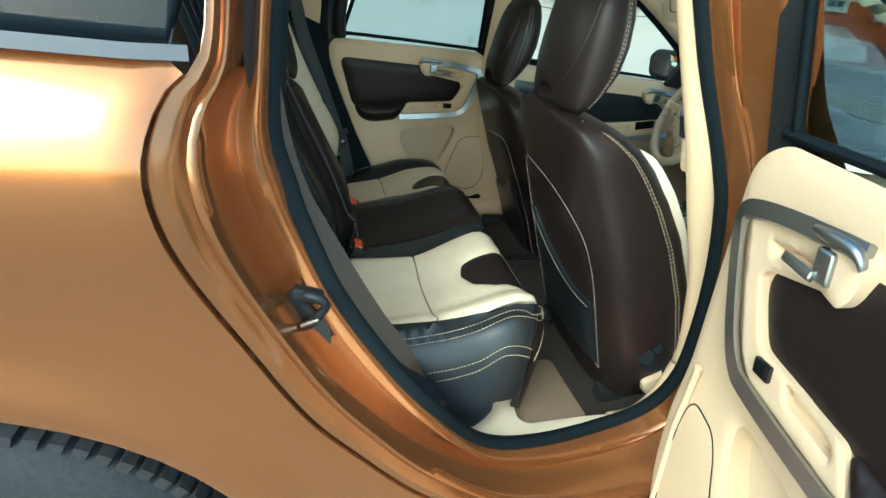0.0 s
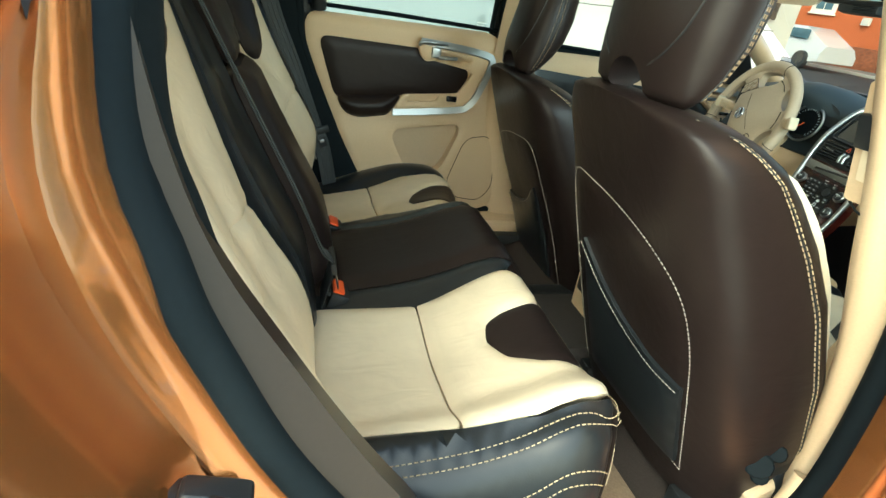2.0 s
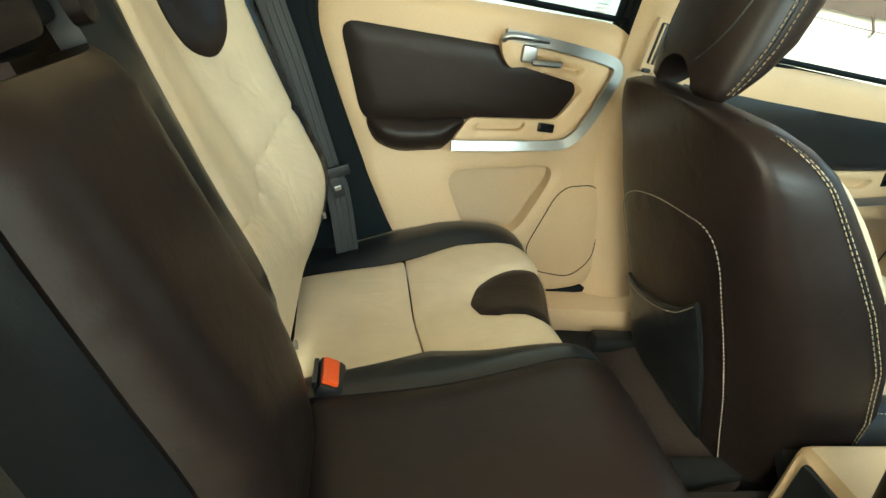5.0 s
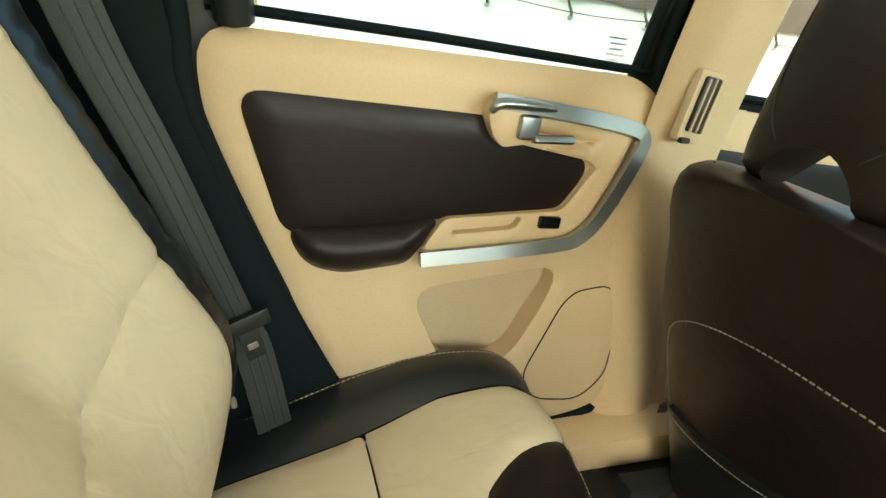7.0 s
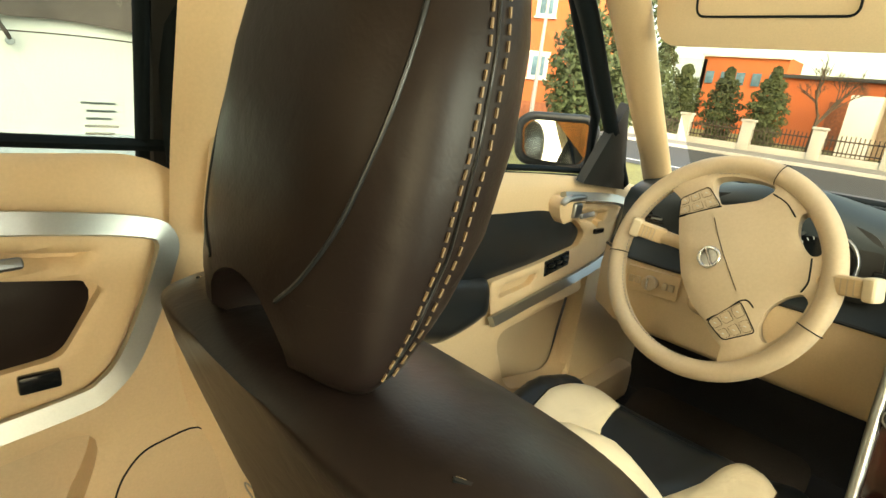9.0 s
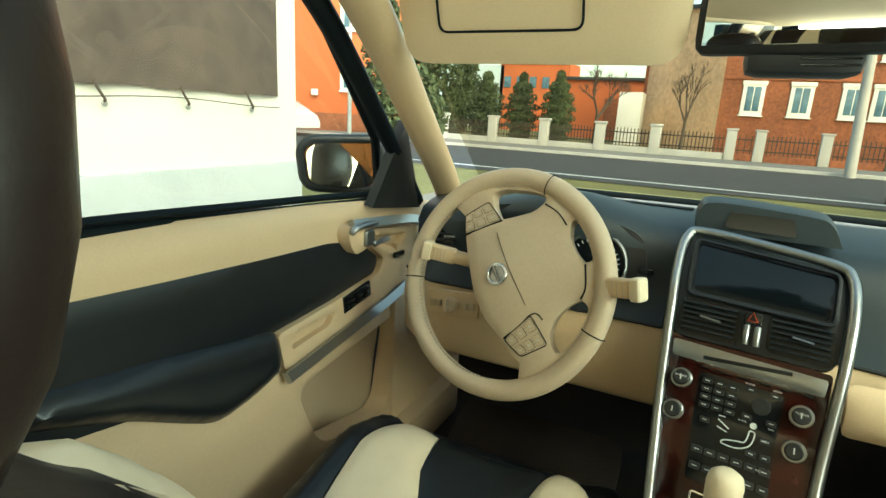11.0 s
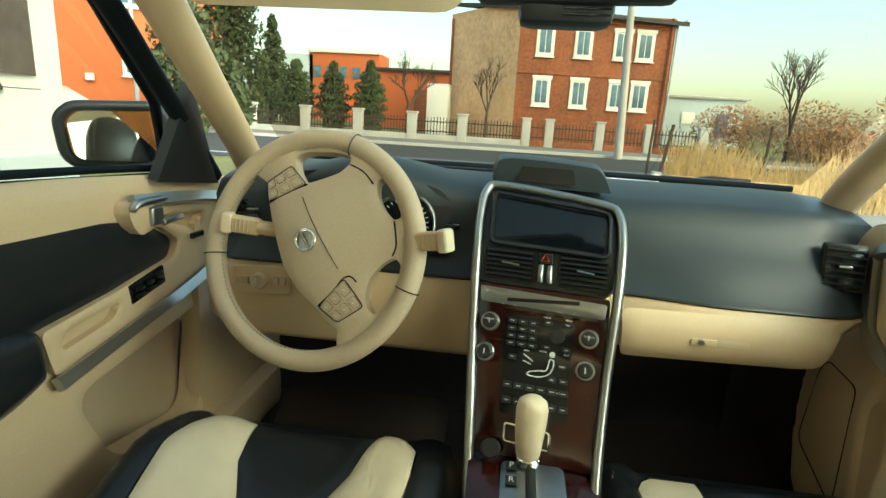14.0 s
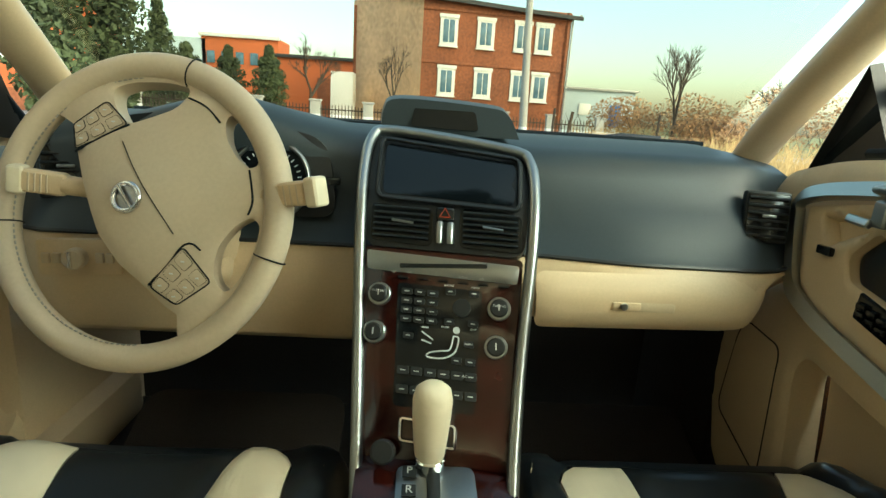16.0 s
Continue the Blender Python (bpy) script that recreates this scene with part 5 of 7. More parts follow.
bl = pillar("pillar_b_left", [(-0.60, -0.20, 1.48), (-0.645, -0.20, 1.25), (-0.672, -0.205, 1.05), (-0.685, -0.20, 0.85), (-0.69, -0.16, 0.60), (-0.69, -0.13, 0.42)], 0.075, 0.03, BEIGE, "beige plastic centre pillar with an air vent")
box("vent_frame", (-0.640, -0.232, 1.058), (0.018, 0.046, 0.100), BEIGE, bl, 0.008, Matrix.Rotation(radians(-6), 3, "X"))
box("vent_slot", (-0.632, -0.232, 1.062), (0.014, 0.028, 0.075), PLASTIC, bl, 0.004, Matrix.Rotation(radians(-6), 3, "X"))
for i in range(3):
    box("vent_blade", (-0.626, -0.242 + 0.010 * i, 1.062), (0.006, 0.003, 0.072), BEIGE, bl, 0.001, Matrix.Rotation(radians(-6), 3, "X"))
box("vent_wheel", (-0.630, -0.246, 1.013), (0.010, 0.016, 0.008), PLASTIC, bl, 0.003)
tube("edge_seal", curve([(-0.665, -0.268, 1.47), (-0.70, -0.262, 1.10), (-0.70, -0.215, 0.85), (-0.70, -0.165, 0.62), (-0.69, -0.20, 0.49), (-0.68, -0.30, 0.465)], 8), 0.013, RUBBER, bl, 8)
box("sill_trim", (-0.66, -0.10, 0.44), (0.12, 0.55, 0.07), BEIGE, bl, 0.02)

br = pillar("pillar_b_right", [(0.55, -0.34, 1.48), (0.575, -0.255, 1.25), (0.595, -0.195, 1.08), (0.602, -0.142, 0.92), (0.606, -0.098, 0.75), (0.605, -0.075, 0.60), (0.60, -0.09, 0.46)], 0.046, 0.036, BEIGE, "beige plastic centre pillar with belt height adjuster", 0.25)
box("belt_guide", (0.572, -0.225, 1.105), (0.050, 0.016, 0.150), BEIGE, br, 0.006, Matrix.Rotation(radians(17), 3, "X"))
box("guide_slot", (0.572, -0.234, 1.112), (0.022, 0.010, 0.105), CREAM, br, 0.003, Matrix.Rotation(radians(17), 3, "X"))
box("adjuster", (0.562, -0.238, 1.120), (0.024, 0.014, 0.042), PLASTIC, br, 0.004, Matrix.Rotation(radians(17), 3, "X"))
box("adjuster_clip", (0.575, -0.212, 1.060), (0.024, 0.012, 0.014), CHROME, br, 0.003)
tube("cover_joint", curve([(0.555, -0.205, 1.030), (0.58, -0.215, 1.024), (0.61, -0.208, 1.022), (0.635, -0.185, 1.026)], 5), 0.0016, RUBBER, br, 5)

cl = thing("pillar_c_left", (-0.66, -1.0, 0.6), "beige and dark pillar trim behind the rear door", "pillar", kind="structure")
patch("upper_cover", [Vector(p) for p in [(-1.20, 1.02), (-0.90, 1.00), (-0.90, 1.20), (-0.84, 1.47), (-1.20, 1.47)]], lambda u, v: Vector((-0.70 + 0.22 * max(0, v - 1.05), u, v)), BEIGE, cl, 0.04, 0.004, 0.02, 0.02)
patch("lower_cover", [Vector(p) for p in [(-1.05, 0.50), (-0.66, 0.50), (-0.70, 0.60), (-0.77, 0.745), (-0.872, 0.985), (-0.885, 1.12), (-1.10, 1.20)]], lambda u, v: Vector((-0.672, u, v)), RUBBER, cl, 0.03, 0.006, 0.02, 0.02, "dark plastic side trim")
tube("door_edge_seal", curve([(-0.66, -0.83, 1.46), (-0.675, -0.885, 1.20), (-0.68, -0.885, 1.08), (-0.682, -0.872, 0.98), (-0.685, -0.775, 0.745), (-0.685, -0.70, 0.60)], 8), 0.013, RUBBER, cl, 8)

roof = thing("ceiling", (0, -0.3, 1.48), "beige cloth headliner", "headliner", kind="structure")
rings = []
for y in (-1.5, -1.0, -0.5, 0.0, 0.22):
    rings.append([Vector((x, y, 1.475 + 0.03 * (1 - (x / 0.62) ** 2) - 0.02 * smoothstep(0.0, 0.25, y) - (0.07 if y < -1.2 else 0))) for x in np.linspace(-0.62, 0.62, 13)])
strip_mesh("headliner", rings, HEADLINER, roof)
strip_mesh("roof_skin", [[p + Vector((0, 0, 0.05)) for p in r] for r in rings], PAINT, roof)
box("tailgate", (0, -1.72, 1.0), (1.30, 0.06, 1.0), RUBBER, roof, 0.02)
box("load_floor", (0, -1.45, 0.62), (1.30, 0.50, 0.04), CARPET, roof, 0.01)
for sgn in (-1, 1):
    tube("roof_rail", [(sgn * 0.60, -1.5, 1.46), (sgn * 0.60, -0.4, 1.475), (sgn * 0.555, 0.10, 1.43)], 0.035, HEADLINER, roof, 10)

al = pillar("pillar_a_left", [(-0.47, 0.08, 1.44), (-0.515, 0.30, 1.33), (-0.565, 0.52, 1.205), (-0.602, 0.70, 1.095), (-0.615, 0.78, 1.03)], 0.030, 0.034, BEIGE, "beige windscreen pillar")
ar = pillar("pillar_a_right", [(0.45, 0.08, 1.44), (0.478, 0.30, 1.335), (0.515, 0.52, 1.21), (0.545, 0.70, 1.10), (0.555, 0.78, 1.03)], 0.030, 0.034, BEIGE, "beige windscreen pillar")
for sgn, t in ((-1, al), (1, ar)):
    sx = -0.02 if sgn > 0 else 0.0
    tube("door_frame", curve([(sgn * 0.52 + sx, 0.06, 1.43), (sgn * 0.57 + sx, 0.28, 1.32), (sgn * 0.635 + sx, 0.50, 1.20), (sgn * 0.672 + sx, 0.66, 1.09), (sgn * 0.69 + sx, 0.76, 1.01)], 8), 0.016, RUBBER, t, 8)
    patch("mirror_sail", [Vector(p) for p in ([(0.55, 1.02), (0.76, 0.995), (0.60, 1.19)])], lambda u, v: Vector((sgn * (0.675 - 0.25 * (v - 1.02)) + sx, u, v)), PLASTIC, t, 0.03, 0.004, 0.01, 0.02, "black plastic mirror corner")

ws = thing("windscreen", (0, 0.6, 1.1), "windscreen with a warm dimming tint", "windscreen", kind="structure")
rows = []
for k in range(9):
    f = k / 8
    y, z = 0.16 + f * 0.70, 1.44 - f * 0.375
    w0, w1 = 0.46 + 0.115 * f, 0.44 + 0.085 * f
    rows.append([Vector((-w0 + (w0 + w1) * j / 12, y + 0.06 * (1 - (2 * j / 12 - 1) ** 2), z)) for j in range(13)])
strip_mesh("pane", rows, SCREENGLASS, ws)
band = [p + Vector((0, 0.03, -0.012)) for p in rows[-1]]
tube("lower_rubber", band, 0.007, RUBBER, ws, 6)

wp = thing("windscreen_wiper", (0.36, 0.93, 1.05), "black windscreen wiper parked below the glass", "wiper")
tube("blade", [(0.27, 0.945, 1.052), (0.40, 0.935, 1.050), (0.50, 0.925, 1.048)], 0.007, PLASTIC, wp, 6, flat=1.4)
tube("arm", [(0.30, 0.96, 1.045), (0.38, 0.945, 1.060), (0.46, 0.94, 1.058)], 0.006, PLASTIC, wp, 6)
# ---- sun visor, mirrors ----
for x0, vy, vz in ((-0.300, 0.30, 1.355), (0.34, 0.20, 1.405)):
    v = thing("sun_visor", (x0, vy, vz), "beige sun visor folded up under the roof", "sun visor", "sun visors")
    patch("board", rounded([(-0.175, -0.085), (0.172, -0.085), (0.178, 0.085), (-0.178, 0.085)], 0.035), lambda u, q: Vector((x0 + u, vy - 0.35 * q, vz + q * 0.95 * (1.0 if x0 < 0 else 0.35))), HEADLINER, v, 0.025, 0.010, 0.02, 0.012, "beige padded board")
    fl = rounded([(-0.115, -0.045), (0.065, -0.045), (0.065, 0.06), (-0.115, 0.06)], 0.012)
    tube("mirror_flap_gap", [Vector((x0 + p[0], vy - 0.012 - 0.35 * p[1], vz - 0.003 + p[1] * 0.95 * (1.0 if x0 < 0 else 0.35))) for p in fl], 0.0016, RUBBER, v, 5, closed=True)

rv = thing("rear_view_mirror", (-0.028, 0.30, 1.31), "black interior rear-view mirror on the windscreen", "mirror")
box("housing", (-0.028, 0.315, 1.305), (0.215, 0.035, 0.068), PLASTIC, rv, 0.016, Matrix.Rotation(radians(-8), 3, "Z"), seg=3)
box("mirror_glass", (-0.031, 0.2965, 1.305), (0.195, 0.003, 0.052), MIRROR, rv, 0.001, Matrix.Rotation(radians(-8), 3, "Z"), "mirror glass")
box("sensor_box", (-0.033, 0.345, 1.275), (0.105, 0.06, 0.045), PLASTIC, rv, 0.014)
for i in range(5):
    box("grille_slat", (-0.012, 0.313, 1.262 + 0.006 * i), (0.05, 0.004, 0.002), GLOSSBLACK, rv, 0.0005)
tube("stem", [(-0.03, 0.34, 1.32), (-0.03, 0.33, 1.40)], 0.02, PLASTIC, rv, 10)
rv.matrix_basis = Matrix.Translation((0.016, 0, 0.013)) @ rv.matrix_basis


def wing_mirror(x, sgn):
    w = thing("wing_mirror", (x, 0.66, 1.03), "bronze and black door mirror", "wing mirror", "wing mirrors")
    turn = Matrix.Rotation(radians(38 if sgn < 0 else -38), 3, "Z")
    o = Vector((x, 0.66, 1.088))

    def at(u, q, d):
        return o + turn @ Vector((u, d, q))
    out = rounded([(-0.082, -0.052), (0.078, -0.058), (0.090, 0.035), (0.070, 0.058), (-0.070, 0.052), (-0.092, 0.03)], 0.03)
    rings = []
    for d, k in ((-0.012, 0.94), (0.0, 1.0), (0.03, 1.0), (0.065, 0.86), (0.085, 0.60), (0.092, 0.25)):
        rings.append([at(p[0] * k, p[1] * k, d) for p in out])
    loft("shell", rings, PAINT, w, "bronze mirror shell")
    tube("rim", [at(p[0], p[1], -0.004) for p in out], 0.012, PLASTIC, w, 8, closed=True)
    patch("mirror_glass", [Vector((p[0] * 0.86, p[1] * 0.86)) for p in out], lambda u, q: at(u, q, -0.016 + (0.10 * u if sgn < 0 else -0.10 * u) + 0.10 * q), MIRROR, w, 0.03, 0.0, 0, 0.004, "mirror glass")
    tube("arm", [at(0.07 * -sgn, -0.045, 0.04), at(0.15 * -sgn, -0.065, 0.05)], 0.022, PLASTIC, w, 10)
    return w


wing_mirror(-0.832, -1)
wing_mirror(0.81, 1)

# ---- dashboard ----
dash = thing("dashboard", (0, 0.65, 0.95), "dark soft-touch dashboard over a beige lower panel", "dashboard")
def dash_profile(x):
    """(y, z) of the dashboard's section at x, from the windscreen down to the beige part."""
    hood = math.exp(-((x + 0.31) / 0.13) ** 2)
    right = smoothstep(0.10, 0.30, x)
    up = 0.046 * hood
    return [(0.88, 1.050), (0.80, 1.056), (0.72, 1.052 + 0.6 * up), (0.645, 1.042 + up), (0.605 - 0.03 * hood, 1.030 + up), (0.585 - 0.035 * hood + 0.02 * right, 1.005 + up), (0.59 - 0.02 * right, 0.965 + 0.3 * up), (0.575 - 0.035 * right, 0.93), (0.556 - 0.03 * right, 0.908), (0.545 - 0.03 * right, 0.898)]


xs = np.linspace(-0.62, 0.555, 42)
secs = []
for x in xs:
    e = 0.06 * smoothstep(0.445, 0.56, x) + 0.06 * smoothstep(-0.54, -0.63, x)
    secs.append([Vector((x, y + e, z - 0.2 * e)) for y, z in dash_profile(x)])
loft("top_pad", secs, DASH, dash, "dark soft-touch top", caps=False, loop=False, angle=80)
secs = []
for x in xs:
    e = 0.06 * smoothstep(0.445, 0.56, x) + 0.06 * smoothstep(-0.54, -0.63, x)
    right = smoothstep(0.10, 0.30, x)
    b = 0.018 * (1 - smoothstep(0.35, 0.6, abs(x - 0.32)))
    low = 0.795 if x > 0 else 0.745
    end = smoothstep(0.395, 0.555, x)
    low += 0.045 * end ** 2
    secs.append([Vector((x - 0.055 * end * smoothstep(0.898, 0.84, z), y + e + 0.03 * end * smoothstep(0.898, 0.84, z), z)) for y, z in [(0.552 - 0.03 * right, 0.900), (0.545 - 0.035 * right, 0.890), (0.538 - 0.04 * right, 0.85), (0.545 - 0.03 * right, low + 0.02), (0.575, low), (0.75, low + 0.01), (0.98, low + 0.03)]])
loft("lower_panel", secs, BEIGE, dash, "beige lower panel", caps=False, loop=False, angle=60)
tube("joint", [Vector((x, dash_profile(x)[-1][0] + 0.06 * smoothstep(0.445, 0.56, x) + 0.06 * smoothstep(-0.54, -0.63, x), 0.898)) for x in xs], 0.003, PLASTIC, dash, 5)
tube("defroster_slot", [(-0.30 + 0.05 * i, 0.80, 1.058) for i in range(5)], 0.006, PLASTIC, dash, 6, flat=0.5)

gb = thing("glovebox", (0.30, 0.51, 0.80), "beige glovebox lid with a recessed handle and lock", "glovebox")
patch("lid", rounded([(0.125, 0.803), (0.430, 0.812), (0.455, 0.890), (0.118, 0.886)], 0.014), lambda u, v: Vector((u, 0.497 + 0.02 * ((v - 0.85) / 0.05) ** 2 + 0.04 * smoothstep(0.38, 0.52, u), v)), BEIGE, gb, 0.016, 0.004, 0.012, 0.012)
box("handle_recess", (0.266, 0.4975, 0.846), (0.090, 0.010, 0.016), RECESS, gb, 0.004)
box("handle", (0.243, 0.4945, 0.846), (0.040, 0.008, 0.012), BEIGE, gb, 0.004)
disc("lock", (0.238, 0.490, 0.847), (0, -1, 0), 0.005, 0.003, STEEL, gb, 14)

def vent(name, at, w, h, turn, label, n=6, mat=PLASTIC, group="air vents"):
    t = thing(name, at, label, "air vent", group)
    o = Vector(at)
    box("frame", o, (w, 0.02, h), mat, t, 0.006, turn)
    box("opening", o + turn @ Vector((0, -0.007, 0)), (w * 0.9, 0.012, h * 0.88), GLOSSBLACK, t, 0.003, turn)
    for i in range(n):
        z = -h * 0.36 + h * 0.72 * i / (n - 1)
        box("slat", o + turn @ Vector((0, -0.013, z)), (w * 0.86, 0.010, 0.0028), PLASTIC, t, 0.0008, turn @ Matrix.Rotation(radians(18), 3, "X"))
    box("slider", o + turn @ Vector((0, -0.019, 0)), (w * 0.30, 0.004, 0.004), ALU, t, 0.001, turn, "bright vane slider")
    return t


vent("air_vent", (0.463, 0.563, 0.966), 0.060, 0.074, Matrix.Rotation(radians(-16), 3, "Z") @ Matrix.Rotation(radians(-14), 3, "X"), "black dashboard air vent beside the passenger door")
vent("air_vent", (-0.525, 0.60, 0.975), 0.07, 0.085, Matrix.Rotation(radians(25), 3, "Z") @ Matrix.Rotation(radians(-14), 3, "X"), "black dashboard air vent behind the steering wheel")

# instrument cluster
ic = thing("instrument_cluster", (-0.30, 0.62, 0.98), "round gauges in a dark hooded cluster", "gauges")
patch("binnacle", rounded([(-0.47, 0.93), (-0.145, 0.93), (-0.16, 1.035), (-0.31, 1.072), (-0.45, 1.05)], 0.03), lambda u, v: Vector((u, 0.565 + 0.15 * (v - 0.93), v)), PLASTIC, ic, 0.03, 0.003, 0.01, 0.01)
for x in (-0.235, -0.372):
    disc("dial", (x, 0.562, 0.978), (0, -1, 0.3), 0.050, 0.004, SCREEN, ic, 36)
    tube("dial_ring", [(x + 0.053 * math.cos(a), 0.556 + 0.016 * math.sin(a), 0.980 + 0.051 * math.sin(a)) for a in np.linspace(0, 2 * math.pi, 40, endpoint=False)], 0.0035, ALU, ic, 6, closed=True, label="satin ring")
    for i in range(25):
        a = radians(-50 + 280 * i / 24)
        p = Vector((x + 0.043 * math.cos(a), 0.555 + 0.013 * math.sin(a), 0.980 + 0.041 * math.sin(a)))
        q = Vector((x + 0.038 * math.cos(a), 0.555 + 0.012 * math.sin(a), 0.980 + 0.036 * math.sin(a)))
        tube("tick", [p, q], 0.0008, WHITEPRINT, ic, 4)
    tube("needle", [(x, 0.553, 0.980), (x - 0.025, 0.548, 0.955)], 0.0012, BUCKLE_RED, ic, 5)
box("side_switch", (-0.150, 0.545, 0.985), (0.024, 0.008, 0.010), GLOSSBLACK, ic, 0.002)

lp = thing("light_switch_panel", (-0.53, 0.62, 0.84), "beige light switch panel with a rotary knob", "light switch")
box("panel", (-0.535, 0.618, 0.852), (0.10, 0.012, 0.050), BEIGE, lp, 0.006, Matrix.Rotation(radians(10), 3, "Z"))
disc("knob", (-0.535, 0.610, 0.853), (0.1, -1, 0), 0.014, 0.014, BEIGE_SOFT, lp, 18)
box("knob_mark", (-0.536, 0.595, 0.853), (0.004, 0.004, 0.022), CHROME, lp, 0.001)
for dx in (-0.036, -0.024, 0.026, 0.038):
    box("button", (-0.535 + dx, 0.610 + dx * 0.17, 0.852), (0.010, 0.006, 0.014), BEIGE_SOFT, lp, 0.002)

for ob in lp.children:
    ob.data.transform(Matrix.Translation((0.06, -0.090, 0.016)))

# steering wheel
sw = thing("steering_wheel", (-0.3636, 0.4647, 0.9484), "beige leather steering wheel turned to one side", "steering wheel")
WN = Vector((-0.171, -0.933, 0.312)).normalized()
WS = Vector((0.984, -0.180, 0)).normalized()
WU = WS.cross(WN).normalized()
WU = WU if WU.z > 0 else -WU
WC = Vector((-0.3636, 0.4647, 0.9484))
WR = 0.162


def on_wheel(u, v, h=0.0):
    return WC + (WS * u + WU * v) * 1.078 + WN * h


rim = [on_wheel(WR * math.cos(a), WR * math.sin(a)) for a in np.linspace(0, 2 * math.pi, 96, endpoint=False)]
tube("rim", rim, [0.0165] * 96, BEIGE_SOFT, sw, 14, closed=True, label="beige leather rim", up=tuple(WN))
for a0 in (74, -14, 190):
    tube("rim_seam", [on_wheel((WR + 0.0172 * math.cos(b)) * math.cos(radians(a0)), (WR + 0.0172 * math.cos(b)) * math.sin(radians(a0)), 0.0172 * math.sin(b)) for b in np.linspace(0, 2 * math.pi, 20, endpoint=False)], 0.0009, RUBBER, sw, 4, closed=True)
stitches("rim_stitch", [on_wheel((WR - 0.0155) * math.cos(a), (WR - 0.0155) * math.sin(a), 0.006) for a in np.linspace(radians(95), radians(280), 80)], STITCH_GREY, sw, 0.004, 0.003, 0.0010)
def hub(u, v, h=0.0):
    """The wheel's centre, domed over the rim's plane."""
    return on_wheel(u, v, 0.003 + 0.026 * math.exp(-(u * u + v * v) / 0.009) + h)


rim_side = [((WR - 0.011) * math.cos(radians(a)), (WR - 0.011) * math.sin(radians(a))) for a in range(-62, 140, 5)]
left_side = [(-0.100, 0.095), (-0.086, 0.088), (-0.075, 0.061), (-0.058, 0.029), (-0.040, -0.002), (-0.024, -0.032), (0.001, -0.061), (0.033, -0.084), (0.050, -0.099), (0.066, -0.108), (0.068, -0.128)]
gap_top = [(-0.047, 0.132), (-0.024, 0.141), (0.022, 0.143), (0.044, 0.138), (0.045, 0.130), (0.033, 0.113), (0.008, 0.101), (-0.014, 0.092), (-0.027, 0.098), (-0.042, 0.115)]
gap_right = [(0.093, 0.110), (0.103, 0.112), (0.119, 0.094), (0.133, 0.071), (0.134, 0.058), (0.125, 0.054), (0.110, 0.064), (0.096, 0.082), (0.091, 0.101)]
gap_low = [(0.100, -0.058), (0.103, -0.031), (0.119, -0.007), (0.134, 0.003), (0.145, -0.005), (0.143, -0.027), (0.134, -0.056), (0.122, -0.075), (0.115, -0.079), (0.106, -0.073)]
patch("airbag_cover", [Vector(q) for q in rim_side + left_side], hub, BEIGE_SOFT, sw, 0.010, 0.004, 0.012, 0.022, "beige airbag cover and spokes", [rounded(q, 0.012) for q in (gap_top, gap_right, gap_low)], tuple(WN))
for edge in ([(0.047, 0.126), (0.069, 0.117), (0.087, 0.101)], [(0.127, 0.052), (0.133, 0.030), (0.135, 0.017), (0.132, 0.004)], [(-0.072, 0.056), (-0.040, 0.075), (-0.013, 0.090)], [(0.036, -0.080), (0.071, -0.034), (0.088, -0.038)]):
    tube("cover_joint", curve([hub(u, v, 0.0038) for u, v in edge], 5), 0.0013, RUBBER, sw, 5)
tube("cover_fold", [hub(u, v, 0.0050) for u, v in ((-0.014, 0.070), (0.004, 0.046), (0.023, 0.022), (0.042, -0.001), (0.060, -0.024))], 0.0006, RUBBER, sw, 4)
for o in ([(-0.083, 0.087), (-0.047, 0.116), (-0.014, 0.090), (-0.072, 0.058)], [(0.037, -0.081), (0.070, -0.036), (0.102, -0.070), (0.067, -0.098)]):
    q = [Vector(t) for t in o]
    patch("switch_pad", list(rounded(o, 0.006)), lambda u, v: hub(u, v, 0.0045), BEIGE_SOFT, sw, 0.012, 0.001, 0.004, 0.006, "beige switch pad", face=tuple(WN))
    tube("pad_joint", [hub(t[0], t[1], 0.0045) for t in rounded(o, 0.006)], 0.0009, RUBBER, sw, 5, closed=True)
    for i in range(3):
        for j in range(2):
            c = [q[0].lerp(q[1], f).lerp(q[3].lerp(q[2], f), g) for f, g in (((i + 0.12) / 3, (j + 0.14) / 2), ((i + 0.88) / 3, (j + 0.14) / 2), ((i + 0.88) / 3, (j + 0.86) / 2), ((i + 0.12) / 3, (j + 0.86) / 2))]
            patch("button", rounded([(t.x, t.y) for t in c], 0.003), lambda u, v: hub(u, v, 0.0062), BEIGE_SOFT, sw, 0.006, 0.0012, 0.002, 0.003, face=tuple(WN))
            tube("button_joint", [hub(t[0], t[1], 0.0058) for t in rounded([(t.x, t.y) for t in c], 0.003)], 0.0005, RUBBER, sw, 4, closed=True)
            m = (c[0] + c[2]) / 2
            box("button_print", hub(m.x, m.y, 0.0076), (0.004, 0.0008, 0.0016), WHITEPRINT, sw, 0.0002)
tube("emblem_ring", [on_wheel(0.009 + 0.0145 * math.cos(a), 0.009 + 0.0145 * math.sin(a), 0.036) for a in np.linspace(0, 2 * math.pi, 30, endpoint=False)], 0.0032, CHROME, sw, 8, closed=True, label="chrome ring badge")
tube("emblem_bar", [on_wheel(0.000, 0.020, 0.0375), on_wheel(0.018, -0.002, 0.0375)], 0.003, CHROME, sw, 6)
disc("emblem_base", on_wheel(0.009, 0.009, 0.028), tuple(WN), 0.015, 0.006, STEEL, sw, 24)
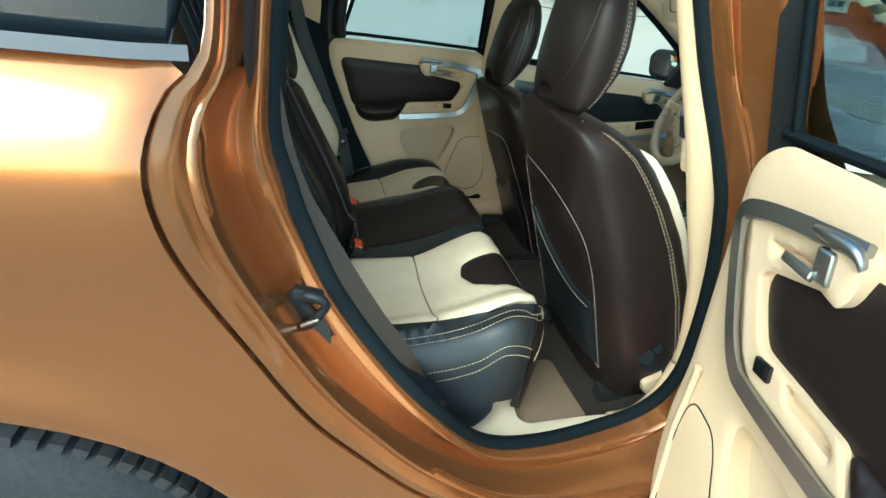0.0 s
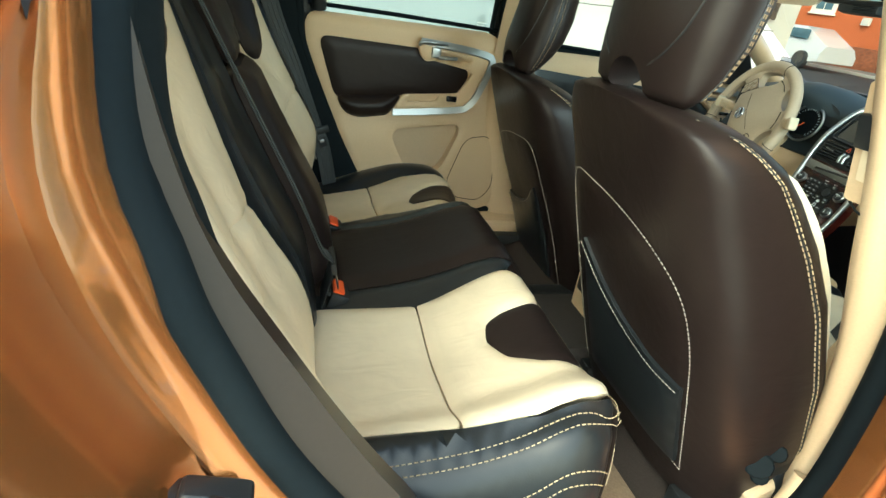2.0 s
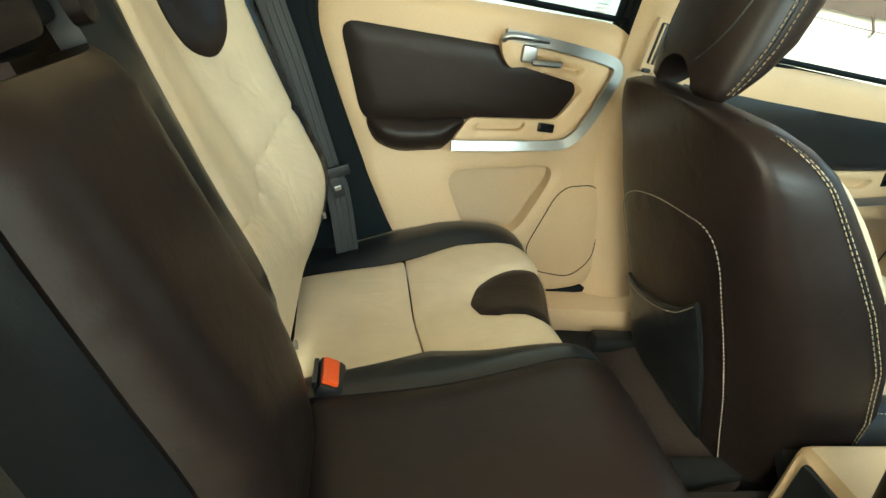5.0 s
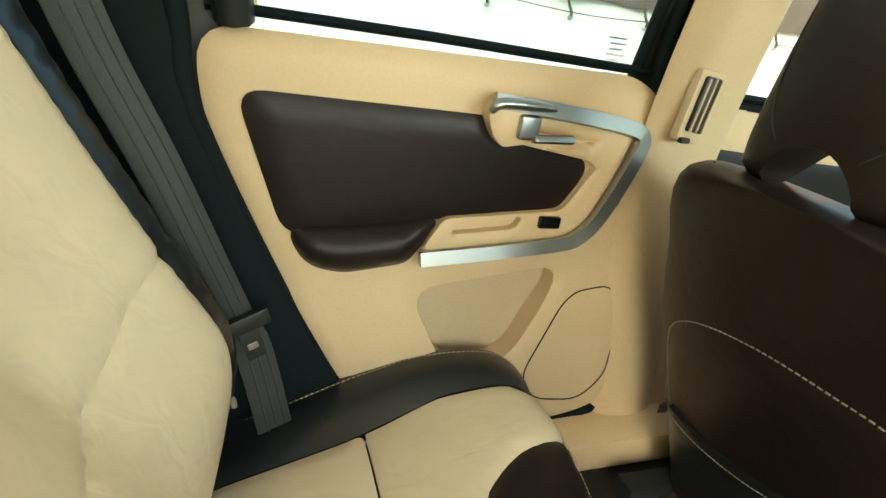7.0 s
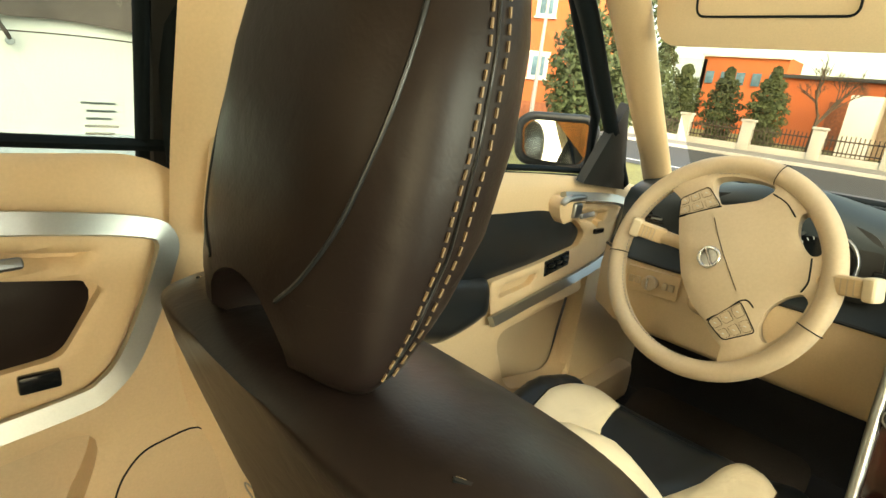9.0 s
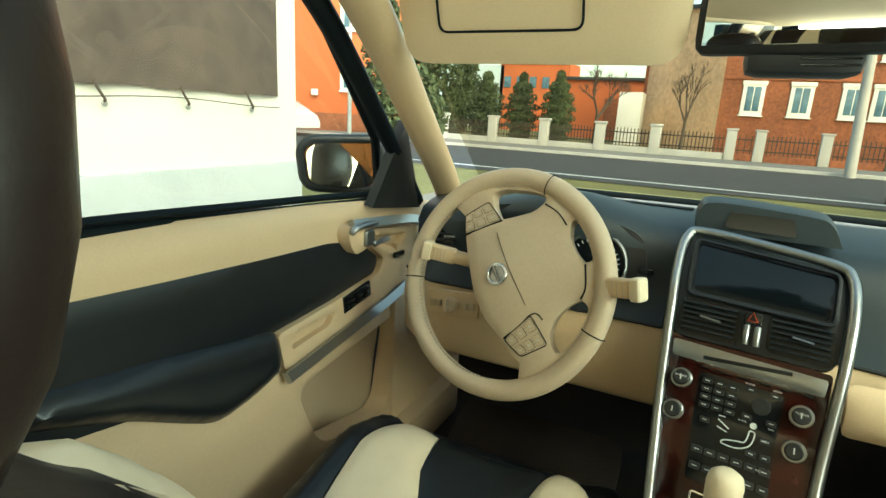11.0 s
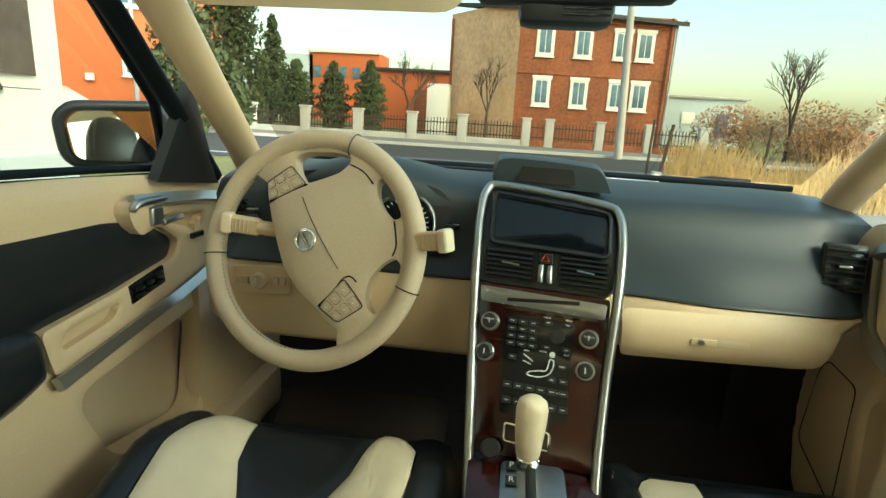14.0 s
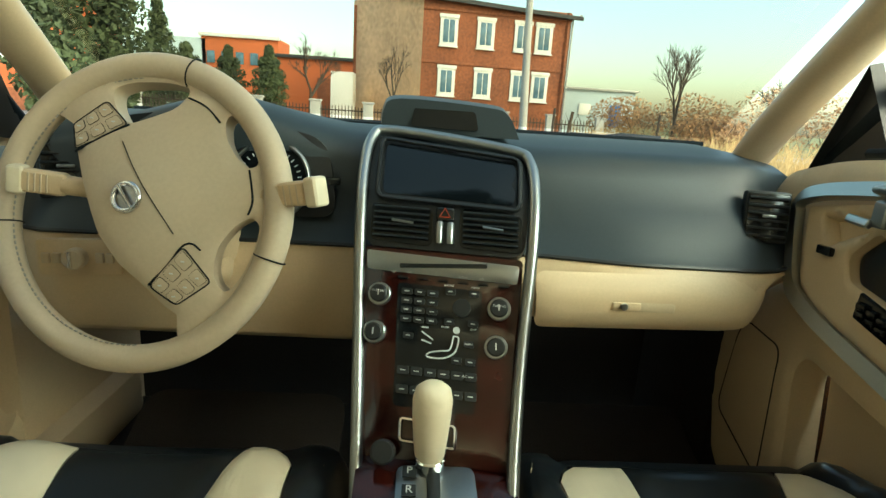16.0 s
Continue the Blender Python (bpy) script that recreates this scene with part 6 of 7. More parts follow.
tube("column", [on_wheel(0.03, -0.02, 0.0), on_wheel(0.01, -0.02, -0.14), on_wheel(-0.01, -0.01, -0.28)], [0.050, 0.062, 0.07], BEIGE, sw, 16, label="beige column cover")
box("column_shroud", on_wheel(0.0, -0.040, -0.15), (0.12, 0.19, 0.09), BEIGE, sw, 0.03, Matrix.Rotation(radians(-20), 3, "X"), seg=4)

for a, b, label in (((-0.385, 0.500, 0.960), (-0.510, 0.478, 0.976), "beige indicator stalk"), ((-0.30, 0.495, 0.956), (-0.143, 0.415, 0.990), "beige wiper stalk")):
    s = thing("column_stalk", a, label + " on the steering column", "stalk", "column stalks")
    A, B = Vector(a), Vector(b)
    tube("arm", [A, A.lerp(B, 0.6)], [0.011, 0.012], BEIGE, s, 10)
    d = (B - A).normalized()
    turn = d.to_track_quat("X", "Z").to_matrix()
    box("grip", A.lerp(B, 0.78), (0.055, 0.020, 0.028), BEIGE, s, 0.007, turn, seg=3)
    box("end_cap", A.lerp(B, 0.98), (0.018, 0.024, 0.034), CREAM, s, 0.006, turn, seg=3)
    for i in range(4):
        box("ridge", A.lerp(B, 0.70 + 0.05 * i) - Vector((0, 0.010, 0)), (0.002, 0.003, 0.022), BEIGE_SOFT, s, 0.0005, turn)

# ---- centre stack ----
ST_Z = [(0.640, 0.290), (0.685, 0.335), (0.720, 0.356), (0.760, 0.384), (0.817, 0.424), (0.860, 0.438), (0.905, 0.452), (0.957, 0.478), (1.000, 0.512), (1.045, 0.560), (1.06, 0.58)]


def stack_y(z):
    for (z0, y0), (z1, y1) in zip(ST_Z, ST_Z[1:]):
        if z <= z1:
            return y0 + (y1 - y0) * (z - z0) / (z1 - z0)
    return ST_Z[-1][1]


def stack(u, v, h=0.0):
    """The face of the centre stack, turned a little to the driver: u across, v height, h towards the seats."""
    return Vector((u - 0.16 * h, stack_y(v) - 0.16 * (u + 0.012) - 0.85 * h, v + 0.45 * h))


cs = thing("centre_stack", (-0.01, 0.45, 0.66), "walnut veneer centre stack in a satin aluminium frame", "centre console")
patch("upper_face", rounded([(-0.108, 0.918), (0.088, 0.918), (0.098, 1.030), (-0.108, 1.048)], 0.02), lambda u, v: stack(u, v), PLASTIC, cs, 0.016, 0.003, 0.01, 0.03, "black plastic upper face")
patch("veneer", rounded([(-0.098, 0.702), (0.078, 0.702), (0.086, 0.916), (-0.106, 0.916)], 0.006), lambda u, v: stack(u, v), WOOD, cs, 0.02, 0.003, 0.008, 0.03, "dark glossy walnut veneer")
fr = [(-0.092, 0.640), (-0.097, 0.70), (-0.107, 0.82), (-0.113, 0.95), (-0.114, 1.01), (-0.108, 1.042), (-0.088, 1.052), (0.0, 1.046), (0.080, 1.036), (0.098, 1.024), (0.101, 0.99), (0.096, 0.92), (0.086, 0.80), (0.076, 0.70), (0.072, 0.640)]
frp = curve([stack(u, v, 0.006) for u, v in fr], 6)
tube("frame", frp, 0.0072, ALU, cs, 10, label="satin aluminium frame")
patch("display", rounded([(-0.088, 0.978), (0.076, 0.974), (0.080, 1.022), (-0.088, 1.036)], 0.008), lambda u, v: stack(u, v, 0.004), SCREEN, cs, 0.02, 0.001, 0.004, 0.006, "dark switched-off display")
tube("display_frame", [stack(u, v, 0.008) for u, v in rounded([(-0.094, 0.972), (0.082, 0.968), (0.086, 1.026), (-0.094, 1.041)], 0.010)], 0.0035, PLASTIC, cs, 6, closed=True)
for x0, x1 in ((-0.100, -0.024), (0.010, 0.084)):
    patch("vent_opening", rounded([(x0, 0.924), (x1, 0.922), (x1, 0.964), (x0, 0.967)], 0.008), lambda u, v: stack(u, v, 0.004), GLOSSBLACK, cs, 0.02, 0.001, 0.004, 0.006)
    for i in range(6):
        z = 0.929 + 0.0066 * i
        tube("vent_slat", [stack(x0 + 0.004, z, 0.009), stack((x0 + x1) / 2, z, 0.010), stack(x1 - 0.004, z, 0.009)], 0.0022, PLASTIC, cs, 6, flat=0.45)
    tube("vane_slider", [stack(x0 + 0.028, 0.946, 0.014), stack(x1 - 0.022, 0.944, 0.014)], 0.0016, ALU, cs, 6)
box("hazard_button", stack(-0.008, 0.958, 0.007), (0.022, 0.008, 0.017), GLOSSBLACK, cs, 0.003, Matrix.Rotation(radians(-30), 3, "X"))
tube("hazard_sign", [stack(u, v, 0.0125) for u, v in ((-0.014, 0.954), (-0.002, 0.954), (-0.008, 0.964))], 0.001, HAZARD, cs, 5, closed=True, label="red triangle")
for u in (-0.014, -0.001):
    tube("thumbwheel", [stack(u, 0.926, 0.008), stack(u, 0.937, 0.013), stack(u, 0.948, 0.008)], 0.0042, ALU, cs, 8)
patch("disc_player", rounded([(-0.100, 0.890), (0.080, 0.887), (0.082, 0.908), (-0.102, 0.912)], 0.004), lambda u, v: stack(u, v, 0.006), ALU, cs, 0.014, 0.003, 0.004, 0.008, "satin aluminium disc player bar")
box("disc_slot", stack(-0.008, 0.900, 0.010), (0.105, 0.004, 0.005), GLOSSBLACK, cs, 0.001, Matrix.Rotation(radians(-30), 3, "X") @ Matrix.Rotation(radians(-9), 3, "Z"))
for i in range(6):
    tube("button_bar", [stack(-0.062 + 0.024 * i, 0.884, 0.005), stack(-0.050 + 0.024 * i, 0.884, 0.005)], 0.0022, GLOSSBLACK, cs, 5)
patch("keypad_plate", rounded([(-0.060, 0.750), (0.034, 0.750), (0.040, 0.876), (-0.062, 0.878)], 0.004), lambda u, v: stack(u, v, 0.004), GLOSSBLACK, cs, 0.016, 0.002, 0.003, 0.006, "black control plate")
def key(u, v, w, h, dot=True):
    q = rounded([(u - w / 2, v - h / 2), (u + w / 2, v - h / 2), (u + w / 2, v + h / 2), (u - w / 2, v + h / 2)], 0.0015, 2)
    rings = [[stack(p[0], p[1], d) for p in q] for d in (0.005, 0.0085)]
    loft("key", rings, PLASTIC, cs, angle=30)
    if dot:
        tube("key_print", [stack(u - w * 0.22, v, 0.0088), stack(u + w * 0.22, v, 0.0088)], 0.0007, WHITEPRINT, cs, 4)
for r in range(4):
    for c in range(3):
        key(-0.050 + 0.0155 * c, 0.868 - 0.0105 * r, 0.013, 0.0068)
for u, v in ((0.002, 0.872), (0.030, 0.872), (0.002, 0.838), (0.030, 0.838), (-0.046, 0.818), (0.026, 0.815), (0.012, 0.798), (0.028, 0.798)):
    key(u, v, 0.012, 0.007)
for c in range(6):
    key(-0.050 + 0.0158 * c, 0.784, 0.0135, 0.008)
    key(-0.050 + 0.0158 * c, 0.766, 0.0135, 0.008)
disc("round_key", stack(0.016, 0.855, 0.005), (-0.16, -0.85, 0.45), 0.011, 0.004, PLASTIC, cs, 20)
tube("seat_symbol", curve([stack(u, v, 0.0085) for u, v in ((0.008, 0.822), (0.004, 0.808), (-0.006, 0.806), (-0.020, 0.803), (-0.022, 0.799), (-0.004, 0.799), (0.010, 0.806), (0.014, 0.820), (0.008, 0.822))], 4), 0.001, WHITEPRINT, cs, 5)
disc("seat_symbol_head", stack(0.011, 0.829, 0.006), (-0.16, -0.85, 0.45), 0.0042, 0.0022, WHITEPRINT, cs, 14)
for a, b in (((-0.030, 0.824), (-0.016, 0.816)), ((-0.030, 0.815), (-0.018, 0.812)), ((-0.030, 0.829), (-0.022, 0.829))):
    tube("airflow_symbol", [stack(*a, 0.0085), stack(*b, 0.0085)], 0.0009, WHITEPRINT, cs, 5)
for u, v in ((-0.083, 0.862), (-0.087, 0.818), (0.060, 0.858), (0.058, 0.815)):
    n = (-0.16, -0.85, 0.45)
    disc("knob_ring", stack(u, v, 0.003), n, 0.0140, 0.008, ALU, cs, 28, hole=0.0105, label="satin knob ring")
    disc("knob", stack(u, v, 0.004), n, 0.0108, 0.012, PLASTIC, cs, 24)
    tube("knob_mark", [stack(u, v - 0.003, 0.0165), stack(u, v + 0.004, 0.0165)], 0.0009, WHITEPRINT, cs, 5)

# raised display on the dash
dp = thing("dash_speaker_display", (0.0, 0.64, 1.05), "black raised speaker housing with a small display", "dash display")
hump = [(-0.100, 0.0), (-0.098, 0.030), (-0.075, 0.046), (0.045, 0.041), (0.076, 0.032), (0.094, 0.0)]
rings = []
for d, k, dz in ((0.598, 1.0, 0.0), (0.640, 1.04, 0.004), (0.70, 0.96, 0.0), (0.76, 0.80, -0.02)):
    rings.append([Vector((u * k, d - 0.10 * u, 1.052 + q * k + dz)) for u, q in [(p.x, p.y) for p in curve([(*p, 0) for p in hump], 4)]])
loft("housing", rings, DASH, dp, "dark housing", caps=True, angle=50)
patch("speaker_face", rounded([(-0.060, 0.006), (0.036, 0.004), (0.030, 0.030), (-0.054, 0.033)], 0.006), lambda u, v: Vector((u, 0.592 - 0.10 * u + 0.2 * v, 1.056 + v)), GLOSSBLACK, dp, 0.02, 0.002, 0.006, 0.006)

# console and gear lever
co = thing("centre_console", (0.01, 0.1, 0.42), "beige centre console between the front seats", "centre console")
box("body", (0.005, 0.03, 0.535), (0.18, 0.38, 0.19), BEIGE, co, 0.03, seg=3)
box("front_body", (-0.008, 0.44, 0.52), (0.16, 0.26, 0.20), BEIGE, co, 0.03, seg=3)
box("rear_vent", (0.005, -0.160, 0.575), (0.12, 0.015, 0.08), PLASTIC, co, 0.01)
patch("shift_plate", rounded([(-0.094, 0.17), (0.080, 0.17), (0.078, 0.355), (-0.098, 0.372)], 0.006), lambda u, v: Vector((u, v, 0.668 + 0.17 * (v - 0.17))), WOOD, co, 0.02, 0.004, 0.01, 0.02, "walnut veneer around the selector")
patch("selector_plate", rounded([(-0.052, 0.22), (0.036, 0.22), (0.033, 0.340), (-0.052, 0.340)], 0.012), lambda u, v: Vector((u, v, 0.674 + 0.17 * (v - 0.17))), ALU, co, 0.02, 0.003, 0.006, 0.006, "satin selector plate")
tube("selector_slot", [(-0.012, 0.24, 0.690), (-0.012, 0.332, 0.706)], 0.007, PLASTIC, co, 8, flat=0.4)


def letter(text, at, size, turn, parent, mat=WHITEPRINT):
    """Printed characters as a thin mesh."""
    c = bpy.data.curves.new("print", "FONT")
    c.body, c.size, c.align_x, c.align_y, c.extrude = text, size, "CENTER", "CENTER", 0.0002
    tmp = bpy.data.objects.new("print", c)
    me = bpy.data.meshes.new_from_object(tmp)
    bpy.data.objects.remove(tmp)
    me.transform(Matrix.Translation(at) @ turn.to_4x4())
    me.materials.append(mat)
    ob = new("print", me)
    ob.parent = parent
    ob.matrix_parent_inverse = parent_world(parent).inverted()
    return ob


def stack_print(text, u, v, size, h=0.0095):
    n = Vector((-0.16, -0.85, 0.45)).normalized()
    r = Vector((1, -0.16, 0)).normalized()
    up = n.cross(r).normalized()
    turn = Matrix((r, up, n)).transposed()
    letter(text, stack(u, v, h), size, turn, cs)


for text, u, v, size in (("PHONE", 0.0, 0.8785, 0.0034), ("MENU", 0.031, 0.8785, 0.0034), ("ENTER", -0.002, 0.8312, 0.0034), ("EXIT", 0.031, 0.8312, 0.0034),
                         ("AUTO", 0.026, 0.815, 0.0034), ("AC", 0.022, 0.784, 0.0046), ("BUS", -0.020, 0.766, 0.0046), ("MODE", 0.016, 0.889, 0.0034), ("CD", 0.038, 0.889, 0.0034), ("FM", -0.066, 0.889, 0.0034), ("AM", -0.048, 0.889, 0.0034)):
    stack_print(text, u, v, size)
for text, u, v in (("VOLUME", -0.083, 0.864), ("TUNING", 0.060, 0.860)):
    stack_print(text, u, v, 0.0040, 0.0172)

FLAT = Matrix.Rotation(radians(10), 3, "X")
for text, y in (("P", 0.325), ("R", 0.300)):
    box("gate_mark", (-0.038, y, 0.6800 + 0.17 * (y - 0.17)), (0.015, 0.015, 0.002), PLASTIC, co, 0.0005, FLAT)
    letter(text, (-0.038, y, 0.6818 + 0.17 * (y - 0.17)), 0.013, FLAT, co)
gl = thing("gear_lever", (-0.016, 0.35, 0.66), "cream gear lever knob on a chrome stem", "gear lever")
tube("stem", [(-0.013, 0.322, 0.690), (-0.016, 0.340, 0.722)], 0.008, CHROME, gl, 12)
disc("collar", (-0.016, 0.338, 0.706), (0, 0, 1), 0.0165, 0.010, CHROME, gl, 20)
rings = []
for z, w, d in ((0.714, 0.013, 0.013), (0.720, 0.0165, 0.016), (0.742, 0.019, 0.018), (0.768, 0.021, 0.020), (0.787, 0.0215, 0.0205), (0.798, 0.019, 0.018), (0.804, 0.012, 0.011), (0.805, 0.003, 0.003)):
    rings.append([Vector((-0.017 + w * math.cos(a), 0.338 + d * math.sin(a), z)) for a in np.linspace(0, 2 * math.pi, 24, endpoint=False)])
loft("knob", rings, CREAM, gl, "cream leather knob", angle=60)
bt = thing("power_socket", (-0.067, 0.340, 0.722), "black round console socket with a cap", "socket")
disc("cap", (-0.067, 0.345, 0.716), (-0.1, -0.8, 0.5), 0.0135, 0.016, PLASTIC, bt, 24)
pb = thing("switch_frame", (-0.02, 0.36, 0.735), "black button strip in a bright frame below the controls", "switch")
tube("bezel", [stack(u, v, 0.006) for u, v in rounded([(-0.050, 0.720), (0.012, 0.718), (0.012, 0.738), (-0.050, 0.740)], 0.004)], 0.0022, CHROME, pb, 6, closed=True)
patch("plate", rounded([(-0.048, 0.722), (0.010, 0.720), (0.010, 0.736), (-0.048, 0.738)], 0.003), lambda u, v: stack(u, v, 0.003), GLOSSBLACK, pb, 0.02, 0.002, 0.003, 0.004)
for t in (cs, dp, co, gl, bt, pb, gb):
    t.matrix_basis = Matrix.Translation((0.010, 0, 0)) @ t.matrix_basis

# ---- outside ----
ASPHALT = material("asphalt", (0.048, 0.048, 0.047), 0.9, scale=90, bump=0.4, vary=0.25, stain=0.7)
GRASS = material("dry_lawn", (0.16, 0.15, 0.05), 0.95, scale=18, bump=0.5, vary=0.4, stain=0.5)
STRAW = material("dry_tall_grass", (0.42, 0.29, 0.13), 0.8, scale=12, bump=0.1, vary=0.4, stain=1.5)
RENDERWALL = material("white_render", (0.68, 0.65, 0.58), 0.85, scale=60, bump=0.25, vary=0.06, stain=0.8)
PLINTH = material("grey_plinth", (0.38, 0.40, 0.40), 0.85, scale=50, bump=0.25, vary=0.12, stain=1.0)
BRICK = material("weathered_brick", (0.25, 0.085, 0.040), 0.85, scale=7, bump=0.3, vary=0.35, stain=0.6)
GABLE = material("patched_gable_plaster", (0.80, 0.50, 0.29), 0.85, scale=4, bump=0.3, vary=0.30, stain=0.35)
ORANGE = material("orange_render", (0.50, 0.13, 0.045), 0.8, scale=30, bump=0.2, vary=0.08, stain=0.4)
WHITEFRAME = material("white_window_paint", (0.74, 0.74, 0.70), 0.6, scale=40, bump=0.05, vary=0.08)
PANEGLASS = material("far_window_glass", (0.10, 0.18, 0.24), 0.08, scale=2, bump=0.0, vary=0.3)
ROOFTILE = material("dark_roofing", (0.05, 0.05, 0.05), 0.7, scale=20, bump=0.3, vary=0.2)
CONCRETE = material("pale_concrete", (0.46, 0.45, 0.42), 0.85, scale=25, bump=0.3, vary=0.15, stain=1.0)
IRON = material("rusty_iron", (0.06, 0.042, 0.032), 0.75, scale=60, bump=0.2, vary=0.3)
CONIFER = material("dark_conifer_leaf", (0.050, 0.066, 0.026), 0.8, scale=4, bump=0.2, vary=0.45, stain=0.8)
BROWNLEAF = material("brown_twig_leaf", (0.32, 0.17, 0.075), 0.85, scale=3, bump=0.2, vary=0.4, stain=0.6)
BARK = material("bark", (0.085, 0.060, 0.042), 0.9, scale=20, bump=0.5, vary=0.3)
BLUESHED = material("pale_blue_cladding", (0.46, 0.55, 0.58), 0.6, scale=8, bump=0.1, vary=0.1)
BANNER = material("grey_banner_cloth", (0.085, 0.062, 0.048), 0.6, scale=6, bump=0.15, vary=0.25, stain=1.2)
WHITECAR = material("white_car_paint", (0.72, 0.73, 0.74), 0.2, scale=50, bump=0.0, vary=0.02, coat=1.0)
PAVING = material("paving_concrete", (0.20, 0.19, 0.17), 0.9, scale=30, bump=0.3, vary=0.15, stain=0.9)

ground = thing("ground", (0, 0, 0), "open ground of asphalt yard and dry lawn", "ground", kind="structure")
link("sheet", [(-400, -400, -0.012), (400, -400, -0.012), (400, 600, -0.012), (-400, 600, -0.012)], [(0, 1, 2, 3)], GRASS, ground, smooth=False)
link("yard", [(-4.0, -30, 0.0), (30, -30, 0.0), (30, 9.5, 0.0), (-4.0, 9.5, 0.0)], [(0, 1, 2, 3)], PAVING, ground, "paved yard", smooth=False)
road = thing("road", (0, 17, 0), "grey asphalt street with a pale edge line", "road", kind="structure")
link("carriageway", [(-120, 11.5, 0.004), (120, 11.5, 0.004), (120, 20.5, 0.004), (-120, 20.5, 0.004)], [(0, 1, 2, 3)], ASPHALT, road, smooth=False)
link("edge_line", [(-120, 12.3, 0.009), (120, 12.3, 0.009), (120, 12.5, 0.009), (-120, 12.5, 0.009)], [(0, 1, 2, 3)], WHITEPRINT, road, smooth=False)
pv = thing("pavement", (0, 22, 0), "concrete pavement with a kerb along the street", "pavement", kind="structure")
box("slab", (0, 22.1, 0.05), (240, 3.0, 0.14), PAVING, pv, 0.02)
box("kerb", (0, 20.55, 0.04), (240, 0.16, 0.15), CONCRETE, pv, 0.02)

wl = thing("white_building", (-6, -3, 0), "white rendered building with a grey plinth beside the car", "building", kind="structure")
box("wall", (-7.0, -4.0, 3.3), (6.0, 16.2, 5.3), RENDERWALL, wl, 0.02)
box("plinth", (-7.0, -4.0, 0.33), (6.08, 16.28, 0.66), PLINTH, wl, 0.02)
box("roof", (-7.0, -4.0, 6.05), (6.6, 16.8, 0.25), ROOFTILE, wl, 0.03)
bn = thing("wall_banner", (-3.97, 0, 1.4), "dark grey banner laced to the white wall with hooks", "banner")
pts = []
for i in range(61):
    y = -4.5 + 8.3 * i / 60
    pts.append(y)
rows = []
for z, amp in ((1.30, 0.018), (1.36, 0.010), (1.8, 0.01), (3.6, 0.01)):
    rows.append([Vector((-3.955 + 0.012 * math.sin(9 * y + z), y, z + amp * abs(math.sin(4.8 * y)) - (amp if z < 1.4 else 0))) for y in pts])
strip_mesh("cloth", rows, BANNER, bn)
tube("cord", [Vector((-3.94, y, 1.21 + 0.02 * math.sin(3 * y))) for y in pts], 0.004, IRON, bn, 5)
for i in range(12):
    y = -4.1 + 0.68 * i
    hk = thing("banner_hook", (-3.95, y, 1.2), "small dark wall hook with a lacing cord", "hook", "banner hooks")
    tube("hook", curve([(-3.95, y, 1.32), (-3.93, y + 0.02, 1.25), (-3.92, y + 0.05, 1.19), (-3.95, y + 0.06, 1.17)], 4), 0.011, IRON, hk, 6)
    disc("eyelet", (-3.95, y + 0.06, 1.16), (1, 0, 0), 0.022, 0.015, STEEL, hk, 12)


def window(parent, at, right, w, h, depth=0.10, sill=True):
    """A window in a wall: at its lower left corner, right the wall's direction; outwards is right x up."""
    r = Vector(right).normalized()
    up = Vector((0, 0, 1))
    o = r.cross(up).normalized()
    turn = Matrix((r, -o, up)).transposed()
    c = Vector(at) + r * w / 2 + up * h / 2
    f = box("window", c + o * 0.02, (w, 0.10, h), WHITEFRAME, parent, 0.02, turn, "white window surround")
    for sx in (-1, 1):
        box("pane", c + o * 0.062 + r * sx * w * 0.17, (w * 0.30, 0.03, h * 0.72), PANEGLASS, f, 0.004, turn)
    box("lintel", c + o * 0.05 + up * (h * 0.47), (w * 1.1, 0.12, h * 0.12), WHITEFRAME, f, 0.01, turn)
    if sill:
        box("sill", c + o * 0.07 - up * (h * 0.5), (w * 1.1, 0.16, 0.06), WHITEFRAME, f, 0.01, turn)
    return f


house = thing("brick_house", (3, 36, 0), "two-storey brick house with white windows and a low roof", "house")
A, B, C = Vector((-0.25, 33, 0)), Vector((8.6, 34.0, 0)), Vector((-4.9, 38.5, 0))
D = B + (C - A)
H = 7.6
def wall_quad(name, a, b, z0, z1, mat, parent, t=0.3):
    d = (b - a).normalized()
    n = d.cross(Vector((0, 0, 1)))
    c = (a + b) / 2 - n * t / 2
    return box(name, (c.x, c.y, (z0 + z1) / 2), ((b - a).length, t, z1 - z0), mat, parent, 0.02, Matrix((d, -n, Vector((0, 0, 1)))).transposed())
wall_quad("front_wall", A, B, 0, H - 0.3, BRICK, house)
wall_quad("gable_wall", C, A, 0, H + 0.3, GABLE, house)
wall_quad("back_wall", D, C, 0, H, BRICK, house)
wall_quad("side_wall", B, D, 0, H - 0.3, BRICK, house)
P = [A + Vector((-0.2, -0.4, H - 0.25)), B + Vector((0.6, -0.4, H - 0.75)), D + Vector((0.6, 0.4, H + 0.5)), C + Vector((-0.3, 0.4, H + 0.9))]
link("roof", P + [p + Vector((0, 0, 0.22)) for p in P], [(0, 1, 2, 3), (4, 5, 6, 7), (0, 1, 5, 4), (1, 2, 6, 5), (2, 3, 7, 6), (3, 0, 4, 7)], ROOFTILE, house, "dark low roof", smooth=False)
fd = (B - A).normalized()
for x in (1.0, 3.2, 5.45, 6.75):
    for z in (2.05, 4.85):
        window(house, A + fd * x + Vector((0, 0, z)), fd, 1.05, 1.72)
for z in (3.95, 6.85):
    d = fd
    c = (A + B) / 2
    box("cornice", (c.x, c.y - 0.02, z), ((B - A).length, 0.10, 0.14), BRICK, house, 0.02, Matrix((fd, -fd.cross(Vector((0, 0, 1))), Vector((0, 0, 1)))).transposed())
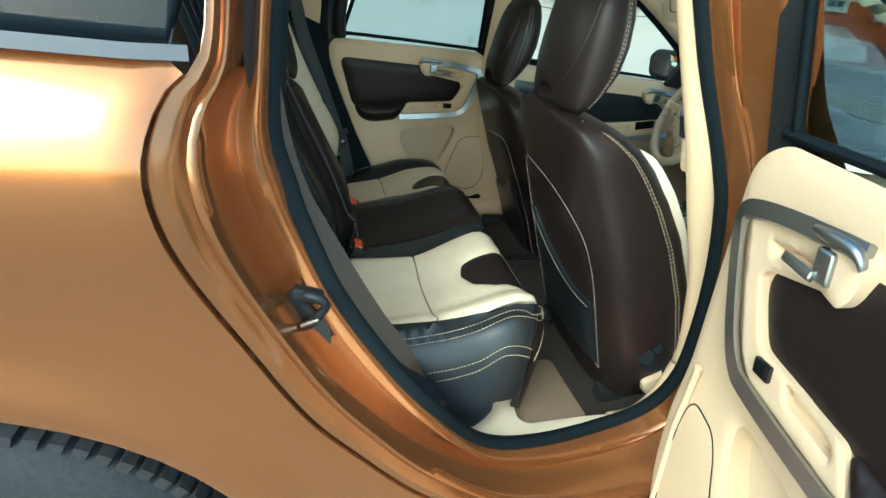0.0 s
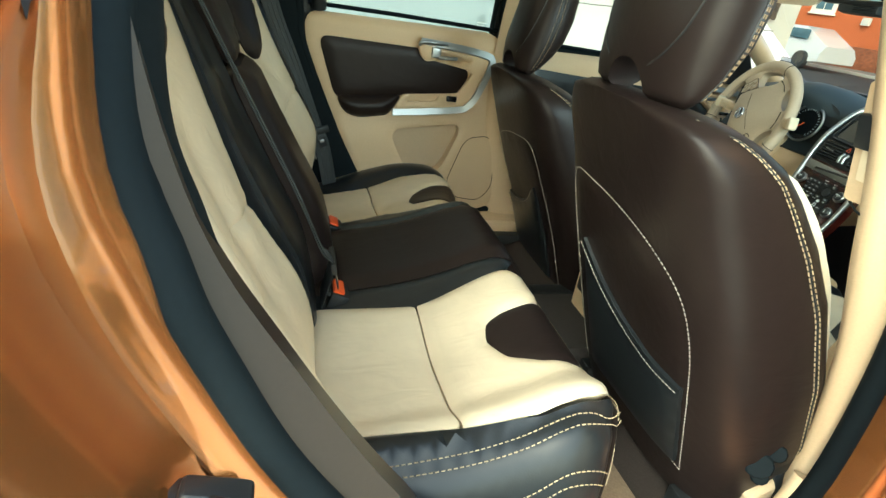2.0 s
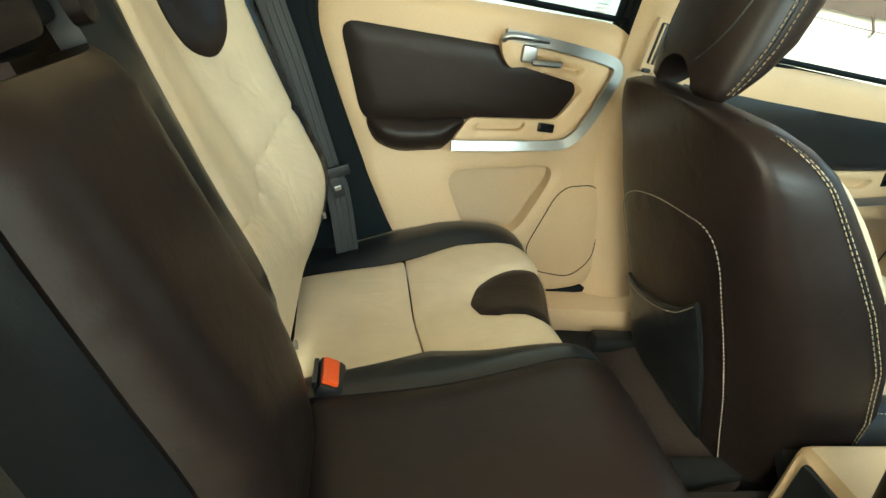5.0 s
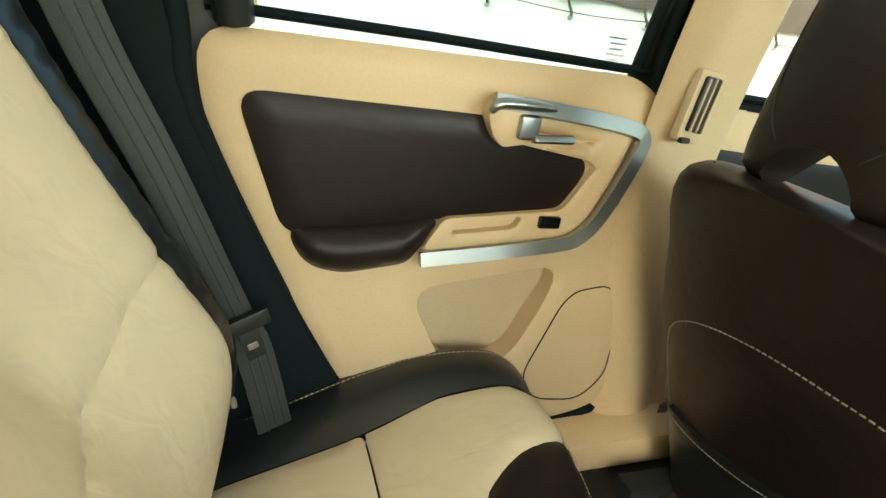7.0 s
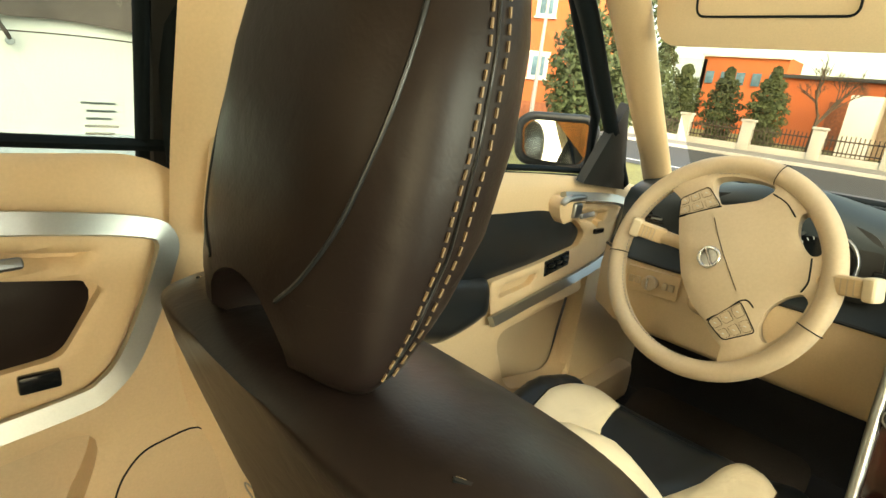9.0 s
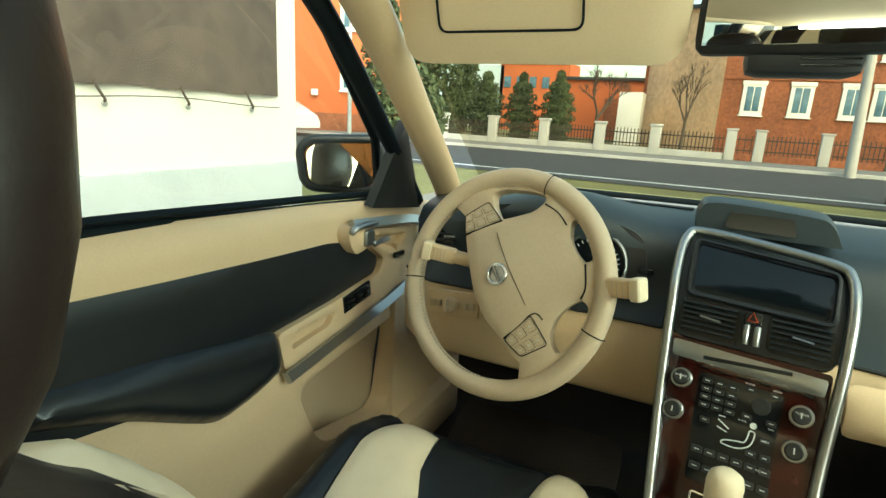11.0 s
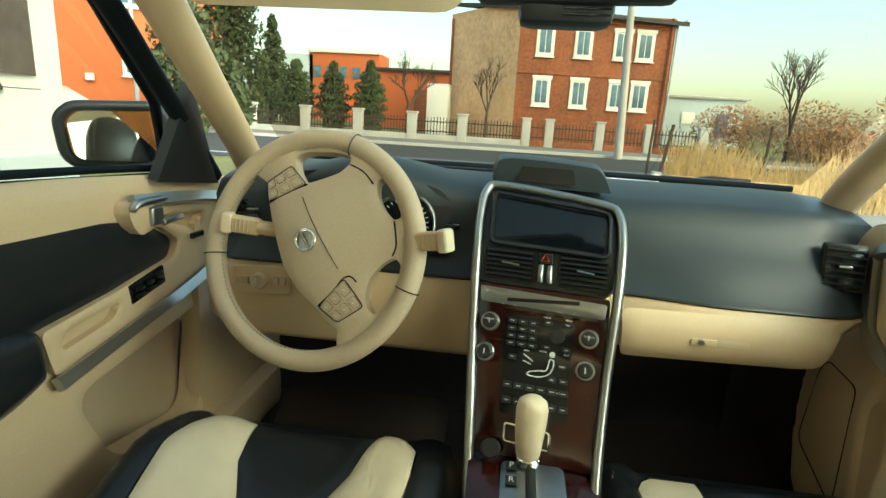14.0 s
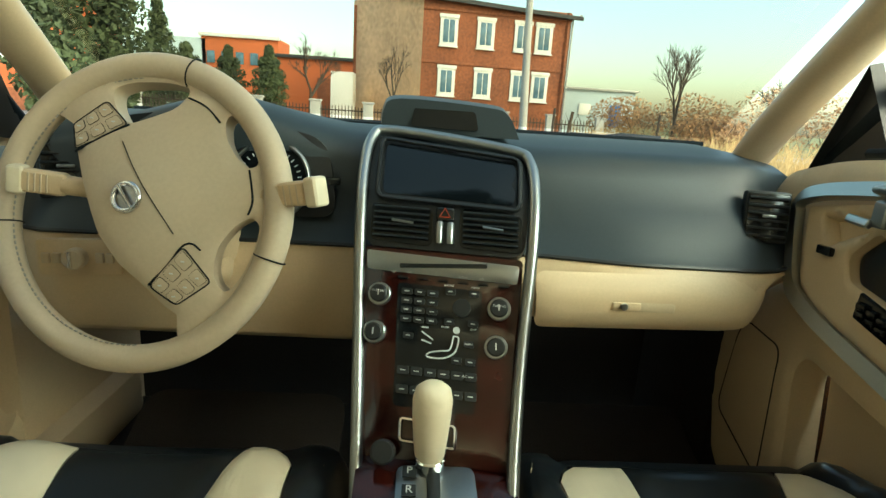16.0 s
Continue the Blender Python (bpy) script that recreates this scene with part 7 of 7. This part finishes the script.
box("porch", (-5.2, 36.3, 1.6), (1.4, 1.6, 3.2), WHITEFRAME, house, 0.03)
tube("downpipe", [B + Vector((0.05, -0.12, 0)), B + Vector((0.05, -0.12, H - 0.6)), B + Vector((0.5, -0.35, H - 0.45))], 0.06, CONCRETE, house, 8)

ob = thing("orange_house", (-17, 24, 0), "orange rendered house beyond the white building", "house")
OA, OB = Vector((-26, 19.0, 0)), Vector((-14.0, 24.5, 0))
wall_quad("front_wall", OA, OB, 0, 7.5, ORANGE, ob)
wall_quad("side_wall", OB, OB + Vector((-3, 8, 0)), 0, 7.5, ORANGE, ob)
od = (OB - OA).normalized()
wall_quad("base_course", OA + Vector((0.03, -0.05, 0)), OB + Vector((0.03, -0.05, 0)), 0, 1.0, BRICK, ob)
for x in (5.6, 9.2, 2.0):
    for z in (2.1, 5.0):
        window(ob, OA + od * x + Vector((0, 0, z)), od, 1.0, 1.3)
box("wall_box", OA + od * 7.9 + Vector((0.1, -0.15, 2.0)), (0.35, 0.15, 0.30), WHITEFRAME, ob, 0.02)

far = thing("far_orange_building", (-20, 60, 0), "long orange and pale building behind the trees", "building")
box("wall", (-19.5, 63, 3.3), (8.0, 5, 8.4), ORANGE, far, 0.05)
box("pale_wing", (-27.5, 63, 3.0), (9.0, 5, 8.2), BLUESHED, far, 0.05)
box("roof_edge", (-19.5, 60.4, 7.5), (8.3, 0.3, 0.35), WHITEFRAME, far, 0.02)
for i in range(5):
    box("window", (-22.5 + 1.5 * i, 60.42, 5.3), (0.8, 0.12, 1.2), PANEGLASS, far, 0.01)
gar = thing("orange_garage", (-8.6, 47, 0), "low orange garage with a dark door", "garage")
box("wall", (-8.0, 48, 2.3), (8.5, 5, 4.6), ORANGE, gar, 0.05)
box("door", (-7.2, 45.45, 1.7), (2.8, 0.12, 3.0), BRICK, gar, 0.02)
box("roof", (-8.0, 48, 4.7), (8.9, 5.5, 0.25), ROOFTILE, gar, 0.02)
shed = thing("blue_shed", (13, 41, 0), "pale blue flat-roofed shed", "shed")
box("wall", (13.0, 42.5, 1.7), (5.2, 4, 3.4), BLUESHED, shed, 0.05)
box("roof", (13.0, 42.5, 3.45), (5.6, 4.4, 0.15), CONCRETE, shed, 0.02)
box("door", (14.2, 40.45, 1.6), (0.8, 0.1, 1.6), material("blue_door", (0.04, 0.16, 0.40), 0.5), shed, 0.02)
box("window", (11.9, 40.45, 2.0), (0.9, 0.1, 0.8), WHITEFRAME, shed, 0.02)

# fence with concrete posts
fence = thing("fence", (-2.2, 24, 0), "dark iron fence between pale concrete posts on a low wall", "fence")
FX = [-12.2, -9.6, -7.12, -4.64, -2.38, 0.42, 1.42, 3.55, 5.6, 7.8]
for x in FX:
    p = box("post", (x, 24, 0.62), (0.42, 0.36, 1.24) if x < 0 else (0.36, 0.32, 1.24), CONCRETE, fence, 0.03, label="pale concrete post")
    box("cap", (x, 24, 1.28), (0.52, 0.46, 0.10) if x < 0 else (0.44, 0.40, 0.08), CONCRETE, p, 0.04)
for a, b in zip(FX, FX[1:]):
    f = box("low_wall", ((a + b) / 2, 24, 0.15), (b - a - 0.4, 0.22, 0.42), CONCRETE if a < 0 else BRICK, fence, 0.02)
    n = max(3, int((b - a - 0.5) / 0.13))
    for j in range(n):
        x = a + 0.28 + (b - a - 0.56) * j / (n - 1)
        box("bar", (x, 24, 0.70 + 0.05 * math.sin(3.14 * j / (n - 1))), (0.035, 0.03, 0.75), IRON, f, 0.005)
    for z in (0.50, 0.92):
        box("rail", ((a + b) / 2, 24, z), (b - a - 0.42, 0.03, 0.05), IRON, f, 0.005)


def leaf_cloud(name, blobs, count, size, mat, parent, seed, upright=0.0):
    """A crown of many small leaf clumps scattered over the blobs (centre, radii)."""
    rng = random.Random(seed)
    verts, faces = [], []
    for _ in range(count):
        c, r = rng.choice(blobs)
        d = Vector((rng.gauss(0, 1), rng.gauss(0, 1), rng.gauss(0, 1))).normalized() * (rng.random() ** 0.45)
        p = Vector((c[0] + d.x * r[0], c[1] + d.y * r[1], c[2] + d.z * r[2]))
        a = Vector((rng.uniform(-1, 1), rng.uniform(-1, 1), rng.uniform(-1, 1) + upright)).normalized()
        b = a.orthogonal().normalized()
        s = size * rng.uniform(0.5, 1.5)
        k = len(verts)
        verts += [p - a * s, p + b * s * 0.45, p + a * s, p - b * s * 0.45]
        faces.append((k, k + 1, k + 2, k + 3))
    me = bpy.data.meshes.new(name)
    me.from_pydata([tuple(v) for v in verts], [], faces)
    me.materials.append(mat)
    o = new(name, me)
    o.parent = parent
    o.matrix_parent_inverse = parent_world(parent).inverted()
    return o


def branches(name, base, height, spread, mat, parent, seed, r=0.12, depth=4):
    rng = random.Random(seed)
    verts, faces = [], []

    def limb(p, d, l, r0, k):
        q = p + d * l
        s = d.orthogonal().normalized()
        u = d.cross(s)
        i = len(verts)
        for c, rr in ((p, r0), (q, r0 * 0.6)):
            for a in range(5):
                verts.append(c + (s * math.cos(a * 1.2566) + u * math.sin(a * 1.2566)) * rr)
        for a in range(5):
            faces.append((i + a, i + (a + 1) % 5, i + 5 + (a + 1) % 5, i + 5 + a))
        if k:
            for _ in range(rng.randint(3, 4)):
                nd = (d + Vector((rng.uniform(-1, 1), rng.uniform(-1, 1), rng.uniform(-0.25, 0.7))) * spread).normalized()
                limb(p + d * l * rng.uniform(0.55, 1.0), nd, l * rng.uniform(0.5, 0.75), r0 * 0.55, k - 1)
    limb(Vector(base), Vector((0.03, 0, 1)).normalized(), height * 0.38, r, depth)
    return link(name, verts, faces, mat, parent, angle=60)


def evergreen(at, h, w, label, seed, cone=True):
    t = thing("tree", at, label, "tree")
    x, y, z = at
    tube("trunk", [(x, y, z), (x, y, z + h * 0.8)], [0.02 * h, 0.006 * h], BARK, t, 7)
    blobs = []
    for i in range(7):
        f = i / 6
        q = w * (1 - 0.85 * f if cone else math.sin(math.pi * (0.22 + 0.7 * f)))
        blobs.append(((x, y, z + h * (0.12 + 0.80 * f)), (q, q, h * 0.10)))
    leaf_cloud("crown", blobs, 5200, 0.038 * h ** 0.6, CONIFER, t, seed, 0.3)
    return t


evergreen((-18.4, 40, 0), 7.6, 2.3, "tall dark spruce behind the garden", 3)
evergreen((-11.25, 27, 0), 3.5, 1.15, "dense clipped dark conifer in the garden", 4, False)
evergreen((-9.4, 27.3, 0), 3.5, 0.95, "dense clipped dark conifer in the garden", 5, False)
evergreen((-7.4, 27, 0), 3.6, 0.95, "dense clipped dark conifer in the garden", 6, False)
evergreen((-13.0, 26.5, 0), 3.0, 1.0, "dense clipped dark conifer in the garden", 8, False)
evergreen((-11.1, 20.3, 0), 7.5, 1.35, "large dark conifer at the street's edge", 7, False)
evergreen((-9.9, 15.2, 0), 4.6, 1.1, "large dark conifer at the street's edge", 9, False)
for at, h, sp, seed in (((-5.7, 28, 0), 4.9, 0.75, 11), ((11.6, 25, 0), 5.6, 0.62, 12), ((18.0, 27, 0), 4.6, 0.7, 13), ((-1.8, 32.0, 0), 5.5, 0.6, 14)):
    t = thing("bare_tree", at, "leafless tree with fine brown branches", "tree", "bare trees")
    branches("limbs", at, h, sp, BARK, t, seed, 0.10, 5)
sh = thing("brown_scrub", (15, 25, 0), "brown leafless scrub and bushes", "shrubs", kind="stuff")
leaf_cloud("twigs", [((11.5, 31, 1.3), (2.2, 1.5, 1.4)), ((14.5, 29, 1.4), (2.5, 1.5, 1.6)), ((17.5, 26, 1.6), (3.0, 2.0, 1.8)), ((22, 25, 1.8), (3.5, 2, 2.0)), ((13.0, 24, 0.8), (2.0, 1.0, 0.9))], 16000, 0.085, BROWNLEAF, sh, 21, 0.6)
tg = thing("tall_dry_grass", (5, 11, 0), "tall straw-coloured dry grass at the street's edge", "grass", kind="stuff")
rng = random.Random(5)
verts, faces = [], []
for _ in range(5200):
    x, y = rng.uniform(2.8, 12.0), rng.uniform(9.0, 12.4)
    x += 0.25 * (y - 10)
    h = rng.uniform(0.45, 1.15) * (0.75 + 0.25 * math.sin(2.1 * x))
    lx, ly = rng.uniform(-0.35, 0.35) * h, rng.uniform(-0.25, 0.25) * h
    w = rng.uniform(0.006, 0.014)
    k = len(verts)
    verts += [(x - w, y, 0), (x + w, y, 0), (x + lx * 0.4 + w * 0.8, y + ly * 0.4, h * 0.6), (x + lx * 0.4 - w * 0.8, y + ly * 0.4, h * 0.6), (x + lx, y + ly, h)]
    faces += [(k, k + 1, k + 2, k + 3), (k + 3, k + 2, k + 4)]
me = bpy.data.meshes.new("blades")
me.from_pydata(verts, [], faces)
me.materials.append(STRAW)
o = new("blades", me)
o.parent, o.matrix_parent_inverse = tg, parent_world(tg).inverted()

pole = thing("utility_pole", (3.6, 20.2, 0), "pale concrete utility pole at the pavement", "utility pole")
tube("mast", [(3.75, 20.2, 0), (3.45, 20.2, 7.5)], [0.16, 0.10], CONCRETE, pole, 10)
lamp = thing("street_lamp", (-13.5, 18, 0), "slim grey street lamp post", "street lamp")
tube("mast", [(-13.5, 18, 0), (-13.5, 18, 6.5)], [0.09, 0.05], CONCRETE, lamp, 8)
sign = thing("marker_post", (2.75, 9.9, 0), "leaning wooden stake with a pale foot", "stake")
tube("stake", [(2.55, 9.9, 0), (2.72, 9.9, 1.25)], 0.03, BARK, sign, 6)
box("foot", (2.55, 9.9, 0.2), (0.16, 0.16, 0.42), CONCRETE, sign, 0.02)
wf = thing("wire_fence", (6, 12.6, 0), "sagging wire mesh fence between thin posts", "fence")
for x in (3.0, 5.5, 8.0, 10.5):
    tube("post", [(x, 12.6, 0), (x + 0.03, 12.6, 1.35)], 0.03, IRON, wf, 6)
for i in range(26):
    tube("wire", [(3.0 + 0.29 * i, 12.6, 0.05), (3.0 + 0.29 * i + 0.6, 12.6, 1.25)], 0.005, IRON, wf, 4)
    tube("wire", [(3.6 + 0.29 * i, 12.6, 0.05), (3.0 + 0.29 * i, 12.6, 1.25)], 0.005, IRON, wf, 4)
pc = thing("parked_car", (-18.3, 18.6, 0), "white parked estate car far up the street", "car")
sec = [(-2.1, 0.35, 0.75), (-2.0, 0.30, 0.95), (-1.2, 0.30, 1.05), (-0.6, 0.30, 1.48), (0.9, 0.30, 1.50), (1.7, 0.30, 1.10), (2.1, 0.35, 0.9)]
rings = [[Vector((-18.3 + u, 18.6 + sy * (0.82 if z > z0 + 0.4 else 0.88), z)) for sy, z in ((-1, z0), (-1, (z0 + z1) / 2), (-0.8, z1), (0.8, z1), (1, (z0 + z1) / 2), (1, z0))] for u, z0, z1 in sec]
loft("body", rings, WHITECAR, pc, "white body")
box("side_windows", (-18.1, 17.76, 1.22), (2.2, 0.06, 0.34), PANEGLASS, pc, 0.05)
for u in (-1.3, 1.35):
    disc("wheel", (-18.3 + u, 17.80, 0.32), (0, -1, 0), 0.32, 0.2, TYRE, pc, 24)
